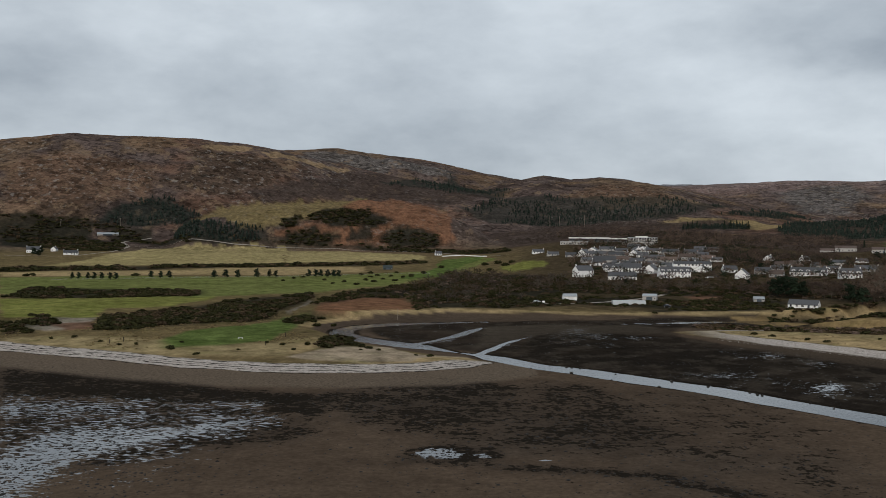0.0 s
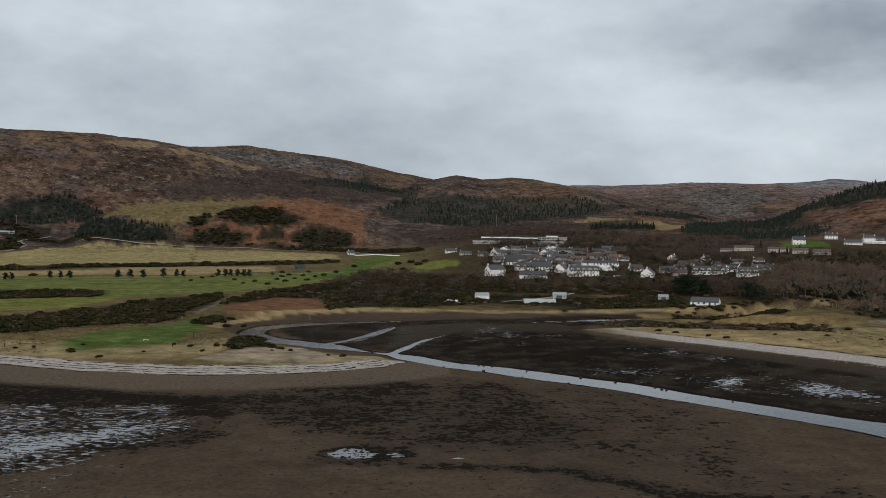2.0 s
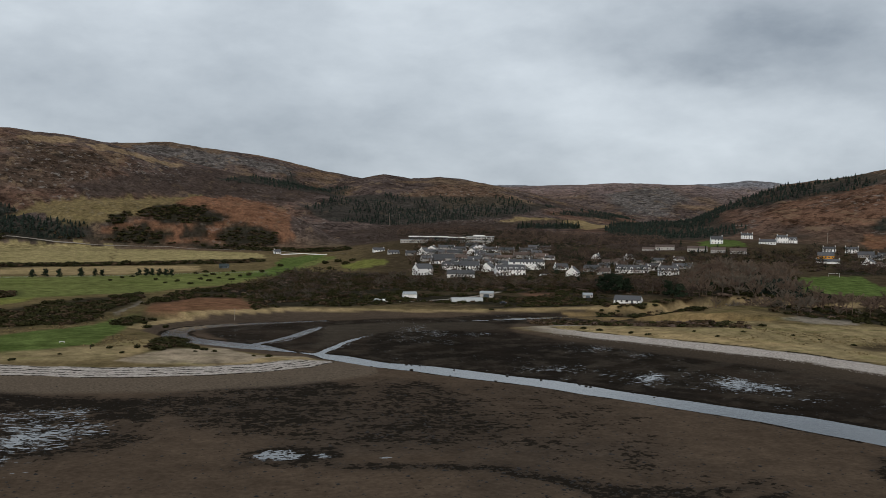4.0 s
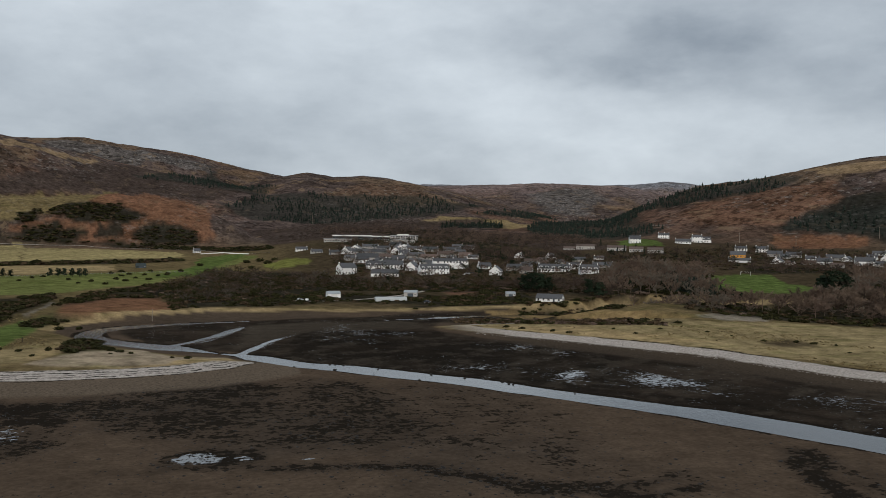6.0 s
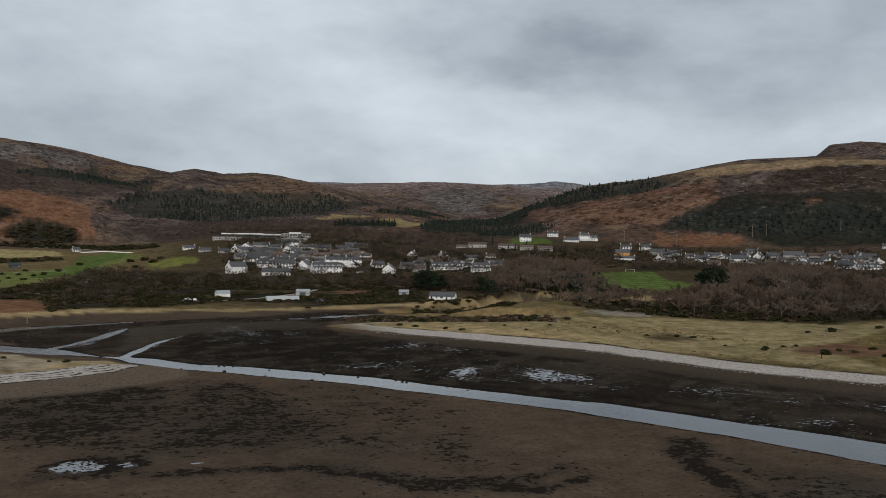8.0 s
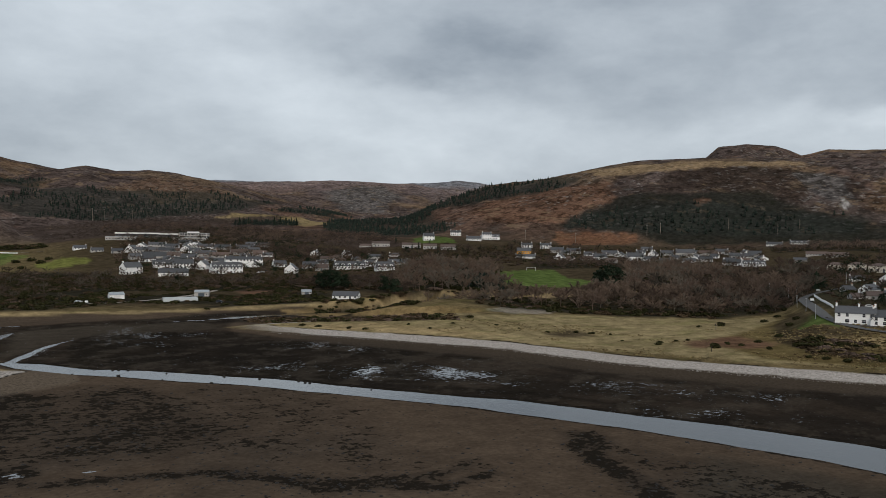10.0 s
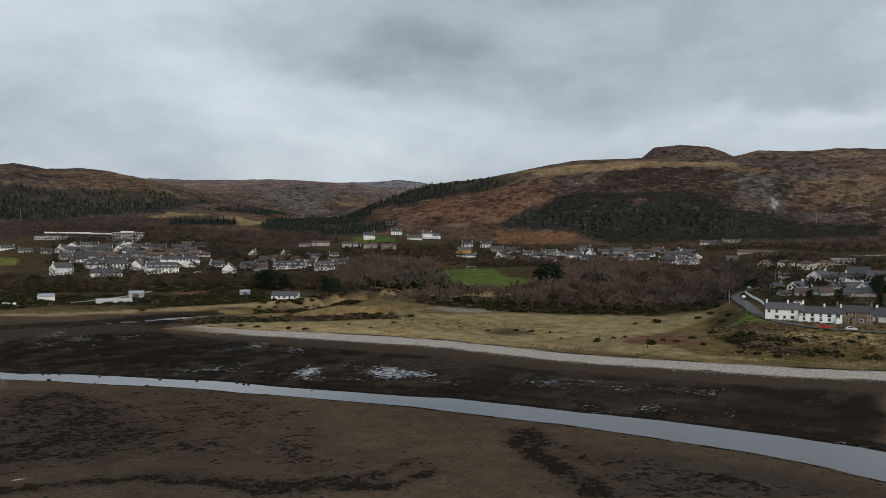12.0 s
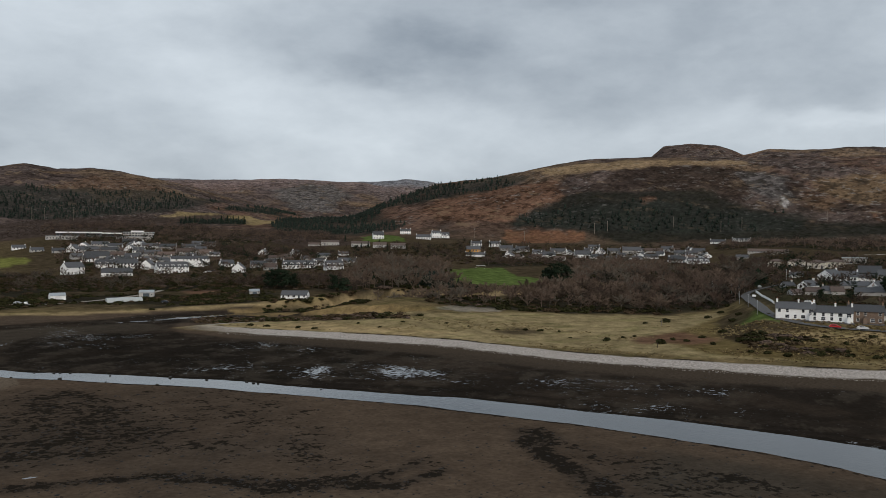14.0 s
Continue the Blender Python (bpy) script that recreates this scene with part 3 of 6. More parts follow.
grove("gorse", 2.2, (-45, 313), (-42, 348), (-34, 358), (-35, 320), (-41, 306))
grove("gorse", 7, (-643, 1229), (-619, 1281), (-508, 1304), (-486, 1280), (-359, 1187), (-243, 1201), (-132, 1206), (83, 1069), (87, 1129), (-68, 1211), (-245, 1209), (-376, 1216), (-471, 1324), (-583, 1318), (-677, 1296))
grove("conifer", 10, (33, 1627), (142, 1847), (376, 1789), (646, 1879), (451, 1629), (219, 1521), (97, 1519))
grove("conifer", 10, (20, 2386), (162, 1944), (119, 1845), (-17, 1795), (-122, 1770))
grove("birch", 10, (-353, 1536), (-212, 1722), (-78, 1814), (93, 1853), (17, 1654), (-150, 1671), (-289, 1525))
grove("birch", 10, (87, 1129), (91, 1423), (219, 1521), (380, 1560), (557, 1621), (518, 1507), (278, 1319), (157, 1091))
grove("birch", 10, (459, 1271), (487, 1019), (447, 861), (385, 861), (374, 1033))
grove("conifer", 9, (553, 1412), (1086, 2272), (654, 1168), (631, 1078), (508, 995), (485, 1213))
grove("conifer", 8, (421, 1494), (543, 1502), (503, 1392), (394, 1398))
grove("conifer", 9, (1040, 2375), (705, 1765), (542, 1673), (615, 1776))
grove("conifer", 9, (1052, 2261), (813, 1396), (891, 1212), (908, 1107), (845, 1119), (741, 1197), (707, 1375))
grove("conifer", 9, (755, 972), (828, 931), (920, 822), (1008, 670), (958, 652), (820, 810), (732, 941))
grove("under", 2.6, (278, 218), (281, 208), (290, 192), (276, 185), (260, 192))
grove("under", 2.6, (260, 185), (272, 180), (279, 171), (273, 166), (259, 175))
grove("gorse", 5, (-11, 476), (6, 570), (43, 546), (89, 615), (78, 516), (37, 479))
grove("gorse", 6, (69, 672), (111, 655), (183, 614), (221, 546), (197, 527), (142, 575), (63, 618))
grove("gorse", 5, (265, 499), (307, 481), (296, 402), (310, 348), (278, 357), (258, 442))
grove("town", 8, (103, 690), (192, 644), (253, 626), (288, 569), (362, 715), (308, 1011), (163, 1038))
grove("town", 11, (430, 635), (584, 483), (800, 663), (584, 863))
grove("town", 9, (150, 1000), (165, 1055), (240, 1058), (300, 1030), (290, 990), (220, 1005))
grove("under", 3.0, (125, 422), (164, 419), (192, 378), (202, 345), (195, 337), (170, 362), (127, 400))
grove("town", 5.5, (352, 236), (366, 262), (396, 250), (402, 214), (376, 204))
grove("town", 8, (383, 280), (365, 248), (381, 210), (564, 312), (660, 483))
grove("town", 10, (412, 828), (530, 784), (422, 597), (321, 624))
grove("gorse", 5, (145, 518), (196, 544), (202, 499), (184, 464), (148, 485))
grove("gorse", 4.5, (48, 738), (99, 687), (94, 651), (45, 579), (7, 592))
grove("gorse", 2.5, (172, 368), (202, 345), (213, 351), (209, 344), (181, 351))
grove("gorse", 3, (120, 489), (167, 484), (190, 462), (238, 455), (211, 403), (161, 466), (116, 472))
grove("redbare", 8, (189, 570), (231, 570), (264, 530), (245, 454), (234, 455), (224, 497), (192, 534))
grove("conifer", 8, (284, 494), (338, 529), (317, 468), (297, 438), (268, 446))
grove("gorse", 4.5, (-180, 1255), (-157, 1290), (-122, 1294), (-72, 1268), (-105, 1248), (-152, 1249))
grove("gorse", 4.5, (-203, 1266), (-196, 1287), (-149, 1302), (-142, 1288), (-179, 1261))
grove("gorse", 4.5, (-238, 1246), (-236, 1266), (-213, 1274), (-207, 1251), (-223, 1242))
grove("conifer", 7, (-528, 1320), (-519, 1378), (-502, 1422), (-466, 1432), (-398, 1398), (-416, 1362), (-461, 1332))
grove("gorse", 5, (-234, 1214), (-225, 1232), (-193, 1243), (-153, 1226), (-168, 1212), (-215, 1203))
grove("gorse", 5, (-86, 1217), (-83, 1241), (-50, 1251), (-7, 1234), (-3, 1216), (-40, 1203))
grove("conifer", 5, (-381, 1207), (-418, 1347), (-326, 1236), (-259, 1233), (-253, 1206), (-314, 1189))
grove("gorse", 6, (-640, 1225), (-646, 1253), (-606, 1293), (-526, 1302), (-520, 1267), (-479, 1273), (-426, 1122), (-479, 1102), (-554, 1150))

# ---- the ground: one sheet from the flats under the eye to the hills ----
COVER = {  # base colour, roughness
    "mud": ((0.060, 0.047, 0.036), 0.7), "brown": ((0.080, 0.058, 0.041), 0.75), "mudgrey": ((0.052, 0.043, 0.033), 0.7),
    "weed2": ((0.036, 0.029, 0.023), 0.7), "black": ((0.0165, 0.0138, 0.0115), 0.7),
    "sand": ((0.30, 0.24, 0.17), 0.95), "straw": ((0.285, 0.212, 0.112), 0.95), "green": ((0.080, 0.112, 0.032), 0.9),
    "lime": ((0.155, 0.160, 0.045), 0.9), "fairway": ((0.125, 0.140, 0.046), 0.9), "tanfield": ((0.275, 0.225, 0.108), 0.95),
    "rough": ((0.130, 0.098, 0.050), 0.95), "hillgrass": ((0.150, 0.102, 0.062), 0.95), "bracken": ((0.124, 0.070, 0.046), 0.95),
    "heather": ((0.088, 0.066, 0.058), 0.95), "barrass": ((0.235, 0.184, 0.098), 0.95), "marsh": ((0.215, 0.150, 0.072), 0.95),
    "path": ((0.215, 0.185, 0.15), 0.95), "palegrass": ((0.235, 0.175, 0.088), 0.95), "bluff": ((0.115, 0.085, 0.037), 0.95),
    "brownbank": ((0.058, 0.044, 0.027), 0.95), "village": ((0.045, 0.040, 0.026), 0.95), "crag": ((0.100, 0.090, 0.085), 0.95), "screefan": ((0.33, 0.31, 0.30), 0.95), "hazescree": ((0.200, 0.155, 0.150), 0.95), "hazeheath": ((0.185, 0.185, 0.20), 0.95), "woodfloor": ((0.024, 0.022, 0.016), 0.95),
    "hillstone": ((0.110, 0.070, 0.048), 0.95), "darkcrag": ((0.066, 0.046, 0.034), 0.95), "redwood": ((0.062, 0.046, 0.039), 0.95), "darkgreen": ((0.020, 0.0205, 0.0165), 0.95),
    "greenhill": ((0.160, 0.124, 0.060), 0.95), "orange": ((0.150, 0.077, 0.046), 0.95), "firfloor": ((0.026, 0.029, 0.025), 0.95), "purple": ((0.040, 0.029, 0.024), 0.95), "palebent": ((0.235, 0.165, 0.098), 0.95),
}


CALM = {"woodfloor": 1.0, "firfloor": 0.75, "darkgreen": 0.95, "redwood": 0.6, "greenhill": 0.8, "orange": 0.55, "palegrass": 0.8, "palebent": 0.5, "purple": 0.35, "screefan": 0.9}


def paint(x, y, z):
    """Cover colour, and how wet, weedy, stony, rocky and hilly each point of the ground is."""
    r, az = np.hypot(x, y), np.degrees(np.arctan2(x, y))
    col, gloss = np.empty((x.size, 3)), np.empty(x.size)

    def lay(w, kind):
        c, g = COVER[kind]
        col[:] = col + (np.array(c) - col) * w[:, None]
        gloss[:] = gloss + (g - gloss) * w
    col[:], gloss[:] = COVER["brown"]
    jx = 4.0 * fbm(x, y, 22, 4, 51, 0.6)
    jy = 4.0 * fbm(x, y, 22, 4, 61, 0.6)
    far_j = 1 + 3 * step(700, 1500, r)
    up_hill = step(1150, 1600, r)
    px = x + jx * far_j + 26 * up_hill * fbm(x, y, 90, 4, 52, 0.65)
    py = y + jy * far_j + 26 * up_hill * fbm(x, y, 90, 4, 62, 0.65)
    west, east = edge_distance(x + jx * 0.4, y + jy * 0.4, LAND_WEST), edge_distance(x + jx * 0.5, y + jy * 0.5, LAND_EAST)
    inland = np.where(r > 760, 200.0, np.maximum(west, east))
    dry = step(-1, 3, inland)
    # bars and hollows of the flats
    lay(step(-0.1, 0.4, fbm(x, y, 45, 4, 76)) * 0.5, "mud")
    weed = np.zeros(x.size)
    for much, soft, corners in WEEDY:
        d = edge_distance(x + 1.3 * jx, y + 1.3 * jy, corners)
        weed = np.maximum(weed, much * step(-soft, soft, d))
    lay(weed * 0.75, "weed2")
    lay(dry, "rough")
    # scrubby floor under the woods and round the town
    lay(dry * step(470, 540, r + 25 * fbm(x, y, 120, 3, 71)) * step(2, 8, az), "brownbank")
    # hillsides: heather, bracken, pale grass, stone
    hill = step(1080, 1400, r + 120 * fbm(x, y, 300, 3, 72) + z)
    lay(hill, "heather")
    n1, n2 = fbm(x, y, 330, 5, 73, 0.55), fbm(x, y, 120, 5, 74, 0.6)
    lay(hill * 0.7 * step(-0.05, 0.3, n1 + 0.7 * n2), "bracken")
    lay(hill * 0.6 * step(0.1, 0.35, n2 - 0.5 * n1 + (z - 170) * 0.002), "hillgrass")
    lay(hill * 0.55 * step(0.12, 0.3, fbm(x, y, 150, 5, 75, 0.6) - (z - 120) * 0.0015), "purple")
    # far ridges: scree and heath, made paler and bluer to paint distance haze in
    lay(hill * 0.7 * step(2700, 3300, r), "hazescree")
    lay(hill * step(3900, 4100, r), "hazeheath")
    plain, stony, ooze = np.zeros(x.size), np.zeros(x.size), np.zeros(x.size)
    # ground under woods and scrub laid dark: shade beneath the plants painted in
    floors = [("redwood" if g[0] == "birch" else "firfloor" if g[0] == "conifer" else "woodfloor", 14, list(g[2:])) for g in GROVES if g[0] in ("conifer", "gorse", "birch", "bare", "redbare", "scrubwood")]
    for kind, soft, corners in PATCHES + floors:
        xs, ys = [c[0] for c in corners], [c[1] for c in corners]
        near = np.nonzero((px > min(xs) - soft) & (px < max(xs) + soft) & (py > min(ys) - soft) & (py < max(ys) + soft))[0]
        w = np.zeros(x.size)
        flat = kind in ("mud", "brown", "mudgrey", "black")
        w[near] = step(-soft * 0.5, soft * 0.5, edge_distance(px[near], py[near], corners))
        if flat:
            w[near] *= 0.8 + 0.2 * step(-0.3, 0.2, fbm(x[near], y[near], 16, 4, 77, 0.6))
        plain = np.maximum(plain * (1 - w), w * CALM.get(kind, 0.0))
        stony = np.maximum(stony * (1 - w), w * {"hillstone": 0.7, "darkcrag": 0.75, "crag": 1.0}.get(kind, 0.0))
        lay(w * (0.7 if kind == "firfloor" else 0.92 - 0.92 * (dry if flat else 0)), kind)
        if kind == "black":
            weed *= 1 - w * (1 - dry)
            ooze = np.maximum(ooze, w * (1 - dry))
    lay(ooze * 0.55 * step(0.0, 0.3, fbm(x + 0.8 * y, 1.6 * y - 1.3 * x, 14, 5, 96, 0.65)), "mudgrey")
    # reeds and straw along the far bank
    lay(step(-1.5, 0.5, west) * step(9, 5, west) * step(392, 400, y) * step(-75, -60, x) * np.where(r < 640, 0.95, 0), "straw")
    # where the west shore faces the flats; how far up or down the beach
    sea = step(4, -4, y - np.interp(x, [-600, -70, -30, 0, 12, 22], [900, 330, 290, 284, 287, 290])) * np.where(x < 30, 1, 0)
    bar = np.where(y < 392, 1, 0) * step(105, 135, x)
    strand = np.clip(edge_distance(x + jx * 0.25, y + jy * 0.25, LAND_WEST), -60, 60)
    beach = np.clip(edge_distance(x + jx * 0.3, y + jy * 0.3, LAND_EAST), -60, 60)
    damp = np.zeros(x.size)
    for much, soft, corners in WET:
        damp = np.maximum(damp, much * step(-soft * 0.6, soft * 0.6, edge_distance(x + jx * 0.5, y + jy * 0.5, corners)))
    damp = np.maximum(damp, ooze * (0.57 + 0.3 * fbm(x, y, 30, 4, 95)))
    damp *= 1 - dry
    bank = width_distance(x, y, RIVER) + 1.2 * fbm(x, y, 14, 3, 14)
    weed = np.maximum(weed, 0.95 * step(2.6, 1.0, bank) * (1 - dry))
    rocky = hill * step(0.1, 0.5, np.abs(fbm(x, y, 260, 4, 91)) * 1.5 + 0.4 * fbm(x, y, 900, 2, 92) + 0.0008 * (z - 120))
    rocky = np.maximum(rocky * 0.8, stony) * (1 - 0.9 * plain)
    hill = hill * (1 - 0.85 * plain)
    return dict(cover=col, gloss=gloss, damp=damp, rocky=rocky, hill=hill, tidal=1 - dry, weed=weed, sea=sea, strand=strand, bar=bar * 1.0, beach=beach)


def ground_sheet():
    """Rings of growing width, finer to the north-east, where the land is."""
    az = np.concatenate([np.arange(-32, 65.5, 0.11), np.arange(68, 326, 3.0)])
    rr = np.concatenate([[0.05, 12, 40, 80, 105], 42.0 / np.linspace(42 / 118, 42 / 900, 320), np.arange(908, 1500, 7.5), np.arange(1500, 2700, 11), np.arange(2700, 4900, 22)])
    a, r = np.meshgrid(np.radians(az), rr)
    x, y = (np.sin(a) * r).ravel(), (np.cos(a) * r).ravel()
    z = land(x, y)
    nr, na = len(rr), len(az)
    i, j = np.meshgrid(np.arange(nr - 1), np.arange(na), indexing="ij")
    k = (j + 1) % na
    quads = np.stack([i * na + j, i * na + k, (i + 1) * na + k, (i + 1) * na + j], -1).reshape(-1, 4)[:, ::-1]
    # beyond the last ring, and the small cap under the eye
    me = bpy.data.meshes.new("ground")
    me.vertices.add(x.size)
    me.vertices.foreach_set("co", np.stack([x, y, z], 1).ravel())
    me.loops.add(quads.size + na)
    me.loops.foreach_set("vertex_index", np.concatenate([quads.ravel(), np.arange(na)[::-1]]).astype(np.int32))
    me.polygons.add(len(quads) + 1)
    me.polygons.foreach_set("loop_start", np.arange(len(quads) + 1, dtype=np.int32) * 4)
    me.update(calc_edges=True)
    me.validate()
    me.polygons.foreach_set("use_smooth", np.ones(len(me.polygons), bool))
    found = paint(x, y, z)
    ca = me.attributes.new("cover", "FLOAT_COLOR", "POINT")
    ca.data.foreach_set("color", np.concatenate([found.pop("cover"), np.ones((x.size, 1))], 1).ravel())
    for name, values in found.items():
        me.attributes.new(name, "FLOAT", "POINT").data.foreach_set("value", values)
    return me


def ground_material():
    m = bpy.data.materials.new("ground")
    m.use_nodes = True
    t = m.node_tree
    b = t.nodes["Principled BSDF"]
    pos = t.nodes.new("ShaderNodeNewGeometry").outputs["Position"]

    def attr(name, out):
        n = t.nodes.new("ShaderNodeAttribute")
        n.attribute_name = name
        return n.outputs[out]

    def noise_at(scale, detail, rough=0.55, stretch=None):
        n = t.nodes.new("ShaderNodeTexNoise")
        n.inputs["Scale"].default_value, n.inputs["Detail"].default_value, n.inputs["Roughness"].default_value = scale, detail, rough
        v = pos
        if stretch:
            mp = t.nodes.new("ShaderNodeMapping")
            mp.inputs["Scale"].default_value = stretch
            mp.inputs["Rotation"].default_value = (0, 0, radians(25))
            t.links.new(pos, mp.inputs[0])
            v = mp.outputs[0]
        t.links.new(v, n.inputs["Vector"])
        return n.outputs[0]

    def calc(op, a, bb=0.0, c=0.0, clamp=False):
        q = t.nodes.new("ShaderNodeMath")
        q.operation, q.use_clamp = op, clamp
        for i, v in enumerate((a, bb, c)):
            if isinstance(v, (int, float)):
                q.inputs[i].default_value = v
            else:
                t.links.new(v, q.inputs[i])
        return q.outputs[0]

    def smooth(v, lo, hi):
        n = t.nodes.new("ShaderNodeMapRange")
        n.interpolation_type = "SMOOTHSTEP"
        t.links.new(v, n.inputs[0])
        n.inputs[1].default_value, n.inputs[2].default_value = lo, hi
        return n.outputs[0]

    def blend(f, a, bb):
        n = t.nodes.new("ShaderNodeMix")
        n.data_type = "RGBA"
        for key, v in (("Factor", f), ("A", a), ("B", bb)):
            if isinstance(v, tuple):
                n.inputs[key].default_value = v
            else:
                t.links.new(v, n.inputs[key])
        return n.outputs["Result"]
    def scaled(c, v):
        n = t.nodes.new("ShaderNodeVectorMath")
        n.operation = "SCALE"
        t.links.new(c, n.inputs[0])
        if isinstance(v, (int, float)):
            n.inputs["Scale"].default_value = v
        else:
            t.links.new(v, n.inputs["Scale"])
        return n.outputs[0]

    def between(v, lo, hi, soft):
        return calc("MULTIPLY", smooth(v, lo - soft, lo + soft), smooth(calc("MULTIPLY", v, -1.0), -hi - soft, -hi + soft))
    tidal, hill, rocky, weed = attr("tidal", "Fac"), attr("hill", "Fac"), attr("rocky", "Fac"), attr("weed", "Fac")
    tuft, mott, broad = noise_at(0.9, 5.0, 0.65), noise_at(0.16, 5.0, 0.62), noise_at(0.02, 4.0)
    f = calc("MULTIPLY_ADD", tuft, 1.1, 0.45)
    swing = calc("MULTIPLY_ADD", tidal, -1.2, 2.0)
    f = calc("MULTIPLY", f, calc("MULTIPLY_ADD", calc("SUBTRACT", mott, 0.5), swing, 1.0))
    f = calc("MULTIPLY", f, calc("MULTIPLY_ADD", broad, 0.7, 0.65))
    base = scaled(attr("cover", "Color"), f)
    # grass greener in the hollows, bleached on the rises
    lush = calc("MULTIPLY", smooth(noise_at(0.07, 5.0, 0.65, (0.6, 1.4, 1)), 0.5, 0.66), calc("MULTIPLY", calc("SUBTRACT", 1.0, tidal), calc("SUBTRACT", 1.0, hill)))
    tint = t.nodes.new("ShaderNodeVectorMath")
    tint.operation, tint.inputs[1].default_value = "MULTIPLY", (0.62, 0.72, 0.55)
    t.links.new(base, tint.inputs[0])
    base = blend(calc("MULTIPLY", lush, 0.55), base, tint.outputs[0])
    # weed in clumps, thick or scattered
    grain = calc("ADD", calc("MULTIPLY", noise_at(0.5, 6.0, 0.72), 0.6), calc("MULTIPLY", noise_at(0.11, 5.0, 0.65), 0.4))
    much = calc("SUBTRACT", 0.605, calc("MULTIPLY", weed, 0.165))
    clumps = calc("MULTIPLY", smooth(calc("SUBTRACT", grain, much), 0.0, 0.03), tidal)
    base = blend(calc("MULTIPLY", clumps, 0.88), base, (0.0135, 0.0115, 0.0095, 1))
    # hills: fold shading painted in, dark heather clumps, bleached bent grass, ledges of stone
    fold_shade = calc("MULTIPLY_ADD", calc("SUBTRACT", noise_at(0.016, 6.0, 0.66), 0.5), calc("MULTIPLY", hill, 2.2), 1.0)
    base = scaled(base, calc("MAXIMUM", fold_shade, 0.3))
    clump = calc("MULTIPLY", smooth(noise_at(0.055, 8.0, 0.74), 0.50, 0.57), hill)
    base = blend(calc("MULTIPLY", clump, 0.8), base, scaled(base, 0.30))
    bent = calc("MULTIPLY", smooth(noise_at(0.038, 8.0, 0.74, (1.0, 0.5, 1)), 0.55, 0.64), hill)
    base = blend(calc("MULTIPLY", bent, 0.6), base, (0.205, 0.145, 0.092, 1))
    ledge = noise_at(0.10, 7.0, 0.7, (1.0, 0.7, 1.6))
    stone = calc("MULTIPLY", rocky, smooth(ledge, 0.56, 0.62), clamp=True)
    tone = blend(noise_at(0.3, 4.0), (0.13, 0.12, 0.11, 1), (0.36, 0.335, 0.315, 1))
    col = blend(calc("MULTIPLY", stone, 0.7), base, tone)
    dark = calc("MULTIPLY", rocky, smooth(noise_at(0.045, 6.0, 0.66), 0.54, 0.60), clamp=True)
    col = blend(calc("MULTIPLY", dark, 0.65), col, (0.030, 0.026, 0.021, 1))
    # beaches: pale stones above, brown stones below, lines of dark wrack between
    peb = noise_at(1.3, 4.0, 0.7)
    ragged = calc("MULTIPLY", calc("SUBTRACT", noise_at(0.11, 4.0, 0.6), 0.5), 5.0)
    pebbly = calc("MULTIPLY_ADD", calc("SUBTRACT", peb, 0.5), 2.6, 1.0)
    hue = t.nodes.new("ShaderNodeCombineXYZ")
    for i, v in enumerate((0.37, 0.335, 0.305)):
        hue.inputs[i].default_value = v
    brown = t.nodes.new("ShaderNodeCombineXYZ")
    for i, v in enumerate((0.120, 0.094, 0.070)):
        brown.inputs[i].default_value = v
    pale_stone, brown_stone = scaled(hue.outputs[0], calc("MAXIMUM", pebbly, 0.25)), scaled(brown.outputs[0], calc("MAXIMUM", pebbly, 0.3))
    strand = calc("ADD", attr("strand", "Fac"), calc("MULTIPLY", ragged, 0.5))
    sea = attr("sea", "Fac")
    col = blend(calc("MULTIPLY", calc("MULTIPLY", between(strand, -22.0, 3.0, 4.0), sea), 0.85), col, brown_stone)
    col = blend(calc("MULTIPLY", calc("MULTIPLY", between(strand, 1.6, 12.6, 0.7), sea), 0.95), col, pale_stone)
    gaps = smooth(noise_at(0.22, 5.0, 0.7), 0.42, 0.52)
    for at, wide in ((1.3, 0.45), (4.2, 0.4), (6.4, 0.3), (8.8, 0.45), (11.9, 0.35)):
        w = calc("MULTIPLY", calc("MULTIPLY", between(calc("ADD", strand, calc("MULTIPLY", calc("SUBTRACT", noise_at(0.05 + at * 0.01, 3.0), 0.5), 4.0)), at - wide, at + wide, 0.3), sea), gaps)
        col = blend(w, col, (0.022, 0.018, 0.014, 1))
    beach, bar = calc("ADD", attr("beach", "Fac"), ragged), attr("bar", "Fac")
    col = blend(calc("MULTIPLY", calc("MULTIPLY", between(beach, -19.0, 3.0, 3.5), bar), 0.85), col, scaled(brown_stone, 0.45))
    col = blend(calc("MULTIPLY", calc("MULTIPLY", between(beach, 1.5, 12.5, 1.2), bar), 0.95), col, pale_stone)
    w = calc("MULTIPLY", calc("MULTIPLY", between(beach, 12.6, 14.6, 0.8), bar), smooth(noise_at(0.035, 4.0, 0.6), 0.45, 0.55))
    col = blend(w, col, (0.018, 0.014, 0.011, 1))
    # the film of water left by the tide, broken by clumps
    n = calc("ADD", calc("MULTIPLY", noise_at(0.55, 6.0, 0.7, (0.8, 1.4, 1)), 0.75), calc("MULTIPLY", noise_at(0.07, 3.0), 0.25))
    damp = attr("damp", "Fac")
    film = smooth(calc("ADD", n, calc("MULTIPLY_ADD", damp, 0.36, -0.82)), 0.0, 0.02)
    film = calc("MULTIPLY", calc("MULTIPLY", film, smooth(damp, 0.05, 0.3)), smooth(noise_at(0.75, 4.0, 0.65, (0.8, 1.4, 1)), 0.43, 0.455))
    t.links.new(blend(film, col, (0.018, 0.017, 0.016, 1)), b.inputs["Base Color"])
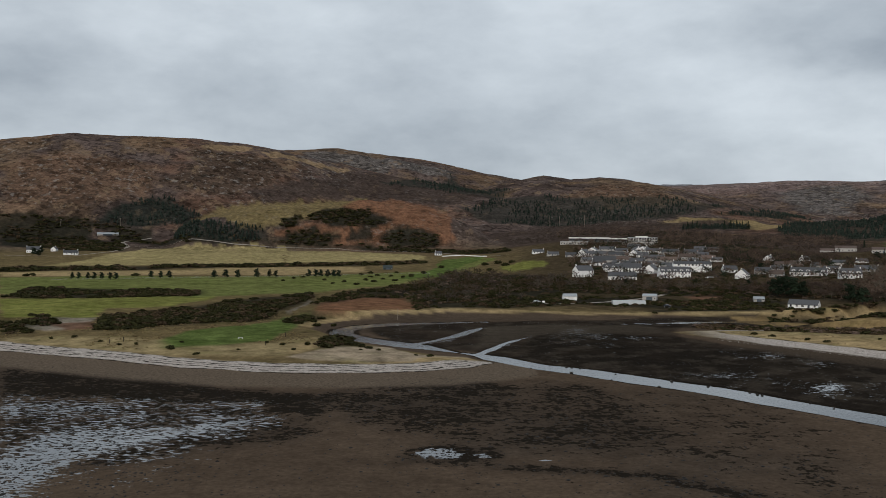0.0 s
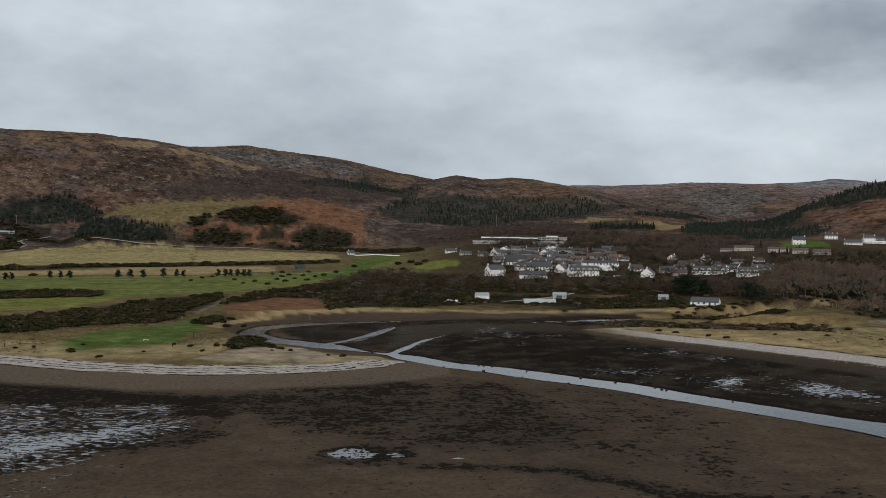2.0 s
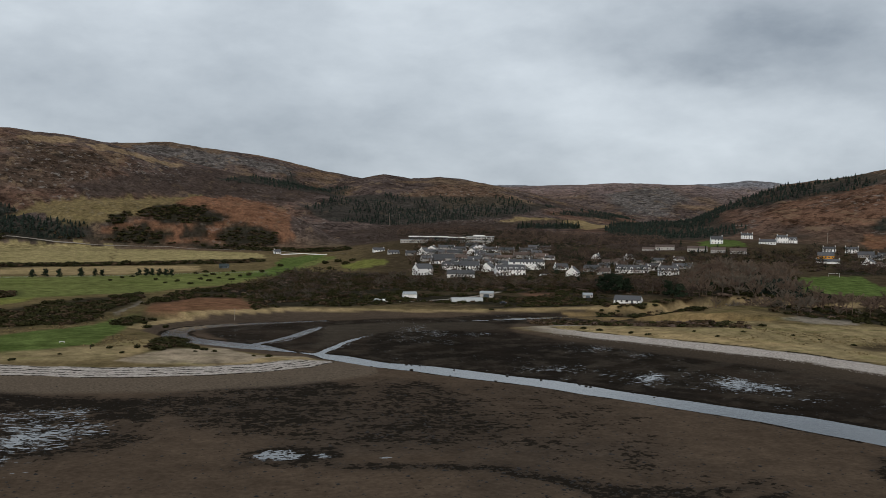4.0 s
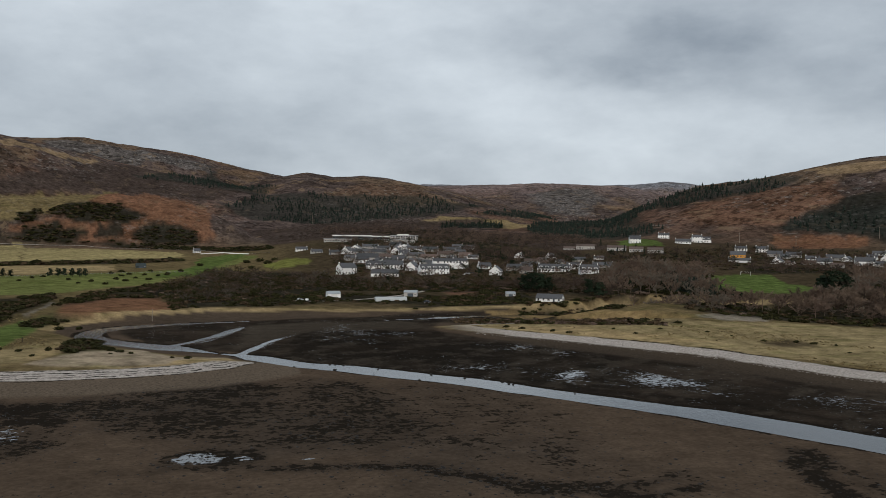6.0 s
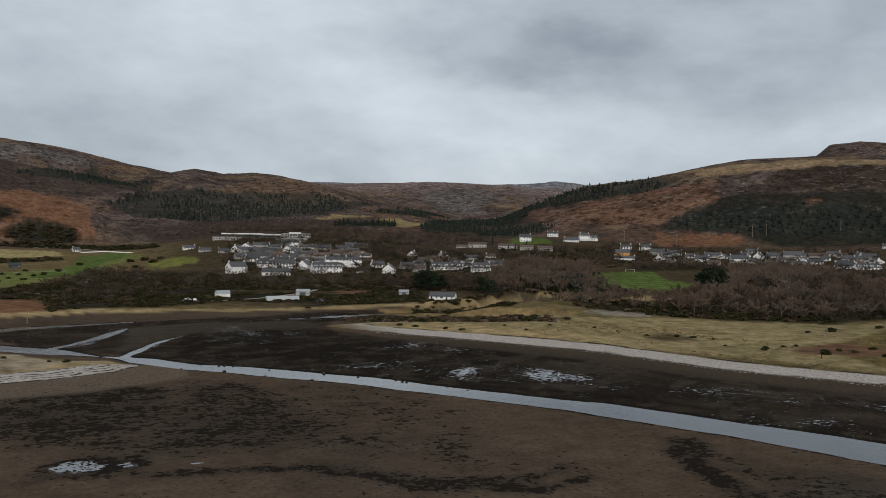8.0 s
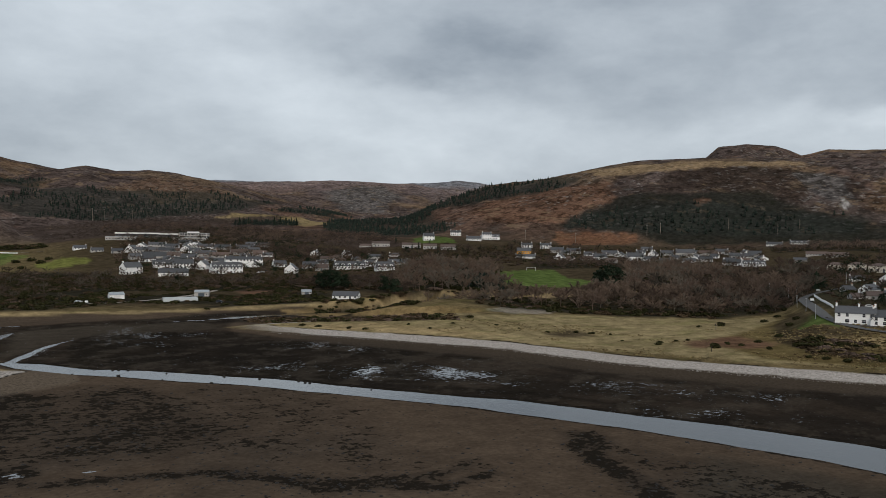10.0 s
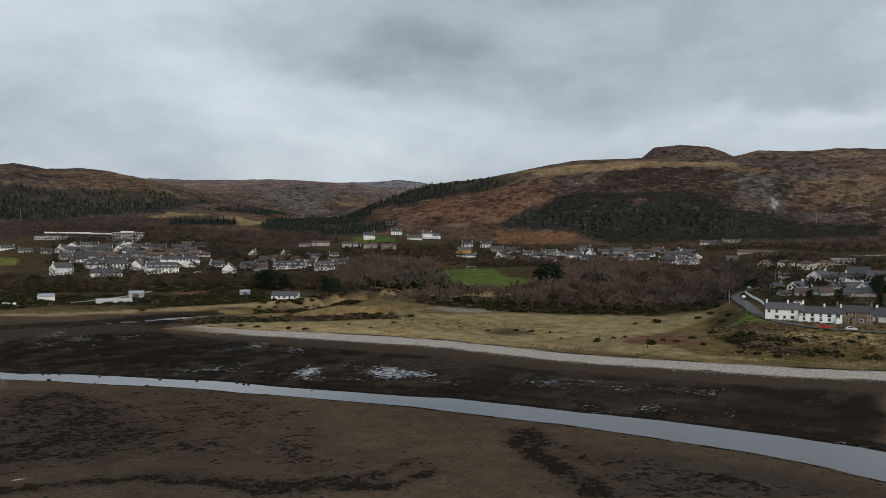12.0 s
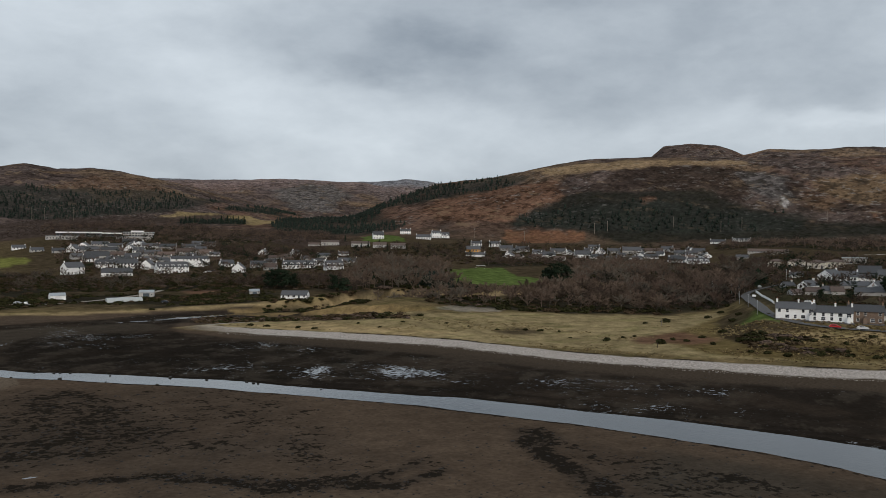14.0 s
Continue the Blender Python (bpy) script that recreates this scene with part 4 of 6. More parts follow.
    rough = calc("MULTIPLY_ADD", film, calc("SUBTRACT", 0.11, attr("gloss", "Fac")), attr("gloss", "Fac"))
    t.links.new(rough, b.inputs["Roughness"])
    t.links.new(calc("MULTIPLY_ADD", film, 0.9, 0.0), b.inputs["Specular IOR Level"])
    b.inputs["IOR"].default_value = 1.9
    bump = t.nodes.new("ShaderNodeBump")
    bump.inputs["Distance"].default_value = 0.4
    t.links.new(calc("MULTIPLY_ADD", film, -0.6, 0.6), bump.inputs["Strength"])
    t.links.new(tuft, bump.inputs["Height"])
    t.links.new(bump.outputs[0], b.inputs["Normal"])
    return m


ground = tagged(new("ground", ground_sheet()), "tidal flats, fields, shingle and heather hills of a sea-loch head", "ground", kind="structure")
ground.data.materials.append(ground_material())


def water_material():
    m = bpy.data.materials.new("water")
    m.use_nodes = True
    t = m.node_tree
    b = t.nodes["Principled BSDF"]
    b.inputs["Base Color"].default_value = (0.018, 0.020, 0.020, 1)
    b.inputs["Roughness"].default_value, b.inputs["IOR"].default_value = 0.09, 1.5
    b.inputs["Specular IOR Level"].default_value = 0.6
    n, bump = t.nodes.new("ShaderNodeTexNoise"), t.nodes.new("ShaderNodeBump")
    n.inputs["Scale"].default_value, n.inputs["Detail"].default_value = 1.2, 3.0
    t.links.new(t.nodes.new("ShaderNodeNewGeometry").outputs["Position"], n.inputs["Vector"])
    bump.inputs["Strength"].default_value, bump.inputs["Distance"].default_value = 0.25, 0.1
    t.links.new(n.outputs[0], bump.inputs["Height"])
    t.links.new(bump.outputs[0], b.inputs["Normal"])
    return m


M_WATER = water_material()


def water_sheet():
    """The low-tide water: one level sheet that shows wherever the channels are cut below it."""
    bm = bmesh.new()
    xs, ys = np.linspace(-80, 300, 20), np.linspace(-340, 480, 42)
    vs = [[bm.verts.new((x, y, -0.45)) for x in xs] for y in ys]
    for i in range(len(ys) - 1):
        for j in range(len(xs) - 1):
            bm.faces.new((vs[i][j], vs[i][j + 1], vs[i + 1][j + 1], vs[i + 1][j]))
    me = bpy.data.meshes.new("river")
    bm.to_mesh(me)
    bm.free()
    me.materials.append(M_WATER)
    return tagged(new("river", me), "slack grey river winding over the tidal flats", "water", kind="structure")


water_sheet()

# ---- building blocks ----
def mesh_of(name, bm, mat):
    me = bpy.data.meshes.new(name)
    bm.to_mesh(me)
    bm.free()
    me.materials.append(mat)
    return me


def part(name, bm, mat, parent, label=""):
    """Links a bmesh, or a mesh that is there already, as one mesh object under a thing or a part."""
    ob = new(name, mesh_of(name, bm, mat) if isinstance(bm, bmesh.types.BMesh) else bm)
    ob.parent = parent
    return tagged(ob, label)


def thing(name, m, label, category, group="", kind=""):
    ob = new(name)
    ob.matrix_world = m
    return tagged(ob, label, category, group, kind)


def box(bm, x0, x1, y0, y1, z0, z1):
    v = [bm.verts.new((x, y, z)) for z in (z0, z1) for x, y in ((x0, y0), (x1, y0), (x1, y1), (x0, y1))]
    for f in ((3, 2, 1, 0), (4, 5, 6, 7), (0, 1, 5, 4), (1, 2, 6, 5), (2, 3, 7, 6), (3, 0, 4, 7)):
        bm.faces.new([v[i] for i in f])
    return bm


def boxed(*sizes):
    bm = bmesh.new()
    for s in sizes:
        box(bm, *s)
    return bm


def tube(bm, p0, p1, r0, r1, n=6, cap=True):
    p0, p1 = Vector(p0), Vector(p1)
    d = (p1 - p0).normalized()
    u = d.orthogonal().normalized()
    w = d.cross(u)
    rings = []
    for p, r in ((p0, r0), (p1, r1)):
        rings.append([bm.verts.new(p + (u * math.cos(a) + w * math.sin(a)) * r) for a in (2 * math.pi * i / n for i in range(n))])
    for i in range(n):
        bm.faces.new((rings[0][i], rings[0][(i + 1) % n], rings[1][(i + 1) % n], rings[1][i]))
    if cap:
        bm.faces.new(rings[1])
    return bm


SHARED = {}


def shared(key, make, mat):
    """One mesh for all pieces that look alike."""
    if key not in SHARED:
        SHARED[key] = mesh_of(key.split("|")[0], make(), mat)
    return SHARED[key]


def gable_walls(L, D, eaves, ridge, below=2.5):
    bm = bmesh.new()
    rows = []
    for x in (-L / 2, L / 2):
        rows.append([bm.verts.new((x, y, z)) for y, z in ((-D / 2, -below), (-D / 2, eaves), (0, ridge - 0.12), (D / 2, eaves), (D / 2, -below))])
    a, b = rows
    bm.faces.new(a)
    bm.faces.new(b[::-1])
    for i in range(5):
        bm.faces.new((a[i], b[i], b[(i + 1) % 5], a[(i + 1) % 5])[::-1])
    bmesh.ops.recalc_face_normals(bm, faces=bm.faces)
    return bm


def gable_roof(L, D, eaves, ridge, over=0.35, thick=0.18):
    bm = bmesh.new()
    slope = (ridge - eaves) / (D / 2)
    ye, ze = D / 2 + over, eaves - over * slope
    section = [(-ye, ze), (0, ridge), (ye, ze), (ye, ze + thick), (0, ridge + thick * 1.15), (-ye, ze + thick)]
    rows = [[bm.verts.new((x, y, z)) for y, z in section] for x in (-L / 2 - over * 0.5, L / 2 + over * 0.5)]
    for i in range(6):
        j = (i + 1) % 6
        bm.faces.new((rows[0][i], rows[0][j], rows[1][j], rows[1][i]))
    for r in rows:
        bm.faces.new((r[0], r[1], r[4], r[5]))
        bm.faces.new((r[1], r[2], r[3], r[4]))
    box(bm, -L / 2 - over * 0.5, L / 2 + over * 0.5, -0.13, 0.13, ridge + thick * 0.9, ridge + thick * 1.15 + 0.06)
    bmesh.ops.recalc_face_normals(bm, faces=bm.faces)
    return bm


def hip_roof(L, D, eaves, ridge, over=0.4):
    bm = bmesh.new()
    x, y, k = L / 2 + over, D / 2 + over, max(L / 2 - D / 2, 0.3)
    lo = [bm.verts.new((a, b, eaves - 0.12)) for a, b in ((-x, -y), (x, -y), (x, y), (-x, y))]
    mid = [bm.verts.new((a, b, eaves + 0.06)) for a, b in ((-x, -y), (x, -y), (x, y), (-x, y))]
    r0, r1 = bm.verts.new((-k, 0, ridge)), bm.verts.new((k, 0, ridge))
    for i in range(4):
        bm.faces.new((lo[i], lo[(i + 1) % 4], mid[(i + 1) % 4], mid[i]))
    for f in ((mid[0], mid[1], r1, r0), (mid[1], mid[2], r1), (mid[2], mid[3], r0, r1), (mid[3], mid[0], r0), lo[::-1]):
        bm.faces.new(f)
    bmesh.ops.recalc_face_normals(bm, faces=bm.faces)
    return bm


def window(parent, x, y, z, w, h, near, rz=0):
    """A framed pane proud of the wall by a hand's width of sill; far ones keep frame and pane only."""
    fr = shared("window|%.1f|%.1f" % (w, h), lambda: boxed((-w / 2 - 0.09, w / 2 + 0.09, -0.06, 0.03, -0.12, 0), (-w / 2 - 0.09, -w / 2, -0.05, 0.03, 0, h), (w / 2, w / 2 + 0.09, -0.05, 0.03, 0, h), (-w / 2 - 0.09, w / 2 + 0.09, -0.05, 0.03, h, h + 0.09), (-w / 2, w / 2, -0.04, 0.02, h * 0.48, h * 0.54)), M_FRAME)
    ob = part("window", fr, None, parent)
    ob.matrix_basis = pose(x, y, z, 0, 0, rz)
    part("pane", shared("pane|%.1f|%.1f" % (w, h), lambda: boxed((-w / 2, w / 2, -0.025, 0.01, 0, h)), M_GLASS), None, ob)
    return ob


def chimney(parent, x, z, tall, mat):
    ob = part("chimney", shared("chimney|%.1f|%s" % (tall, mat.name), lambda: boxed((-0.34, 0.34, -0.48, 0.48, -1.2, tall), (-0.4, 0.4, -0.54, 0.54, tall, tall + 0.15)), mat), None, parent)
    ob.matrix_basis = pose(x, 0, z)
    for dy in (-0.28, 0.28):
        pot = part("chimney_pot", shared("chimney_pot", lambda: tube(bmesh.new(), (0, 0, 0), (0, 0, 0.5), 0.16, 0.13, 7), M_POT), None, ob)
        pot.matrix_basis = pose(0, dy, tall + 0.18)

# ---- houses and other buildings ----
KINDS = {  # wall, roof, storeys, label
    "white": (M_WHITE, M_SLATE, 1, "white harled cottage with a dark slate roof", "cottage"),
    "gable": (M_WHITE, M_SLATE, 1.5, "white house with its gable end to the shore", "house"),
    "two": (M_WHITE, M_SLATE, 2, "two-storey white house with slate roof and chimneys", "house"),
    "dormer": (M_WHITE, M_SLATE, 1.5, "white house with dormer windows in a slate roof", "house"),
    "grey": (M_GREYWALL, M_SLATE, 1.5, "grey rendered house with a dark slate roof", "house"),
    "tile": (M_GREYWALL, M_TILE, 1.5, "grey house with a brown tiled roof", "house"),
    "council": (M_CREAM, M_TILE, 2, "two-storey cream house with a hipped brown roof", "house"),
    "stone": (M_STONE, M_SLATE, 2, "two-storey brown sandstone house beside the terrace", "house"),
    "bungalow": (M_WHITE, M_SLATE, 1, "long white bungalow alone on the river bank", "bungalow"),
    "shack": (M_WHITE, M_TIN, 1, "small white garage with a pale metal roof", "garage"),
    "shed": (M_GREYWALL, M_TIN, 1, "weathered grey shed with a metal sheet roof", "shed"),
    "barn": (M_GREYWALL, M_TIN, 1, "long low barn with a pale metal roof", "barn"),
    "long": (M_GREYWALL, M_TILE, 1, "long low grey building with a shallow roof", "building"),
    "orange": (M_ORANGE, M_SLATE, 1.5, "bright orange clad building among grey roofs", "building"),
    "darkhall": (M_DARKTIN, M_SLATE, 1.5, "dark green sheet-clad hall with a gabled roof", "hall"),
    "darkhut": (M_DARKTIN, M_DARKTIN, 1, "small dark hut beside the golf fairway", "hut"),
    "flat": (M_GREYWALL, M_TIN, 1, "flat-roofed white building with a strip of windows", "building"),
    "school": (M_DARKWALL, M_TIN, 1.5, "long flat-roofed white school block with pale fascia", "school"),
    "glasshall": (M_GREYWALL, M_TIN, 2, "glazed white hall with flat steel roofs", "hall"),
}
NAMES = {"cottage": "cottage", "house": "house", "bungalow": "bungalow", "garage": "garage", "shed": "shed", "barn": "barn", "building": "building", "hall": "hall", "hut": "hut", "school": "school_block"}


HOUSE_AT = []


def house(x, y, turn, wide, tall, kind):
    wall, roof, storeys, label, cat = KINDS[kind]
    rng = random.Random(int(x * 31 + y * 17))
    az = math.atan2(x, y)
    face = turn + math.degrees(az)
    ca, sa = abs(math.cos(radians(face))), abs(math.sin(radians(face)))
    D = {"shack": 6.0, "shed": 5.0, "barn": 9.0, "long": 10.0, "school": 14.0, "glasshall": 14.0, "flat": 9.0, "darkhut": 6.0, "darkhall": 12.0, "bungalow": 7.0}.get(kind, 8.2)
    if sa > 0.8:                       # gable end on
        L = 11.5
        D = max(6.0, min(9.5, (wide - L * ca) / sa))
    else:
        L = max(5.0, (wide - D * sa) / ca)
    tall = max(3.0, min(tall * (0.72 if kind in ("school", "glasshall") else 0.84), 9.5))
    away = (D * ca + L * sa) / 2
    px, py = x + math.sin(az) * away, y + math.cos(az) * away
    gx, gy = np.meshgrid((-4, 0, 4), (-4, 0, 4))
    zs = land(np.append(gx.ravel() + px, x), np.append(gy.ravel() + py, y))
    z = max(float(zs[:9].min()), float(zs[9]) - 0.3)
    near = math.hypot(x, y) < 620
    HOUSE_AT.append((px, py))
    ob = thing(NAMES[cat], pose(px, py, z, 0, 0, turn), label, cat, "houses of the village" if cat in ("house", "cottage") else "")
    if kind in ("flat", "school", "glasshall"):
        deep = 1.5 if kind == "school" else 0.5
        part("wall", boxed((-L / 2, L / 2, -D / 2, D / 2, -2.5, tall - deep)), wall, ob)
        top = part("roof", boxed((-L / 2 - 0.5, L / 2 + 0.5, -D / 2 - 0.6, D / 2 + 0.5, tall - deep, tall)), M_FRAME if kind == "school" else roof, ob)
        if kind == "school":
            for i in range(int(L / 4)):
                part("pane", shared("school_pane", lambda: boxed((-1.7, 1.7, -0.05, 0.02, 0, 2.0)), M_GLASS), None, ob).matrix_basis = pose(-L / 2 + 2 + i * 4, -D / 2, tall - 4.0)
            return ob
        n = max(2, int(L / (3.2 if kind != "school" else 6.0)))
        for s in range(2 if kind == "glasshall" else 1):
            wh = min(2.2, tall * 0.36)
            for i in range(n):
                window(ob, -L / 2 + (i + 0.5) * L / n, -D / 2, 0.9 + s * tall * 0.45 if tall > 5 else 0.8, L / n * (0.82 if kind != "flat" else 0.5), wh, near)
        if kind == "glasshall":
            part("roof_box", boxed((-L / 4, L / 6, -D / 4, D / 3, tall, tall + 1.6)), M_FRAME, top)
        return ob
    if kind == "council":
        part("wall", boxed((-L / 2, L / 2, -D / 2, D / 2, -2.5, tall * 0.70)), wall, ob)
        part("roof", hip_roof(L, D, tall * 0.70, tall), roof, ob)
        eaves = tall * 0.70
    else:
        rise = min(tall * 0.52, D * (0.22 if kind in ("long", "barn", "shed", "shack") else 0.29 if kind in ("two", "stone") else 0.46))
        eaves = tall - rise
        part("wall", gable_walls(L, D, eaves, tall), wall, ob)
        part("roof", gable_roof(L, D, eaves, tall), roof, ob)
        if kind in ("two", "stone") and math.hypot(x, y) < 420:
            part("forecourt", boxed((-L / 2 - 0.4, L / 2 + 0.4, -D / 2 - 3.2, -D / 2 - 0.01, -3.0, 0.05)), M_ASPHALT, ob, "grey paved strip before the front")
    if kind in ("shack", "shed", "darkhut", "barn"):
        part("door", boxed((-L * 0.22, L * 0.22, -D / 2 - 0.06, -D / 2 + 0.02, 0, min(2.3, eaves - 0.3))), M_FRAME if kind == "shack" else M_DOOR, ob)
        if kind != "shack":
            window(ob, L * 0.36, -D / 2, 1.0, 0.9, 0.9, near)
        return ob
    # openings of the long front
    levels = [0.8, eaves - 1.5] if kind in ("two", "stone") or eaves >= 4.6 else [0.9]
    n = max(2, int(L / 2.7))
    door_at = rng.randrange(n) if kind not in ("orange", "darkhall") else -1
    for level in levels:
        if level + 1.2 > eaves:
            continue
        for i in range(n):
            wx = -L / 2 + (i + 0.5) * L / n
            if i == door_at and level < 1:
                d = part("door", shared("door", lambda: boxed((-0.55, 0.55, -0.06, 0.03, 0, 2.1), (-0.65, 0.65, -0.03, 0.02, 2.1, 2.22)), M_DOOR), None, ob)
                d.matrix_basis = pose(wx, -D / 2, 0)
                if near and kind in ("two", "stone"):
                    porch = part("porch", gable_walls(1.8, 1.3, 2.2, 2.9, 1.5), wall, ob)
                    porch.matrix_basis = pose(wx, -D / 2 - 0.9, 0, 0, 0, 90)
                    pr = part("porch_roof", gable_roof(1.8, 1.3, 2.2, 2.9, 0.15, 0.1), roof, porch)
                continue
            if rng.random() < 0.12:
                continue
            window(ob, wx, -D / 2, level, 1.0 if rng.random() < 0.7 else 1.5, 1.25, near)
    # gable openings
    for side in (-1, 1):
        for level in levels:
            if level + 1.1 < tall - 0.9:
                for wy in (-D * 0.22, D * 0.22):
                    if rng.random() < 0.6:
                        window(ob, side * L / 2, wy, level, 1.0, 1.2, near, 90 * side)
    if kind == "dormer" or (kind in ("white", "grey") and rng.random() < 0.25 and tall > 6):
        m = max(2, int(L / 4.5))
        for i in range(m):
            wx = -L / 2 + (i + 0.5) * L / m
            zc = eaves + 0.35
            dm = part("dormer", gable_walls(1.7, 2.6, 1.25, 1.8, 0.5), wall, ob)
            dm.matrix_basis = pose(wx, -D / 2 + 1.5, zc, 0, 0, 90)
            part("dormer_roof", gable_roof(1.7 + 0.9, 2.6 * 0.62, 1.2, 1.85, 0.15, 0.1), roof, dm).matrix_basis = pose(0, 0, 0)
            window(ob, wx, -D / 2 + 0.65, zc + 0.2, 1.0, 0.95, near)
    if kind in ("white", "two", "stone", "gable", "grey", "dormer", "bungalow") and kind != "bungalow":
        ends = (-1, 1) if L > 14 or kind in ("two", "stone") else (rng.choice((-1, 1)),)
        for e in ends:
            chimney(ob, e * (L / 2 - 0.45), tall, 0.85 if kind != "two" else 1.2, wall)
        if kind == "two" and L > 14:
            chimney(ob, L * 0.08, tall, 1.1, wall)
    return ob

# ---- houses: x, y, turn, length, depth, eaves, ridge, and the kind ----
house(116, 700, 26, 17.5, 11.4, "white")
house(144, 679, -12, 22.7, 7.4, "white")
house(150, 747, -6, 18.3, 8.1, "white")
house(163, 735, -18, 20.1, 10.0, "white")
house(178, 723, 56, 14.4, 9.4, "gable")
house(186, 681, 3, 26.4, 10.8, "white")
house(215, 731, -8, 33.0, 10.7, "two")
house(145, 869, 51, 14.1, 8.8, "gable")
house(154, 808, -6, 22.5, 8.8, "grey")
house(199, 878, 62, 17.4, 7.8, "gable")
house(240, 709, 1, 13.5, 7.0, "white")
house(229, 647, 61, 12.4, 9.2, "gable")
house(277, 641, -33, 27.0, 7.9, "dormer")
house(300, 652, -25, 12.9, 6.7, "dormer")
house(288, 599, -11, 16.0, 8.9, "dormer")
house(321, 642, -27, 16.8, 5.7, "grey")
house(159, 873, -10, 18.9, 6.5, "grey")
house(176, 863, -2, 18.2, 7.0, "grey")
house(192, 911, -22, 14.9, 6.8, "white")
house(202, 826, -9, 17.0, 7.4, "grey")
house(215, 811, -20, 19.0, 6.7, "tile")
house(242, 840, -8, 17.5, 7.0, "tile")
house(266, 899, -16, 20.0, 6.9, "grey")
house(243, 905, -23, 18.7, 6.9, "grey")
house(228, 921, -4, 17.7, 6.3, "white")
house(184, 802, -9, 14.8, 6.6, "grey")
house(146, 793, -0, 14.0, 7.0, "white")
house(256, 817, -7, 14.8, 7.4, "tile")
house(183, 943, -11, 17.9, 5.8, "grey")
house(220, 975, -13, 15.3, 6.0, "grey")
house(138, 811, 10, 13.2, 6.6, "grey")
house(257, 680, -11, 13.6, 6.8, "grey")
house(256, 649, -32, 11.6, 6.5, "tile")
house(222, 724, 58, 13.1, 7.1, "gable")
house(131, 865, -9, 11.7, 5.8, "grey")
house(116, 893, 3, 13.2, 5.4, "grey")
house(108, 961, 4, 14.2, 5.8, "white")
house(197, 461, -37, 16.7, 5.3, "bungalow")
house(82, 546, 3, 9.6, 4.8, "shack")
house(132, 539, -22, 9.3, 4.8, "shed")
house(189, 506, -15, 6.5, 2.5, "shed")
house(498, 912, -19, 14.6, 11.1, "white")
house(586, 996, -30, 14.6, 8.5, "two")
house(551, 892, -37, 18.9, 7.0, "white")
house(590, 924, -23, 13.2, 12.4, "two")
house(607, 931, -23, 13.3, 8.9, "white")
house(415, 873, -25, 20.6, 7.1, "long")
house(431, 829, -27, 20.6, 6.9, "long")
house(436, 795, -29, 14.5, 6.7, "long")
house(440, 763, -30, 15.9, 6.5, "long")
house(398, 878, -24, 13.5, 4.5, "long")
house(507, 722, -35, 14.5, 7.6, "orange")
house(567, 802, -30, 13.1, 7.2, "two")
house(588, 794, -37, 13.2, 7.9, "two")
house(474, 672, -35, 19.7, 4.9, "white")
house(507, 662, 38, 16.1, 6.7, "gable")
house(562, 738, -37, 14.8, 7.4, "grey")
house(578, 730, -33, 15.5, 6.8, "grey")
house(564, 685, -39, 13.0, 6.5, "white")
house(548, 651, -30, 15.3, 7.4, "white")
house(598, 694, -41, 17.1, 6.7, "grey")
house(598, 678, 29, 11.5, 6.0, "gable")
house(581, 637, -34, 17.8, 9.2, "white")
house(635, 668, 31, 11.1, 6.8, "gable")
house(654, 667, -49, 14.9, 6.9, "grey")
house(663, 650, -41, 19.8, 9.3, "grey")
house(694, 648, -47, 20.3, 6.3, "tile")
house(629, 590, -47, 13.8, 5.8, "white")
house(719, 651, -56, 14.2, 7.1, "white")
house(608, 538, -63, 17.9, 7.0, "white")
house(604, 511, -40, 20.6, 6.9, "dormer")
house(683, 597, -49, 18.1, 6.7, "grey")
house(704, 595, -40, 14.8, 7.4, "grey")
house(684, 730, -43, 13.3, 6.0, "white")
house(606, 589, -41, 13.5, 5.1, "white")
house(863, 699, -51, 19.0, 6.2, "white")
house(885, 681, -52, 22.0, 6.2, "dormer")
house(702, 521, -53, 19.2, 5.2, "long")
house(671, 477, -55, 17.6, 5.5, "long")
house(519, 370, -60, 11.5, 7.2, "council")
house(501, 342, -61, 10.9, 6.9, "council")
house(488, 319, -62, 10.9, 7.0, "council")
house(499, 313, -63, 11.4, 7.1, "council")
house(546, 329, -59, 14.9, 5.5, "flat")
house(453, 264, -60, 11.9, 8.4, "darkhall")
house(429, 272, 2, 13.5, 7.1, "gable")
house(435, 265, -59, 8.8, 6.5, "white")
house(449, 250, -71, 13.4, 7.2, "grey")
house(385, 256, 9, 9.6, 5.2, "gable")
house(395, 226, 10, 7.3, 6.1, "gable")
house(401, 241, -54, 14.4, 4.4, "grey")
house(374, 237, -50, 8.9, 4.4, "grey")
house(316, 216, -56, 15.3, 8.4, "two")
house(323, 204, -58, 16.0, 7.6, "two")
house(332, 195, -60, 13.6, 8.7, "stone")
house(343, 188, -81, 10.2, 7.3, "white")
house(-509, 1054, 26, 16.4, 9.4, "white")
house(-497, 1084, 100, 8.7, 7.2, "gable")
house(-454, 1034, 19, 17.3, 6.8, "white")
house(-509, 1287, 22, 30.5, 5.5, "barn")
house(-6, 1090, 10, 9.4, 6.5, "white")
house(-56, 861, 9, 9.8, 5.2, "darkhut")
house(185, 1074, -10, 50.1, 8.0, "school")
house(222, 1089, -12, 28.2, 6.7, "school")
house(254, 1078, -13, 36.2, 9.6, "glasshall")
house(158, 1021, -9, 33.1, 4.8, "flat")
house(235, 1021, -13, 37.7, 4.9, "flat")
house(154, 776, -26, 10.0, 5.5, "grey")
house(204, 863, -30, 13.4, 6.4, "white")
house(295, 930, -24, 14.9, 6.3, "grey")
house(203, 775, -13, 12.1, 5.0, "grey")
house(178, 820, -26, 12.3, 5.7, "tile")
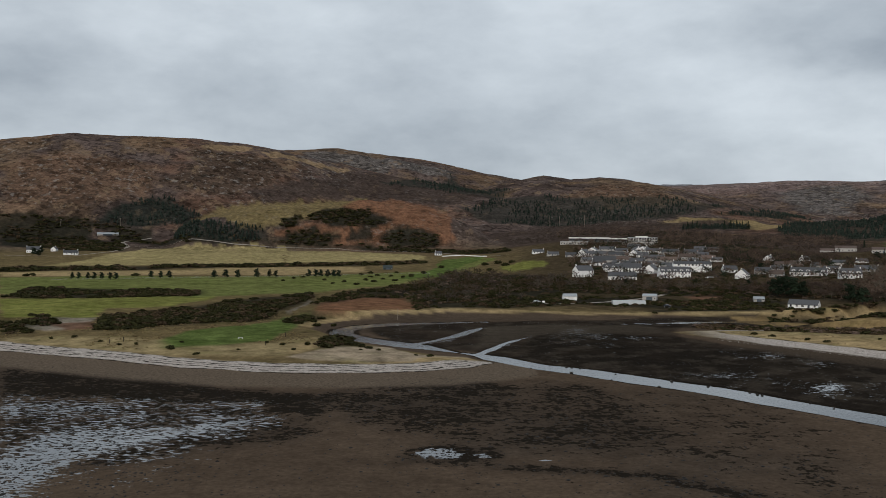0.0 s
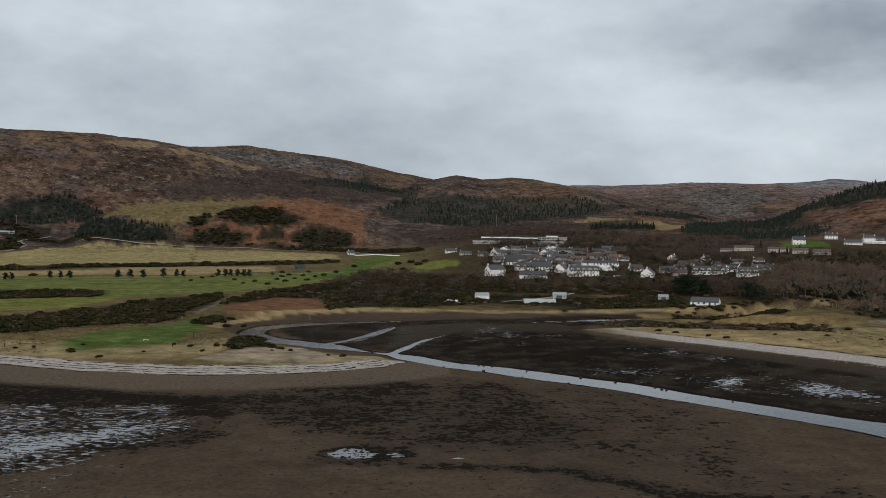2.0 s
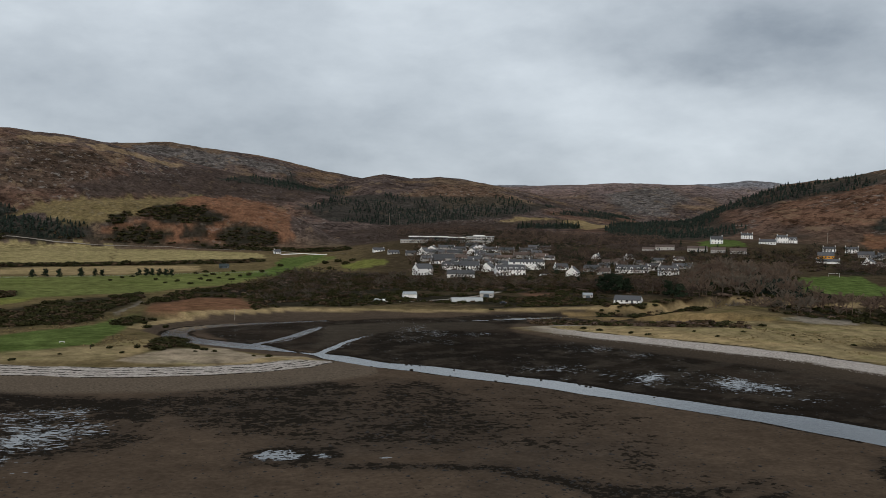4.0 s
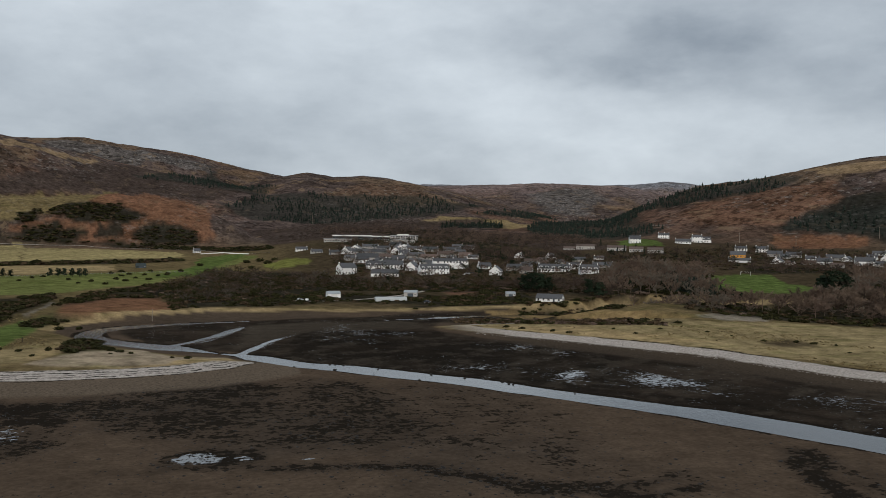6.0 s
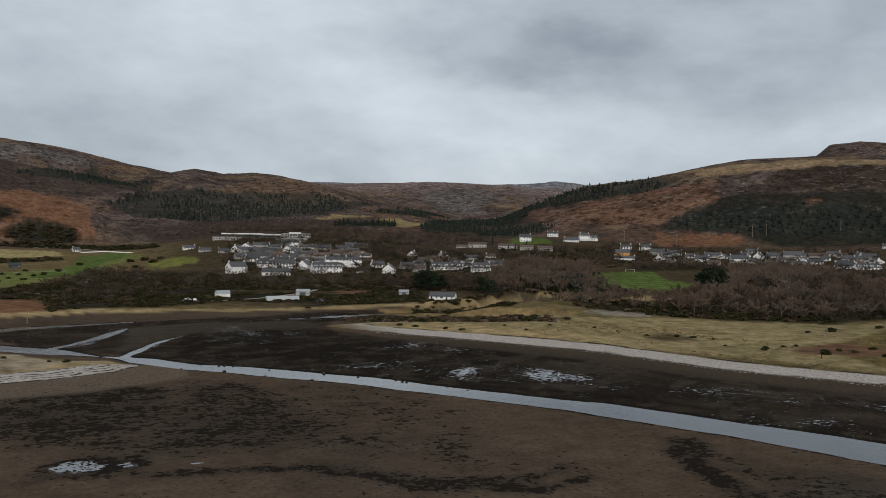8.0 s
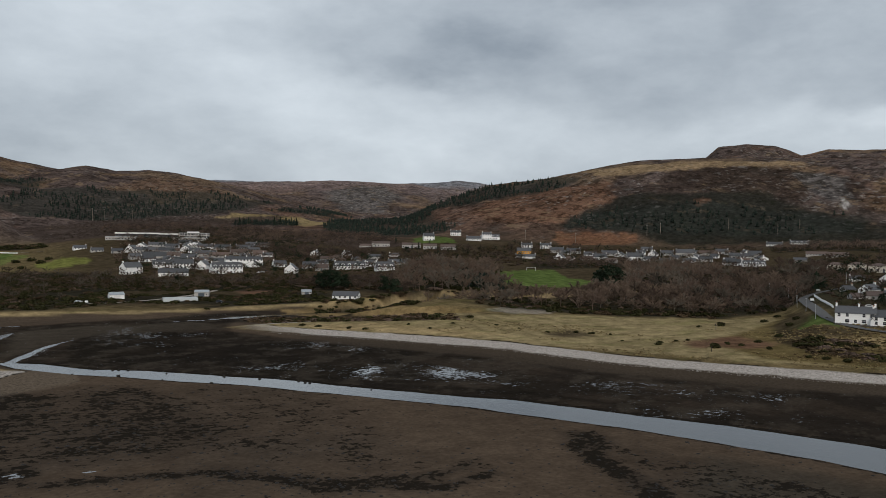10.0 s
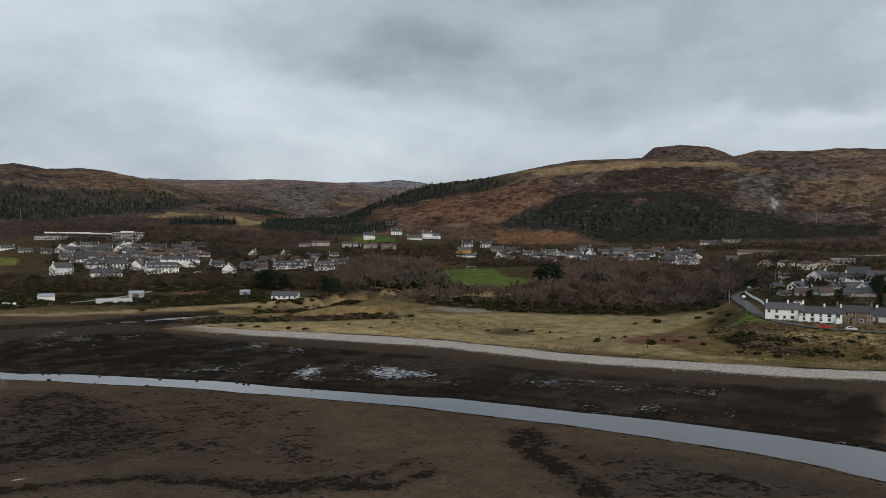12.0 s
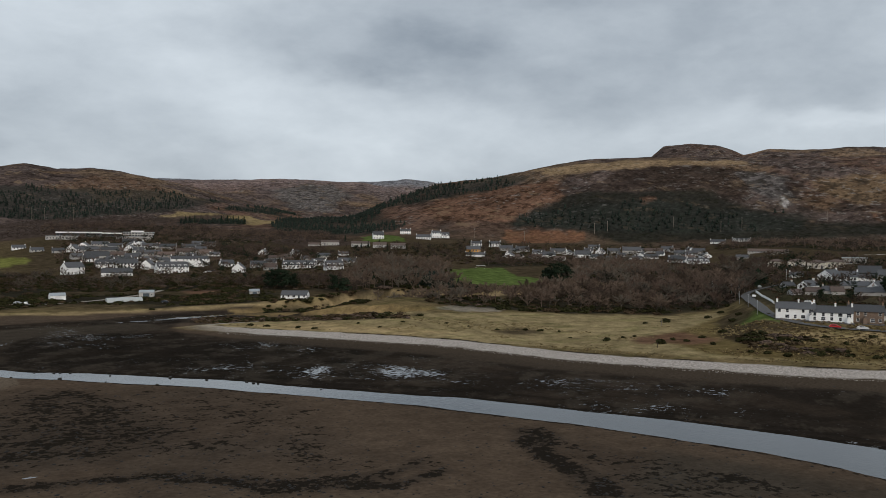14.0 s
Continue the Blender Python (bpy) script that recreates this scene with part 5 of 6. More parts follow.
house(174, 788, -28, 13.5, 5.0, "white")
house(235, 766, -25, 9.7, 5.8, "grey")
house(164, 925, 65, 13.9, 6.1, "gable")
house(206, 759, -22, 9.7, 4.7, "grey")
house(224, 941, 52, 14.8, 6.9, "gable")
house(215, 842, -30, 12.6, 5.4, "grey")
house(196, 788, -16, 11.7, 4.9, "grey")
house(213, 931, -83, 16.4, 6.7, "gable")
house(184, 868, -7, 13.1, 5.6, "tile")
house(172, 827, 1, 13.9, 5.8, "tile")
house(165, 795, -22, 11.9, 5.2, "white")
house(286, 943, -18, 12.8, 6.3, "grey")
house(227, 763, 58, 13.5, 4.9, "gable")
house(238, 805, -2, 11.5, 5.1, "grey")
house(225, 821, 3, 11.7, 5.4, "tile")
house(265, 864, -15, 11.8, 6.6, "grey")
house(184, 770, -1, 11.8, 5.7, "tile")
house(312, 750, -38, 9.3, 5.1, "tile")
house(310, 805, 54, 10.9, 6.2, "gable")
house(313, 711, -11, 8.9, 5.2, "grey")
house(278, 705, -27, 11.2, 5.3, "grey")
house(360, 728, -20, 10.1, 4.5, "white")
house(296, 739, -27, 12.5, 5.4, "tile")
house(334, 782, 42, 9.7, 5.7, "gable")
house(262, 809, -26, 10.7, 5.2, "white")
house(339, 726, -25, 12.2, 5.0, "grey")
house(298, 712, -28, 9.7, 5.0, "tile")
house(668, 614, -59, 9.8, 5.5, "white")
house(538, 622, -49, 12.0, 5.2, "tile")
house(640, 570, -49, 12.3, 5.2, "grey")
house(663, 552, -120, 13.7, 5.6, "gable")
house(622, 624, -25, 10.6, 5.5, "grey")
house(685, 656, 19, 10.7, 6.0, "gable")
house(644, 556, -63, 13.5, 5.2, "tile")
house(586, 601, -51, 10.9, 5.2, "grey")
house(512, 651, -53, 9.2, 4.8, "tile")
house(531, 650, -46, 13.2, 5.2, "tile")
house(557, 716, -36, 9.9, 5.4, "grey")
house(588, 623, -44, 12.0, 5.7, "grey")
house(683, 586, -47, 12.9, 5.9, "white")
house(640, 692, -49, 10.9, 6.0, "white")
house(574, 685, -39, 12.0, 5.1, "tile")
house(645, 619, 19, 13.3, 5.3, "gable")
house(733, 631, -119, 11.2, 5.6, "gable")
house(718, 639, -53, 11.0, 5.5, "tile")
house(380, 224, -54, 8.8, 4.4, "grey")
house(374, 234, -48, 7.4, 4.4, "tile")
house(368, 242, -62, 7.6, 4.1, "tile")
house(384, 218, -55, 8.2, 5.0, "grey")
house(364, 249, -36, 5.9, 3.5, "tile")
house(435, 269, -58, 11.3, 4.1, "grey")
house(441, 301, -56, 8.2, 3.9, "white")
house(394, 274, -30, 8.0, 3.8, "grey")
house(441, 260, -54, 10.2, 4.4, "white")
house(546, 403, -54, 11.3, 4.5, "tile")
house(640, 491, -53, 11.8, 4.8, "grey")

# ---- trees, scrub and woods ----
def arr(v, f):
    return np.array(v, float), np.array(f, int)


def bare_shape(seed, twigs=420, spread=0.40, up=0.55, thick=1.0):
    """Trunk and limbs, and a haze of fine twigs, for a leafless tree one metre tall."""
    rng = random.Random(seed)
    tv, tf, cv, cf = [], [], [], []

    def limb(p, q, r0, r1, n=4):
        d = (q - p).normalized()
        u = d.orthogonal().normalized()
        w = d.cross(u)
        k = len(tv)
        for c, r in ((p, r0), (q, r1)):
            for i in range(n):
                a = 2 * math.pi * i / n
                tv.append(c + (u * math.cos(a) + w * math.sin(a)) * r)
        for i in range(n):
            j = (i + 1) % n
            tf.extend([(k + i, k + j, k + n + j), (k + i, k + n + j, k + n + i)])
    top = Vector((rng.uniform(-0.03, 0.03), rng.uniform(-0.03, 0.03), 0.42))
    limb(Vector((0, 0, -0.08)), top, 0.016, 0.010, 5)
    tips = [(top, Vector((0, 0, 0.85)))]
    limb(top, Vector((rng.uniform(-0.05, 0.05), rng.uniform(-0.05, 0.05), 0.85)), 0.009, 0.003)
    for i in range(7):
        a = i * 2.4 + rng.uniform(-0.4, 0.4)
        s = Vector((0, 0, rng.uniform(0.2, 0.55)))
        e = Vector((math.cos(a), math.sin(a), 0)) * spread * rng.uniform(0.6, 1.0) + Vector((0, 0, rng.uniform(0.5, 0.85)))
        limb(s, e, 0.006, 0.002, 3)
        tips.append((s, e))
    for i in range(twigs):
        s, e = rng.choice(tips)
        u = rng.uniform(0.35, 1.05)
        p = s.lerp(e, u)
        out = Vector((p.x, p.y, 0)) * 1.2 + Vector((rng.gauss(0, 0.25), rng.gauss(0, 0.25), rng.uniform(0.1, up)))
        q = p + out.normalized() * rng.uniform(0.08, 0.2)
        side = (q - p).cross(Vector((rng.gauss(0, 1), rng.gauss(0, 1), rng.gauss(0, 1)))).normalized() * rng.uniform(0.006, 0.014) * thick
        k = len(cv)
        cv.extend([p - side, p + side, q])
        cf.append((k, k + 1, k + 2))
        m = p.lerp(q, 0.5) + Vector((rng.gauss(0, 0.05), rng.gauss(0, 0.05), rng.gauss(0.04, 0.04)))
        cv.extend([p.lerp(q, 0.3) - side * 0.8, p.lerp(q, 0.3) + side * 0.8, m])
        cf.append((k + 3, k + 4, k + 5))
    return arr(tv, tf), arr(cv, cf)


def conifer_shape(seed, tiers=10, spikes=9, radius=0.2, bare=0.1):
    rng = random.Random(seed)
    tv, tf, cv, cf = [], [], [], []
    n = 5
    for z, r in ((-0.06, 0.022), (0.9, 0.004)):
        tv.extend([Vector((math.cos(2 * math.pi * i / n) * r, math.sin(2 * math.pi * i / n) * r, z)) for i in range(n)])
    for i in range(n):
        j = (i + 1) % n
        tf.extend([(i, j, n + j), (i, n + j, n + i)])
    for t in range(tiers):
        u = t / tiers
        z = bare + (1 - bare) * u
        r = radius * (1 - u) ** 0.8 * rng.uniform(0.85, 1.12) + 0.012
        h = (1 - bare) / tiers * 1.9
        turn, k = rng.uniform(0, 6.3), len(cv)
        cv.append(Vector((0, 0, min(z + h, 1.0))))
        for i in range(spikes):
            a = turn + 2 * math.pi * i / spikes
            rr = r * rng.uniform(0.7, 1.2)
            cv.append(Vector((math.cos(a) * rr, math.sin(a) * rr, z - rng.uniform(0, 0.03))))
            b = a + math.pi / spikes
            cv.append(Vector((math.cos(b) * rr * 0.5, math.sin(b) * rr * 0.5, z + h * 0.35)))
        m = 2 * spikes
        for i in range(m):
            cf.append((k, k + 1 + i, k + 1 + (i + 1) % m))
    return arr(tv, tf), arr(cv, cf)


def tuft_shape(seed, leaves=90, lumps=4, flat=0.75, size=0.13):
    """A bush one metre across: leafy scraps over a few lumps, ragged at its edge."""
    rng = random.Random(seed)
    cv, cf = [], []
    centres = [Vector((rng.uniform(-0.28, 0.28), rng.uniform(-0.28, 0.28), rng.uniform(0.12, 0.35) * flat)) for _ in range(lumps)]
    for i in range(leaves):
        c = rng.choice(centres)
        d = Vector((rng.gauss(0, 1), rng.gauss(0, 1), rng.gauss(0.35, 0.8))).normalized()
        p = c + Vector((d.x, d.y, d.z * flat)) * rng.uniform(0.16, 0.3)
        p.z = max(p.z, 0.0)
        s = size * rng.uniform(0.6, 1.4)
        u = d.orthogonal().normalized()
        u = (u + d.cross(u) * rng.uniform(-1.5, 1.5)).normalized() * s
        w = d.cross(u).normalized() * s * rng.uniform(0.4, 0.9) + d * s * rng.uniform(-0.2, 0.6)
        k = len(cv)
        cv.extend([p - u * 0.6 - w * 0.4, p + u * 0.6 - w * 0.4, p + w])
        cf.append((k, k + 1, k + 2))
    return arr(cv, cf)


def pine_shape(seed):
    """A small wind-shaped pine: stem, and leafy clumps with gaps between them."""
    rng = random.Random(seed)
    (tv, tf), _ = bare_shape(seed, 2, 0.25)
    vs, fs, k = [], [], 0
    for i in range(8):
        v, f = tuft_shape(seed * 7 + i, 80, 3, 0.8, 0.13)
        a, z = rng.uniform(0, 6.3), 0.25 + 0.085 * i
        s = 0.50 * (1.05 - 0.6 * abs(z - 0.45))
        v = v * s + np.array((math.cos(a) * 0.16 * (1.1 - z), math.sin(a) * 0.16 * (1.1 - z), z - 0.08))
        vs.append(v)
        fs.append(f + k)
        k += len(v)
    return (tv, tf), (np.concatenate(vs), np.concatenate(fs))


def flat_mesh(name, v, f, mats, index=None):
    me = bpy.data.meshes.new(name)
    me.vertices.add(len(v))
    me.vertices.foreach_set("co", v.ravel())
    me.loops.add(f.size)
    me.loops.foreach_set("vertex_index", f.ravel().astype(np.int32))
    me.polygons.add(len(f))
    me.polygons.foreach_set("loop_start", np.arange(len(f), dtype=np.int32) * 3)
    for m in mats:
        me.materials.append(m)
    if index is not None:
        me.polygons.foreach_set("material_index", index.astype(np.int32))
    me.update(calc_edges=True)
    return me


def spread(shapes, spots, rng):
    """Many turned and scaled copies of a few shapes in one pair of arrays; spots: x, y, z, height, width."""
    vs, fs, k = [], [], 0
    for x, y, z, h, w in spots:
        v, f = rng.choice(shapes)
        a = rng.uniform(0, 6.3)
        c, s = math.cos(a), math.sin(a)
        q = np.empty_like(v)
        q[:, 0], q[:, 1], q[:, 2] = (v[:, 0] * c - v[:, 1] * s) * w + x, (v[:, 0] * s + v[:, 1] * c) * w + y, v[:, 2] * h + z
        vs.append(q)
        fs.append(f + k)
        k += len(v)
    return np.concatenate(vs), np.concatenate(fs)


def joined(pair):
    (tv, tf), (cv, cf) = pair
    return np.concatenate([tv, cv]), np.concatenate([tf, cf + len(tv)])


BARE = [bare_shape(s, 480, 0.42, 0.5, 0.95) for s in range(5)]
FIR = [conifer_shape(s + 20) for s in range(4)]
PINE = [pine_shape(s + 40) for s in range(4)]
BARE_FAR = [joined(bare_shape(s + 60, 95, 0.46, 0.5, 1.6)) for s in range(5)]
BARE_JOINED = [joined(bare_shape(s + 70, 260, 0.44, 0.5, 1.25)) for s in range(5)]
BARE_HILL = [bare_shape(s + 90, 45, 0.5, 0.5, 2.6)[1] for s in range(5)]
FIR_FAR = [joined(conifer_shape(s + 80, 5, 6, 0.24)) for s in range(4)]
TUFT = [tuft_shape(s + 100, 120, 5, 0.75, 0.17) for s in range(6)]
TUFT_FAR = [tuft_shape(s + 120, 44, 3, 0.8, 0.24) for s in range(5)]
grow = random.Random(5)


def tree_kind(name, label, pairs, trunk_mat, crown_mat, cat="tree"):
    """Master trees of one kind, to be copied; each is a trunk and a crown."""
    out = []
    for (tv, tf), (cv, cf) in pairs:
        out.append((flat_mesh("trunk", tv, tf, [trunk_mat]), flat_mesh("crown", cv, cf, [crown_mat])))
    return name, label, cat, out


KIND = {
    "bare": tree_kind("bare_tree", "leafless brown tree in the wood behind the shore", BARE, M_BARK, M_TWIG),
    "bare_red": tree_kind("bare_tree", "leafless reddish birch in the wood behind the shore", BARE[2:], M_BARK, M_TWIG_RED),
    "bare_grey": tree_kind("bare_tree", "leafless greyish lichened tree in the wood", BARE[:3], M_BARK, M_TWIG_GREY),
    "fir": tree_kind("conifer", "tall dark evergreen conifer standing among bare trees", FIR, M_BARK, M_NEEDLE),
    "pine": tree_kind("small_pine", "small dark pine planted along the golf fairway", PINE, M_BARK, M_NEEDLE),
    "evergreen": tree_kind("evergreen_tree", "broad dark evergreen tree beside bare woods", PINE, M_BARK, M_NEEDLE),
    "shrub": tree_kind("gorse_bush", "single dark gorse bush on rough grass", [((np.array([(0, 0, -0.1), (0.03, 0, 0.3), (-0.03, 0, 0.3)]), np.array([(0, 1, 2)])), t) for t in TUFT[:3]], M_BARK, M_GORSE, "bush"),
}


def plant(kind, x, y, tall, z=None):
    name, label, cat, meshes = KIND[kind]
    trunk, crown = meshes[grow.randrange(len(meshes))]
    wide = tall * {"bare": grow.uniform(0.9, 1.25), "bare_red": grow.uniform(0.75, 1.0), "bare_grey": grow.uniform(0.9, 1.25), "fir": grow.uniform(1.0, 1.35), "pine": grow.uniform(0.95, 1.2), "evergreen": grow.uniform(1.15, 1.5), "shrub": grow.uniform(1.6, 2.4)}[kind]
    high = tall * (1.4 if kind == "shrub" else 1.0)
    ob = thing(name, pose(x, y, (land_at(x, y) if z is None else z) - 0.05 * tall * (kind != "shrub"), 0, 0, grow.uniform(0, 360)) @ Matrix.Diagonal((wide, wide, high, 1)), label, cat, "")
    part("stem" if kind == "shrub" else "trunk", trunk, None, ob)
    part("crown", crown, None, ob)
    return ob


STUFF = {  # shapes, material, height, width per height, name, label
    "bare": (BARE_JOINED, M_TWIG, (6, 14), (0.9, 1.2), "bare_wood", "leafless brown woodland"),
    "scrubwood": (BARE_FAR, M_TWIG, (2.5, 8.5), (1.1, 1.6), "scrub_wood", "low brown leafless scrub and willows below the village"),
    "redbare": (BARE_FAR, M_TWIG_RED, (6, 10), (0.95, 1.3), "birch_wood", "reddish brown leafless birch wood"),
    "birch": (BARE_HILL, M_WOOD_FAR, (4, 7), (1.1, 1.5), "hillside_birch_wood", "dark purple-brown birch scrub on the hillside"),
    "conifer": (FIR_FAR, M_FOREST, (4.5, 9), (1.2, 1.9), "conifer_plantation", "dark green conifers on the hillside"),
    "town": (BARE_FAR, M_TWIG_RED, (5, 9), (0.9, 1.2), "garden_trees", "leafless garden trees among the houses"),
    "under": (TUFT_FAR, M_GORSE_DRY, (1.2, 4.0), (1.3, 2.2), "undergrowth", "brown and dark green undergrowth among leafless trees"),
    "gorse": (TUFT, M_GORSE, (2.0, 4.6), (1.2, 1.9), "gorse_thicket", "dark green gorse thicket"),
}
KEPT_SINGLE = [0]


def fill(kind, gap, *corners):
    shapes, mat, tall, wide, name, label = STUFF[kind]
    xs, ys = np.array([c[0] for c in corners]), np.array([c[1] for c in corners])
    gx, gy = np.meshgrid(np.arange(xs.min(), xs.max() + gap, gap), np.arange(ys.min(), ys.max() + gap, gap))
    gx, gy = gx.ravel(), gy.ravel()
    rs = np.random.RandomState(int(abs(xs.sum()) + abs(ys.sum())) % 9999)
    gx, gy = gx + rs.uniform(-0.6, 0.6, gx.size) * gap, gy + rs.uniform(-0.6, 0.6, gx.size) * gap
    inside = edge_distance(gx + 6 * fbm(gx, gy, 40, 3, 7), gy + 6 * fbm(gx, gy, 40, 3, 8), list(corners)) > 0
    open_ = fbm(gx, gy, 60 if kind != "gorse" else 26, 4, 9) > (-0.14 if kind == "conifer" and gap >= 9 else -0.25 if kind in ("gorse", "conifer") else -0.4)
    keep = inside & open_
    gx, gy = gx[keep], gy[keep]
    built = np.array(HOUSE_AT)
    clear = np.array([np.hypot(built[:, 0] - x, built[:, 1] - y).min() > (8.5 if kind != "under" else 7.0) for x, y in zip(gx, gy)], bool)
    gx, gy = gx[clear], gy[clear]
    far_off = np.hypot(gx, gy) > 750
    gz = land(gx, gy)
    spots = []
    for x, y, z in zip(gx, gy, gz):
        h = rs.uniform(*tall) * (0.75 + 0.25 * rs.rand())
        if kind == "bare" and KEPT_SINGLE[0] < 280 and rs.rand() < 0.7:
            KEPT_SINGLE[0] += 1
            plant(("bare", "bare", "bare_red", "bare_grey")[int(4 * min(0.99, max(0.0, 0.5 + 0.9 * fbm(np.array([x]), np.array([y]), 45, 2, 3)[0])))], x, y, h, z)
            continue
        spots.append((x, y, z - (0.4 if kind != "gorse" else 0.15), h, h * rs.uniform(*wide)))
    if not spots:
        return
    if kind == "gorse" and far_off.mean() > 0.5:
        shapes = TUFT_FAR
        spots = [(x, y, z, h * 1.5, w * 1.7) for x, y, z, h, w in spots]
    rng = random.Random(len(spots))
    mats = {"bare": [M_TWIG, M_TWIG_RED, M_TWIG_GREY], "scrubwood": [M_TWIG, M_TWIG_GREY, M_WOOD_FAR, M_GORSE, M_GORSE_DRY], "redbare": [M_TWIG_RED, M_TWIG_RED, M_WOOD_FAR], "town": [M_TWIG_RED, M_WOOD_FAR, M_GORSE_DRY, M_NEEDLE], "gorse": [M_GORSE, M_GORSE, M_GORSE, M_GORSE_DRY], "under": [M_GORSE_DRY, M_GORSE_DRY, M_GORSE, M_TWIG_RED]}.get(kind, [mat])
    lots = [[] for _ in mats]
    for s in spots:
        lots[rng.randrange(len(mats))].append(s)
    made = [(spread(shapes, lot, rng), i) for i, lot in enumerate(lots) if lot]
    base, vs, fs, ids = 0, [], [], []
    for (v, f), i in made:
        vs.append(v)
        fs.append(f + base)
        ids.append(np.full(len(f), i))
        base += len(v)
    v, f = np.concatenate(vs), np.concatenate(fs)
    return tagged(new(name, flat_mesh(name, v, f, mats, np.concatenate(ids))), label, "scrub" if kind in ("gorse", "under") else "wood", kind="stuff")

for row in GROVES:
    fill(*row)
    if row[0] in ("bare", "redbare", "town", "scrubwood"):
        fill("under", row[1] * 0.8, *row[2:])
plant("evergreen", 267, 454, 7.7)
plant("evergreen", 278, 461, 8.6)
plant("evergreen", 280, 452, 7.8)
plant("evergreen", 284, 447, 7.1)
plant("evergreen", 286, 442, 7.0)
plant("evergreen", 274, 477, 6.6)
plant("evergreen", 259, 480, 6.5)
plant("evergreen", 211, 585, 6.6)
plant("evergreen", 266, 709, 8.1)
plant("evergreen", 139, 643, 5.3)
plant("evergreen", 183, 614, 6.0)
plant("evergreen", 389, 757, 7.9)
plant("evergreen", 419, 403, 6.2)
plant("evergreen", 440, 457, 6.8)
plant("evergreen", 376, 243, 4.2)
plant("evergreen", 416, 262, 3.9)
plant("evergreen", 388, 233, 4.2)
plant("evergreen", 421, 279, 4.0)
plant("evergreen", 511, 376, 5.1)
plant("evergreen", 478, 331, 4.7)
plant("evergreen", 579, 445, 6.8)
plant("evergreen", 600, 470, 7.1)
plant("evergreen", -492, 1019, 10.6)
plant("evergreen", -480, 1005, 8.9)
plant("evergreen", -494, 1042, 9.2)
plant("pine", -283, 647, 6.6)
plant("pine", -277, 645, 6.6)
plant("pine", -271, 647, 6.5)
plant("pine", -267, 649, 6.6)
plant("pine", -262, 651, 6.6)
plant("pine", -255, 650, 6.5)
plant("pine", -251, 651, 6.5)
plant("pine", -230, 668, 7.1)
plant("pine", -223, 670, 7.1)
plant("pine", -217, 672, 7.1)
plant("pine", -183, 678, 8.0)
plant("pine", -176, 688, 8.1)
plant("pine", -165, 682, 8.4)
plant("pine", -152, 693, 9.0)
plant("pine", -144, 704, 7.7)
plant("pine", -139, 705, 6.7)
plant("pine", -112, 709, 7.7)
plant("pine", -106, 710, 7.7)
plant("pine", -102, 711, 7.7)
plant("pine", -96, 708, 7.6)
plant("pine", -91, 708, 7.6)
plant("pine", -87, 709, 7.6)
plant("evergreen", 385, 449, 18.1)
plant("evergreen", 398, 453, 16.1)
plant("evergreen", 390, 464, 12.9)
plant("evergreen", 302, 434, 9.2)
plant("evergreen", 298, 437, 7.8)
plant("evergreen", 307, 434, 7.1)
plant("evergreen", 210, 525, 14.3)
plant("evergreen", 212, 513, 14.8)
plant("evergreen", 210, 536, 11.5)
plant("evergreen", 218, 513, 11.2)
plant("evergreen", 227, 471, 11.9)
plant("evergreen", 228, 460, 10.3)
plant("evergreen", 442, 328, 10.3)
plant("evergreen", 416, 305, 8.3)
plant("evergreen", 385, 215, 11.8)
plant("evergreen", 400, 222, 10.4)
plant("fir", 406, 1407, 15)
plant("fir", 418, 1422, 15)
plant("fir", 422, 1408, 15)
plant("fir", 468, 1410, 15)
plant("fir", 482, 1420, 15)
plant("fir", 498, 1438, 15)
plant("fir", 497, 1407, 15)
plant("fir", 500, 1389, 15)
plant("fir", 376, 209, 15.0)
plant("fir", 379, 204, 12.0)
plant("fir", 414, 307, 12.0)
plant("evergreen", 369, 239, 6.5)
plant("fir", 428, 806, 8.5)
plant("fir", 416, 798, 7.2)
plant("fir", 449, 903, 9.4)
plant("fir", 294, 837, 9.5)
plant("fir", 294, 817, 8.1)
plant("fir", 674, 714, 6.5)
plant("fir", 453, 827, 8.2)
plant("fir", 413, 737, 7.3)
plant("shrub", -62, 676, 2.7)
plant("shrub", -53, 659, 2.6)
plant("shrub", -49, 692, 2.3)
plant("shrub", -38, 674, 2.7)
plant("shrub", -34, 717, 2.9)
plant("shrub", -28, 730, 3.4)
plant("shrub", -76, 653, 2.6)
plant("shrub", -82, 632, 2.1)
plant("shrub", -64, 624, 2.5)
plant("shrub", -94, 673, 2.7)
plant("shrub", -66, 769, 3.1)
plant("shrub", -43, 780, 2.6)
plant("shrub", -128, 317, 1.1)
plant("shrub", -118, 309, 1.3)
plant("shrub", -112, 310, 1.1)
plant("shrub", -151, 327, 1.2)
plant("shrub", -143, 329, 1.4)
plant("shrub", -97, 315, 1.1)
plant("shrub", -66, 317, 1.1)
plant("shrub", -59, 312, 1.3)
plant("shrub", -53, 301, 1.2)
plant("shrub", -72, 299, 1.0)
plant("shrub", -52, 404, 2.4)
plant("shrub", -61, 427, 2.0)
plant("shrub", -9, 295, 1.0)
plant("shrub", -29, 303, 0.8)
plant("shrub", 46, 909, 5.5)
plant("shrub", 58, 905, 6.0)
plant("shrub", 63, 848, 5.1)
plant("shrub", 44, 816, 4.9)
plant("shrub", 72, 884, 4.7)
plant("shrub", -2, 894, 4.8)
plant("shrub", -17, 776, 4.1)
plant("shrub", -71, 745, 3.0)
plant("shrub", -61, 716, 2.4)
plant("shrub", -57, 737, 3.0)
plant("shrub", -45, 729, 2.4)
plant("shrub", -122, 695, 2.8)
plant("shrub", -117, 709, 2.4)
plant("shrub", -125, 660, 2.2)
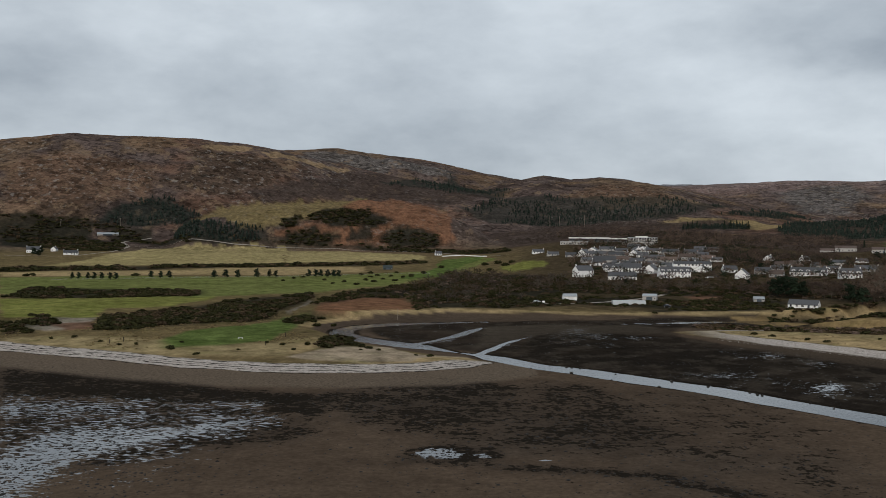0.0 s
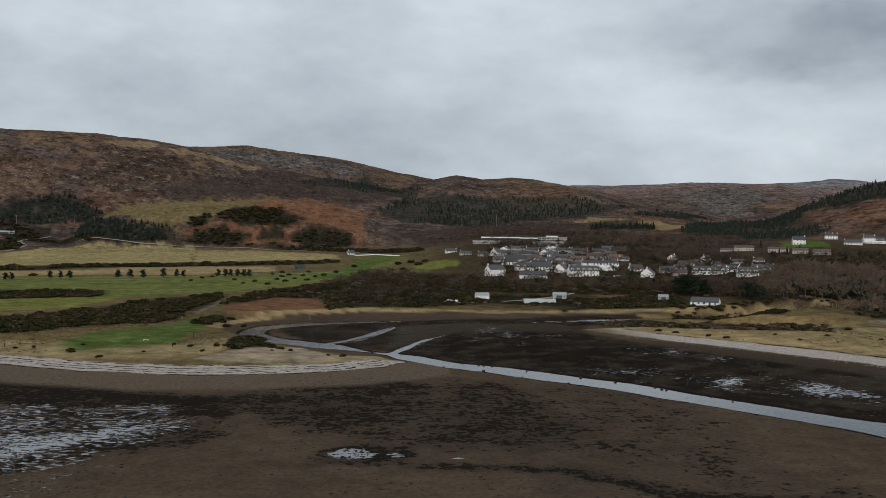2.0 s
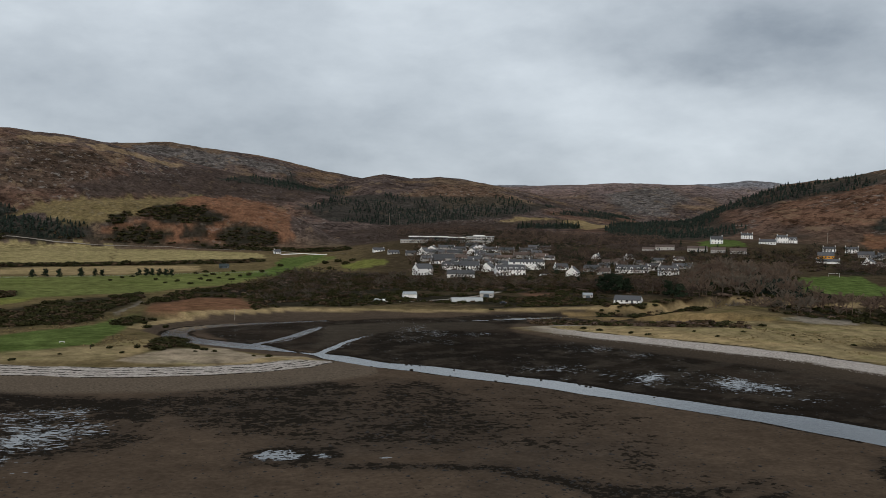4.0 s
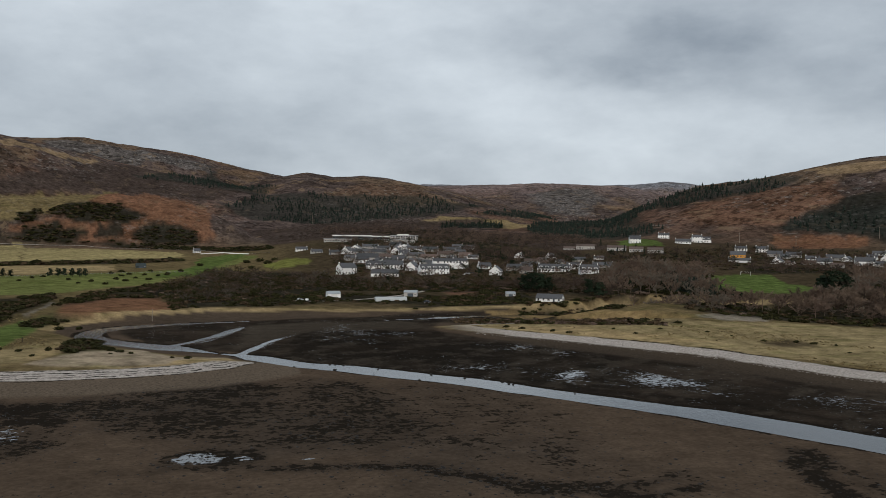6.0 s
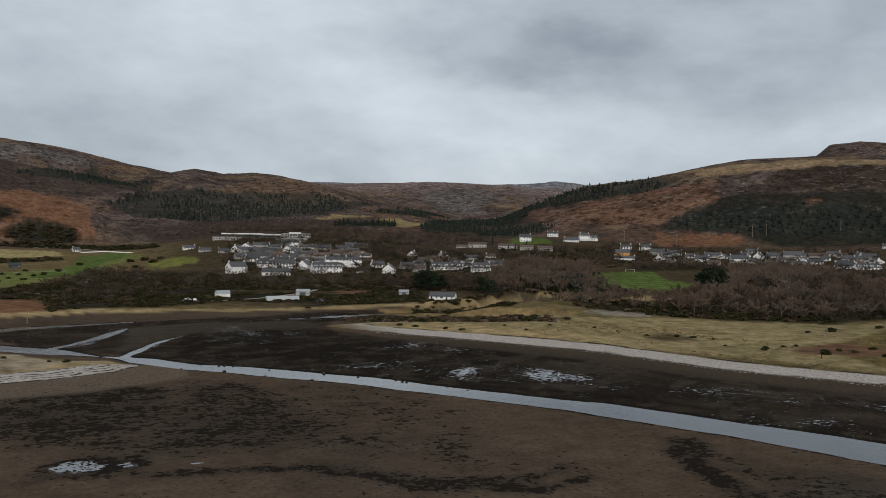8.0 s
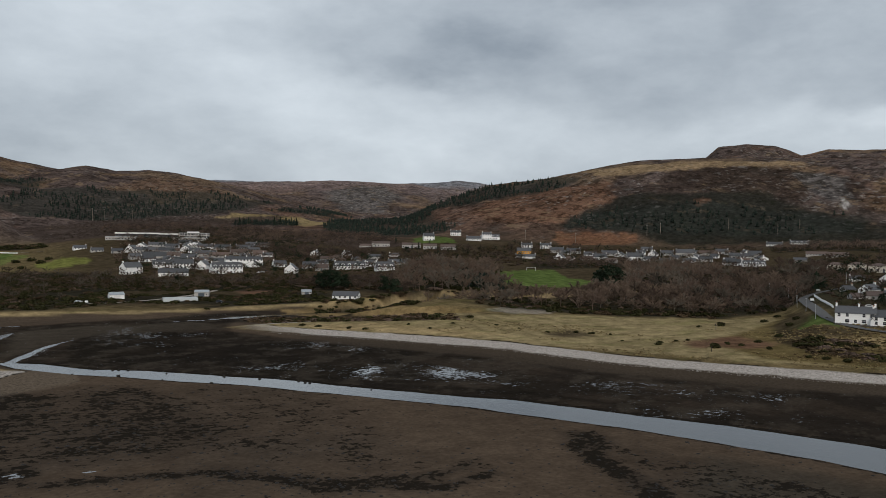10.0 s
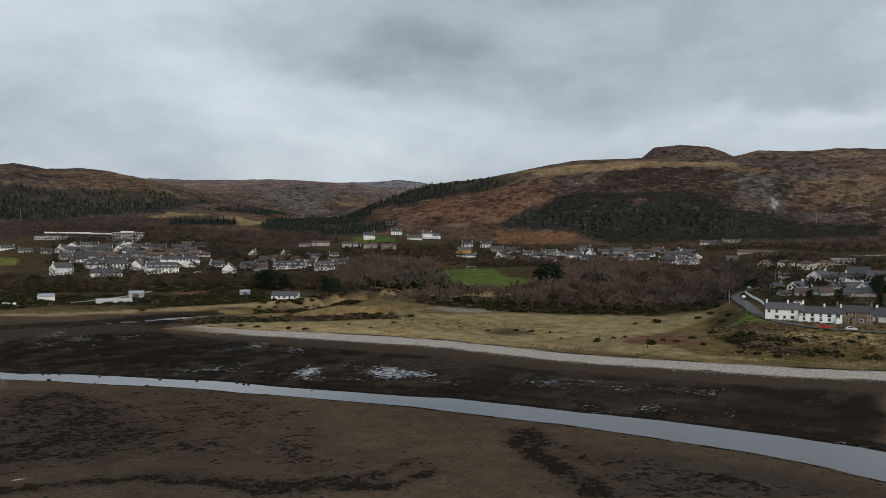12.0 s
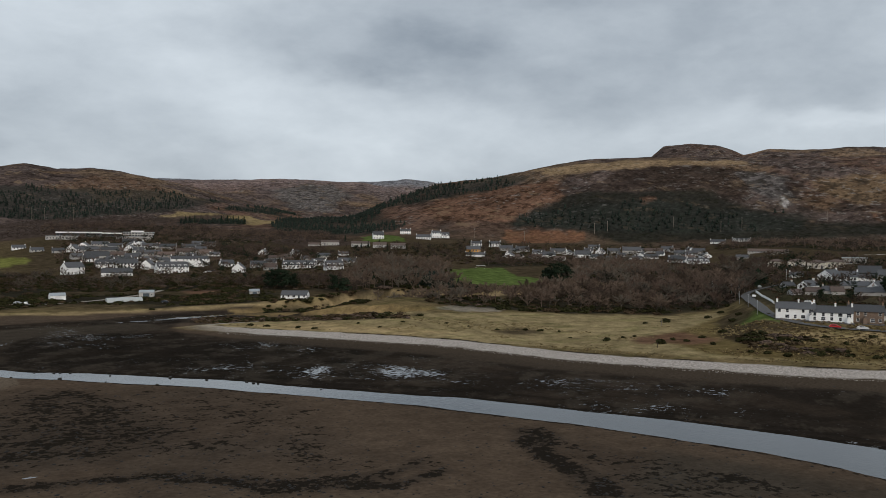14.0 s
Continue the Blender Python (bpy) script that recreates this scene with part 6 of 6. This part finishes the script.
plant("shrub", -258, 712, 3.5)
plant("shrub", -339, 688, 4.1)
plant("shrub", -338, 699, 3.6)
plant("shrub", -33, 321, 2.6)
plant("shrub", -30, 315, 2.2)
plant("shrub", -27, 311, 1.6)
plant("shrub", -36, 325, 2.8)
plant("shrub", -38, 327, 2.6)
plant("shrub", -23, 306, 1.2)
plant("shrub", -4, 293, 1.6)
plant("shrub", -50, 313, 1.9)
plant("shrub", -97, 300, 1.9)
plant("shrub", -84, 289, 1.2)
plant("shrub", -60, 402, 2.4)
plant("shrub", 274, 229, 1.7)
plant("shrub", 292, 234, 2.2)
plant("shrub", 322, 252, 2.7)
plant("shrub", 330, 255, 2.2)
plant("shrub", 260, 212, 1.8)
plant("shrub", 257, 229, 1.6)
plant("shrub", 283, 187, 1.6)
plant("shrub", 293, 187, 1.4)
plant("shrub", 296, 175, 1.8)
plant("shrub", 307, 177, 1.7)
plant("shrub", 287, 176, 1.8)
plant("shrub", 254, 184, 1.7)
plant("shrub", 253, 190, 1.5)
plant("shrub", 375, 297, 2.6)
plant("shrub", 359, 289, 2.2)
plant("shrub", 339, 280, 2.1)
plant("shrub", 232, 261, 0.9)
plant("shrub", 215, 309, 1.0)
plant("shrub", 210, 320, 1.0)
plant("shrub", 192, 328, 1.0)
plant("shrub", 175, 339, 1.0)
plant("shrub", 241, 278, 1.2)
plant("shrub", 255, 248, 1.2)
plant("shrub", 237, 246, 2.1)
plant("shrub", 245, 224, 3.1)
plant("shrub", 249, 248, 1.2)
plant("shrub", 232, 291, 1.7)
plant("shrub", 236, 285, 1.5)
plant("shrub", 220, 295, 1.2)
plant("shrub", 136, 370, 1.8)
plant("shrub", 141, 362, 1.6)
plant("shrub", 150, 348, 1.8)
plant("shrub", 154, 339, 1.5)
plant("shrub", 178, 324, 1.2)
plant("shrub", 309, 280, 3.3)
plant("shrub", 258, 223, 1.4)
plant("shrub", 295, 280, 1.4)
plant("shrub", 256, 178, 2.1)
plant("shrub", 265, 171, 2.1)
plant("shrub", 271, 164, 1.9)
plant("shrub", 275, 157, 1.9)
plant("shrub", 279, 155, 2.1)
plant("shrub", 270, 207, 2.7)
plant("shrub", 269, 197, 3.1)

# ---- roads, vehicles and small things ----
def ribbon(name, pts, half, mat, label, lift=0.06):
    """A road or track laid on the ground along a line."""
    bm, fine = bmesh.new(), []
    for (x0, y0), (x1, y1) in zip(pts, pts[1:]):
        n = max(2, int(math.hypot(x1 - x0, y1 - y0) / 4))
        fine += [(x0 + (x1 - x0) * i / n, y0 + (y1 - y0) * i / n) for i in range(n)]
    fine.append(pts[-1])
    for _ in range(6):
        fine = [fine[0]] + [tuple((fine[i - 1][k] + 2 * fine[i][k] + fine[i + 1][k]) / 4 for k in (0, 1)) for i in range(1, len(fine) - 1)] + [fine[-1]]
    xs, ys, rows = [], [], []
    for i in range(len(fine)):
        a, b = Vector(fine[max(i - 1, 0)]), Vector(fine[min(i + 1, len(fine) - 1)])
        d = (b - a).normalized()
        for k in (-1, -0.33, 0.33, 1):
            xs.append(fine[i][0] - d.y * half * k)
            ys.append(fine[i][1] + d.x * half * k)
    zs = land(np.array(xs), np.array(ys)).reshape(-1, 4)
    zs = zs.max(axis=1, keepdims=True) * 0.6 + zs * 0.4
    vs = [bm.verts.new((x, y, z + lift)) for x, y, z in zip(xs, ys, zs.ravel())]
    for i in range(len(fine) - 1):
        for k in range(3):
            bm.faces.new((vs[4 * i + k], vs[4 * i + 4 + k], vs[4 * i + 5 + k], vs[4 * i + 1 + k]))
    bmesh.ops.recalc_face_normals(bm, faces=bm.faces)
    if sum(f.normal.z for f in bm.faces) < 0:
        bmesh.ops.reverse_faces(bm, faces=bm.faces)
    return tagged(new(name, mesh_of(name, bm, mat)), label, "road", kind="structure")


ribbon("road", [(412, 289), (405, 296), (393, 301), (366, 276), (339, 251), (321, 233), (309.5, 216.5), (308.5, 203), (314, 190.5), (324, 178.5), (346, 152), (380, 110)], 2.4, M_ASPHALT, "grey asphalt street along the terrace brow", 0.25)
ribbon("track", [(53, 519), (70, 520), (86, 528), (104, 535), (129, 550), (150, 575)], 2.2, M_TRACK, "pale gravel track to the garage")
ribbon("farm_road", [(-520, 1000), (-446, 1010), (-431, 1108), (-442, 1190), (-386, 1197), (-288, 1188), (-147, 1201), (-18, 1144), (79, 1015)], 2.0, M_TRACK, "pale road at the foot of the hills", 0.1)
ribbon("farm_track", [(-442, 1190), (-478, 1262), (-447, 1300)], 2.6, M_TRACK, "pale track up to the barn", 0.25)


def car(x, y, rz, mat, label):
    ob = thing("car", pose(x, y, land_at(x, y) + 0.28, 0, 0, rz), label, "car")
    bm = bmesh.new()
    side = [(-2.1, 0.3), (2.1, 0.3), (2.12, 0.75), (1.2, 0.92), (0.55, 1.42), (-1.3, 1.45), (-1.95, 0.98), (-2.12, 0.85)]
    rows = [[bm.verts.new((px, py * (0.86 if pz > 1.2 else 1.0), pz)) for px, pz in side] for py in (-0.86, 0.86)]
    for i in range(len(side)):
        j = (i + 1) % len(side)
        bm.faces.new((rows[0][i], rows[0][j], rows[1][j], rows[1][i]))
    bm.faces.new(rows[0][::-1])
    bm.faces.new(rows[1])
    bmesh.ops.recalc_face_normals(bm, faces=bm.faces)
    bmesh.ops.bevel(bm, geom=bm.edges[:], offset=0.06, segments=1, affect="EDGES")
    body = part("body", bm, mat, ob)
    for s in (-1, 1):
        part("side_window", boxed((-1.25, 0.5, s * 0.835 - 0.02, s * 0.835 + 0.02, 0.98, 1.32)), M_GLASS, body)
        for wx in (-1.3, 1.3):
            wheel = part("wheel", tube(bmesh.new(), (wx, s * 0.72, 0.05), (wx, s * 0.9, 0.05), 0.33, 0.33, 12), M_RUBBER, ob)
            part("rim", tube(bmesh.new(), (wx, s * 0.88, 0.05), (wx, s * 0.915, 0.05), 0.2, 0.19, 10), M_STEEL, wheel)
    ws = part("windscreen", boxed((-0.03, 0.03, -0.68, 0.68, -0.26, 0.26)), M_GLASS, body)
    ws.matrix_basis = pose(0.89, 0, 1.17, 0, -52, 0)
    for s in (-0.6, 0.6):
        part("headlight", boxed((2.06, 2.14, s - 0.16, s + 0.16, 0.6, 0.74)), M_FRAME, body)
    return ob


car(311.8, 195.5, -57, M_RED, "bright red hatchback parked on the terrace street")
car(317.5, 187.5, -50, M_SILVER, "silver-white estate car parked on the street")
car(406, 300, 30, M_SILVER, "pale car parked beside the village road")
car(203, 480, 20, M_SILVER, "pale car beside the white bungalow")


def polytunnel(x0, y0, x1, y1, rad=2.6):
    z = min(land_at(x0, y0), land_at(x1, y1))
    length, rz = math.hypot(x1 - x0, y1 - y0), math.degrees(math.atan2(y1 - y0, x1 - x0))
    ob = thing("polytunnel", pose((x0 + x1) / 2, (y0 + y1) / 2 + 2.5, z, 0, 0, rz), "long polytunnel of milky white film on hoops", "polytunnel")

    def arc(bm, xa, xb, r, n=14):
        rows = []
        for i in range(n + 1):
            a = math.pi * i / n
            rows.append([bm.verts.new((xx, -math.cos(a) * r, math.sin(a) * r * 1.05)) for xx in (xa, xb)])
        for (a, b), (c, d) in zip(rows, rows[1:]):
            bm.faces.new((a, b, d, c))
        return rows
    bm = bmesh.new()
    rows = arc(bm, -length / 2, length / 2, rad)
    bm.faces.new([r[0] for r in rows])
    bm.faces.new([r[1] for r in rows][::-1])
    box(bm, -length / 2, length / 2, -rad, rad, -0.6, 0.0)
    bmesh.ops.recalc_face_normals(bm, faces=bm.faces)
    part("cover", bm, M_FILM, ob)
    for i in range(9):
        bm = bmesh.new()
        xc = -length / 2 + i * length / 8
        arc(bm, xc - 0.06, xc + 0.06, rad + 0.05)
        part("hoop", bm, M_STEEL, ob)
    part("door", boxed((length / 2, length / 2 + 0.05, -0.8, 0.8, 0, 2.0)), M_FRAME, ob)


polytunnel(104, 516, 124, 516)


def pole(x, y, tall, arm=True):
    ob = thing("power_pole", pose(x, y, land_at(x, y) - 0.5, 0, 0, 30), "slim wooden power pole with a crossarm", "pole", "power line on the hillside")
    part("shaft", shared("shaft|%d" % tall, lambda: tube(bmesh.new(), (0, 0, 0), (0, 0, tall + 0.5), 0.28, 0.2, 6), M_POST), None, ob)
    if arm:
        part("crossarm", shared("crossarm|%d" % tall, lambda: boxed((-1.4, 1.4, -0.12, 0.12, tall - 0.5, tall - 0.2)), M_POST), None, ob)
        for dx in (-1.2, 0, 1.2):
            part("insulator", shared("insulator|%d" % tall, lambda: tube(bmesh.new(), (0, 0, tall - 0.2), (0, 0, tall + 0.25), 0.12, 0.08, 6), M_STEEL), None, ob).matrix_basis = pose(dx, 0, 0)


for px, py, ph in ((190, 1519, 22), (209, 1523, 20), (250, 1500, 22), (788, 841, 14), (805, 834, 14), (871, 778, 14), (898, 723, 14), (923, 710, 14), (-580, 1286, 13), (-503, 1321, 13), (-429, 1351, 13), (700, 880, 13), (655, 930, 13), (1000, 640, 14)):
    pole(px, py, ph)


def goal(x, y, rz):
    ob = thing("football_goal", pose(x, y, land_at(x, y), 0, 0, rz), "white football goal on the mown pitch", "goal", "goals of the pitch")
    for s in (-3.66, 3.66):
        part("post", tube(bmesh.new(), (s, 0, -0.3), (s, 0, 2.44), 0.08, 0.08, 8), M_FRAME, ob)
        part("stay", tube(bmesh.new(), (s, 0, 2.3), (s, 1.6, 0), 0.08, 0.08, 6), M_FRAME, ob)
    part("crossbar", tube(bmesh.new(), (-3.8, 0, 2.44), (3.8, 0, 2.44), 0.08, 0.08, 8), M_FRAME, ob)


goal(404, 565, -35)


def marker(x, y, tall, label, mat=M_POST, name="marker_post"):
    ob = thing(name, pose(x, y, land_at(x, y) - 0.3), label, "post")
    part("shaft", tube(bmesh.new(), (0, 0, 0), (0, 0, tall + 0.3), 0.16, 0.12, 7), mat, ob)
    part("cap", tube(bmesh.new(), (0, 0, tall + 0.3), (0, 0, tall + 0.4), 0.2, 0.12, 7), mat, ob)


marker(235, 217, 1.9, "dark weathered post on the edge of the bar", M_BARK)
marker(294, 269, 3.2, "pale bent post standing in rough grass")
marker(-23, 437, 6, "leaning mast on the far river bank")


def street_lamp(x, y, rz):
    ob = thing("street_lamp", pose(x, y, land_at(x, y) - 0.3, 0, 0, rz), "slim grey street lamp beside the village road", "lamp", "street lamps")
    part("shaft", shared("lamp_shaft", lambda: tube(bmesh.new(), (0, 0, 0), (0, 0, 6.3), 0.11, 0.07, 6), M_STEEL), None, ob)
    part("arm", shared("lamp_arm", lambda: tube(bmesh.new(), (0, 0, 6.2), (1.0, 0, 6.4), 0.06, 0.05, 6), M_STEEL), None, ob)
    part("head", shared("lamp_head", lambda: boxed((0.8, 1.4, -0.14, 0.14, 6.3, 6.48)), M_FRAME), None, ob)


for px, py in ((396, 306), (372, 287), (346, 262), (322, 239), (330, 172), (420, 330), (440, 360), (430, 300)):
    street_lamp(px, py, 40)


def garden_wall(pts, label):
    bm = bmesh.new()
    for (x0, y0), (x1, y1) in zip(pts, pts[1:]):
        n = max(1, int(math.hypot(x1 - x0, y1 - y0) / 3))
        for i in range(n):
            a, b = Vector((x0, y0, 0)).lerp(Vector((x1, y1, 0)), i / n), Vector((x0, y0, 0)).lerp(Vector((x1, y1, 0)), (i + 1) / n)
            z = land_at(*((a + b) / 2).xy)
            d = (b - a).normalized()
            s = Vector((-d.y, d.x, 0)) * 0.16
            v = [bm.verts.new(p + Vector((0, 0, zz))) for zz in (z - 0.5, z + 1.0) for p in (a - s, b - s, b + s, a + s)]
            for f in ((3, 2, 1, 0), (4, 5, 6, 7), (0, 1, 5, 4), (1, 2, 6, 5), (2, 3, 7, 6), (3, 0, 4, 7)):
                bm.faces.new([v[k] for k in f])
    tagged(new("garden_wall", mesh_of("garden_wall", bm, M_WHITE)), label, "wall")


garden_wall([(345, 247), (368, 270), (392, 292)], "low white garden wall along the village road")


# boulders in and along the river
def boulder_mesh(seed):
    bm = bmesh.new()
    bmesh.ops.create_icosphere(bm, subdivisions=2, radius=0.5)
    for v in bm.verts:
        v.co *= 1 + 0.35 * noise.noise(v.co * 2.2 + Vector((seed, seed * 2, 0)))
        v.co.z = v.co.z * 0.6
    return bm


ROCKS = [mesh_of("boulder", boulder_mesh(s), M_WRACK) for s in range(4)]
lay_out = random.Random(11)
for i in range(16):
    k = lay_out.randrange(12, 17)
    (x0, y0, w0), (x1, y1, w1) = RIVER[k], RIVER[k + 1]
    u, side = lay_out.random(), lay_out.choice((-1, 1, 1))
    d = Vector((x1 - x0, y1 - y0)).normalized()
    off = (w0 + (w1 - w0) * u) * lay_out.uniform(0.6, 1.15) * side
    px, py = x0 + (x1 - x0) * u - d.y * off, y0 + (y1 - y0) * u + d.x * off
    s = lay_out.uniform(0.4, 1.0)
    ob = new("boulder", ROCKS[i % 4])
    ob.matrix_world = pose(px, py, max(land_at(px, py), -0.5) + 0.12 * s, 0, 0, lay_out.uniform(0, 360)) @ Matrix.Diagonal((s * 1.3, s, s, 1))
    tagged(ob, "dark weed-covered boulder at the river's edge", "boulder", "boulders in the river")


def lump(seed, rings=2, n=7):
    """A low rounded lump one metre across."""
    rng = random.Random(seed)
    v, f = [(0, 0, 0.5)], []
    for k in range(rings):
        for i in range(n):
            a, r = 2 * math.pi * (i + 0.5 * k) / n, 0.5 * (k + 1) / rings * rng.uniform(0.75, 1.2)
            v.append((math.cos(a) * r, math.sin(a) * r, 0.4 if k < rings - 1 else -0.15))
    for i in range(n):
        j = (i + 1) % n
        f.append((0, 1 + i, 1 + j))
        f += [(1 + i, 1 + n + i, 1 + j), (1 + j, 1 + n + i, 1 + n + j)]
    return arr(v, f)


LUMPS = [lump(s) for s in range(6)]


def strew(name, label, cat, mat, spots):
    v, f = spread(LUMPS, spots, random.Random(len(spots)))
    tagged(new(name, flat_mesh(name, v, f, [mat])), label, cat, kind="stuff")


def wrack():
    """Clumps of dark weed over the flats, thick in the weedy stretches and thin on clean sand."""
    rs = np.random.RandomState(3)
    a, q = np.radians(rs.uniform(-31, 62, 60000)), rs.uniform(42 / 360, 42 / 128, 60000)
    r = 42 / q
    x, y = np.sin(a) * r, np.cos(a) * r
    weed = np.zeros(x.size)
    for much, soft, corners in WEEDY:
        weed = np.maximum(weed, much * step(-8, 8, edge_distance(x, y, corners)))
    for much, soft, corners in WET:
        weed = np.maximum(weed, 0.8 * step(-6, 6, edge_distance(x, y, corners)))
    weed = np.maximum(weed, 0.5 * step(10, 2, width_distance(x, y, RIVER)))
    patchy = step(0.0, 0.35, fbm(x, y, 24, 4, 19))
    shore = np.maximum(edge_distance(x, y, LAND_WEST), edge_distance(x, y, LAND_EAST))
    keep = (rs.rand(x.size) < 0.06 + 0.5 * weed * (0.25 + 0.75 * patchy)) & (shore < -10) & (width_distance(x, y, RIVER) > 0.3)
    keep &= rs.rand(x.size) < 0.8
    x, y = x[keep], y[keep]
    z = land(x, y)
    w = rs.uniform(0.2, 0.65, x.size) * (1 + 0.8 * (rs.rand(x.size) < 0.12))
    return [(px, py, pz, 0.3 * k, k) for px, py, pz, k in zip(x, y, z, w)]


strew("seaweed_clumps", "dark brown seaweed clumps strewn over the flats", "seaweed", M_WRACK, wrack())


def shingle():
    rs = np.random.RandomState(4)
    a, r = np.radians(rs.uniform(18, 63, 60000)), rs.uniform(230, 400, 60000)
    x, y = np.sin(a) * r, np.cos(a) * r
    e = edge_distance(x, y, LAND_EAST)
    keep = (e > -2) & (e < 13) & (y < 380) & (rs.rand(x.size) < 0.75)
    x, y = x[keep], y[keep]
    z = land(x, y)
    return [(px, py, pz, 0.6 * k, k) for px, py, pz, k in zip(x, y, z, rs.uniform(0.15, 0.5, x.size))]


M_TUSSOCK = material("dry_tussock", (0.200, 0.155, 0.078), 0.95, 0.15, 0.3, spread=0.45, spec=0.03, per="island")
M_RUSH = material("brown_rush", (0.105, 0.075, 0.040), 0.95, 0.15, 0.3, spread=0.45, spec=0.03, per="island")
TUSSOCKS = [tuft_shape(s + 300, 14, 2, 0.7, 0.26) for s in range(6)]


def tussocks():
    """Tufts of dead grass and rush over the bar, the bluff and the rough shore."""
    rs = np.random.RandomState(8)
    a, r = np.radians(rs.uniform(-28, 64, 90000)), rs.uniform(235, 470, 90000)
    x, y = np.sin(a) * r, np.cos(a) * r
    east, west = edge_distance(x, y, LAND_EAST), edge_distance(x, y, LAND_WEST)
    mown = np.zeros(x.size)
    for kind, soft, corners in PATCHES:
        if kind in ("green", "lime", "fairway", "sand", "path"):
            mown = np.maximum(mown, step(-3, 3, edge_distance(x, y, corners)))
    steep = step(50, 53, np.degrees(a)) * step(300, 325, r)
    keep = (((east > 16) & (r < 400)) | ((west > 17) & (r < 440))) & (mown < 0.5) & (fbm(x, y, 30, 4, 23) + 0.35 * steep > 0.05)
    keep &= rs.rand(x.size) < 0.45
    x, y, steep = x[keep], y[keep], steep[keep]
    z, w = land(x, y), rs.uniform(0.5, 1.5, x.size) * (1 + 0.6 * steep)
    brown = rs.rand(x.size) < 0.18 + 0.35 * steep
    rows = [(px, py, pz - 0.05, 0.7 * k, k) for px, py, pz, k in zip(x, y, z, w)]
    for name, label, mat, chosen in (("grass_tussocks", "bleached tussocks of dead grass", M_TUSSOCK, ~brown), ("rushes", "brown rush and dead bracken tufts", M_RUSH, brown)):
        v, f = spread(TUSSOCKS, [q for q, c in zip(rows, chosen) if c], random.Random(2))
        tagged(new(name, flat_mesh(name, v, f, [mat])), label, "grass", kind="stuff")


tussocks()
strew("shingle", "pale grey cobbles along the bar", "shingle", M_COBBLE, shingle())

# ---- golf course and roadside details ----
def bench(x, y, rz):
    ob = thing("bench", pose(x, y, land_at(x, y), 0, 0, rz), "low white bench beside the mown green", "bench")
    part("seat", boxed((-0.9, 0.9, -0.25, 0.25, 0.42, 0.5)), M_FRAME, ob)
    for s in (-0.75, 0.75):
        part("leg", boxed((s - 0.06, s + 0.06, -0.22, 0.22, -0.2, 0.42)), M_FRAME, ob)


bench(-78, 327, 5)
for px, py, ph in ((-123, 313, 1.4), (-119, 316, 1.6), (-65, 311, 1.2), (-62, 335, 1.8)):
    marker(px, py, ph, "short dark post on the rough shore grass", M_BARK)
garden_wall([(-1, 1072), (26, 1084), (54, 1041)], "pale boundary wall behind the bright green field")
for i, (px, py, rz) in enumerate(((58, 519, 20), (62, 519, 80), (132, 497, -30), (212, 669, 10), (208, 666, 60), (217, 672, -20), (357, 237, -50), (373, 279, 40))):
    car(px, py, rz, (M_SILVER, M_FRAME, M_GLASS)[i % 3], ("silver car parked on rough ground", "white van-like car parked by the houses", "dark car parked on the verge")[i % 3])


def fence(x0, y0, x1, y1, n):
    """Posts and two rails along the edge of the fairway."""
    ob = thing("fence", pose(0, 0, 0), "weathered post and wire fence along the fairway", "fence")
    d = Vector((x1 - x0, y1 - y0)).normalized()
    xs, ys = np.linspace(x0, x1, n), np.linspace(y0, y1, n)
    zs = land(xs, ys)
    turn = math.degrees(math.atan2(d.y, d.x))
    for x, y, z in zip(xs, ys, zs):
        part("post", shared("fence_post", lambda: boxed((-0.09, 0.09, -0.09, 0.09, -0.3, 1.25)), M_POST), None, ob).matrix_basis = pose(x, y, z, 0, 0, turn)
    for h in (0.55, 1.05):
        bm = bmesh.new()
        for i in range(n - 1):
            tube(bm, (xs[i], ys[i], zs[i] + h), (xs[i + 1], ys[i + 1], zs[i + 1] + h), 0.03, 0.03, 4, False)
        part("wire", bm, M_STEEL, ob)


fence(-293, 634, -12, 772, 90)
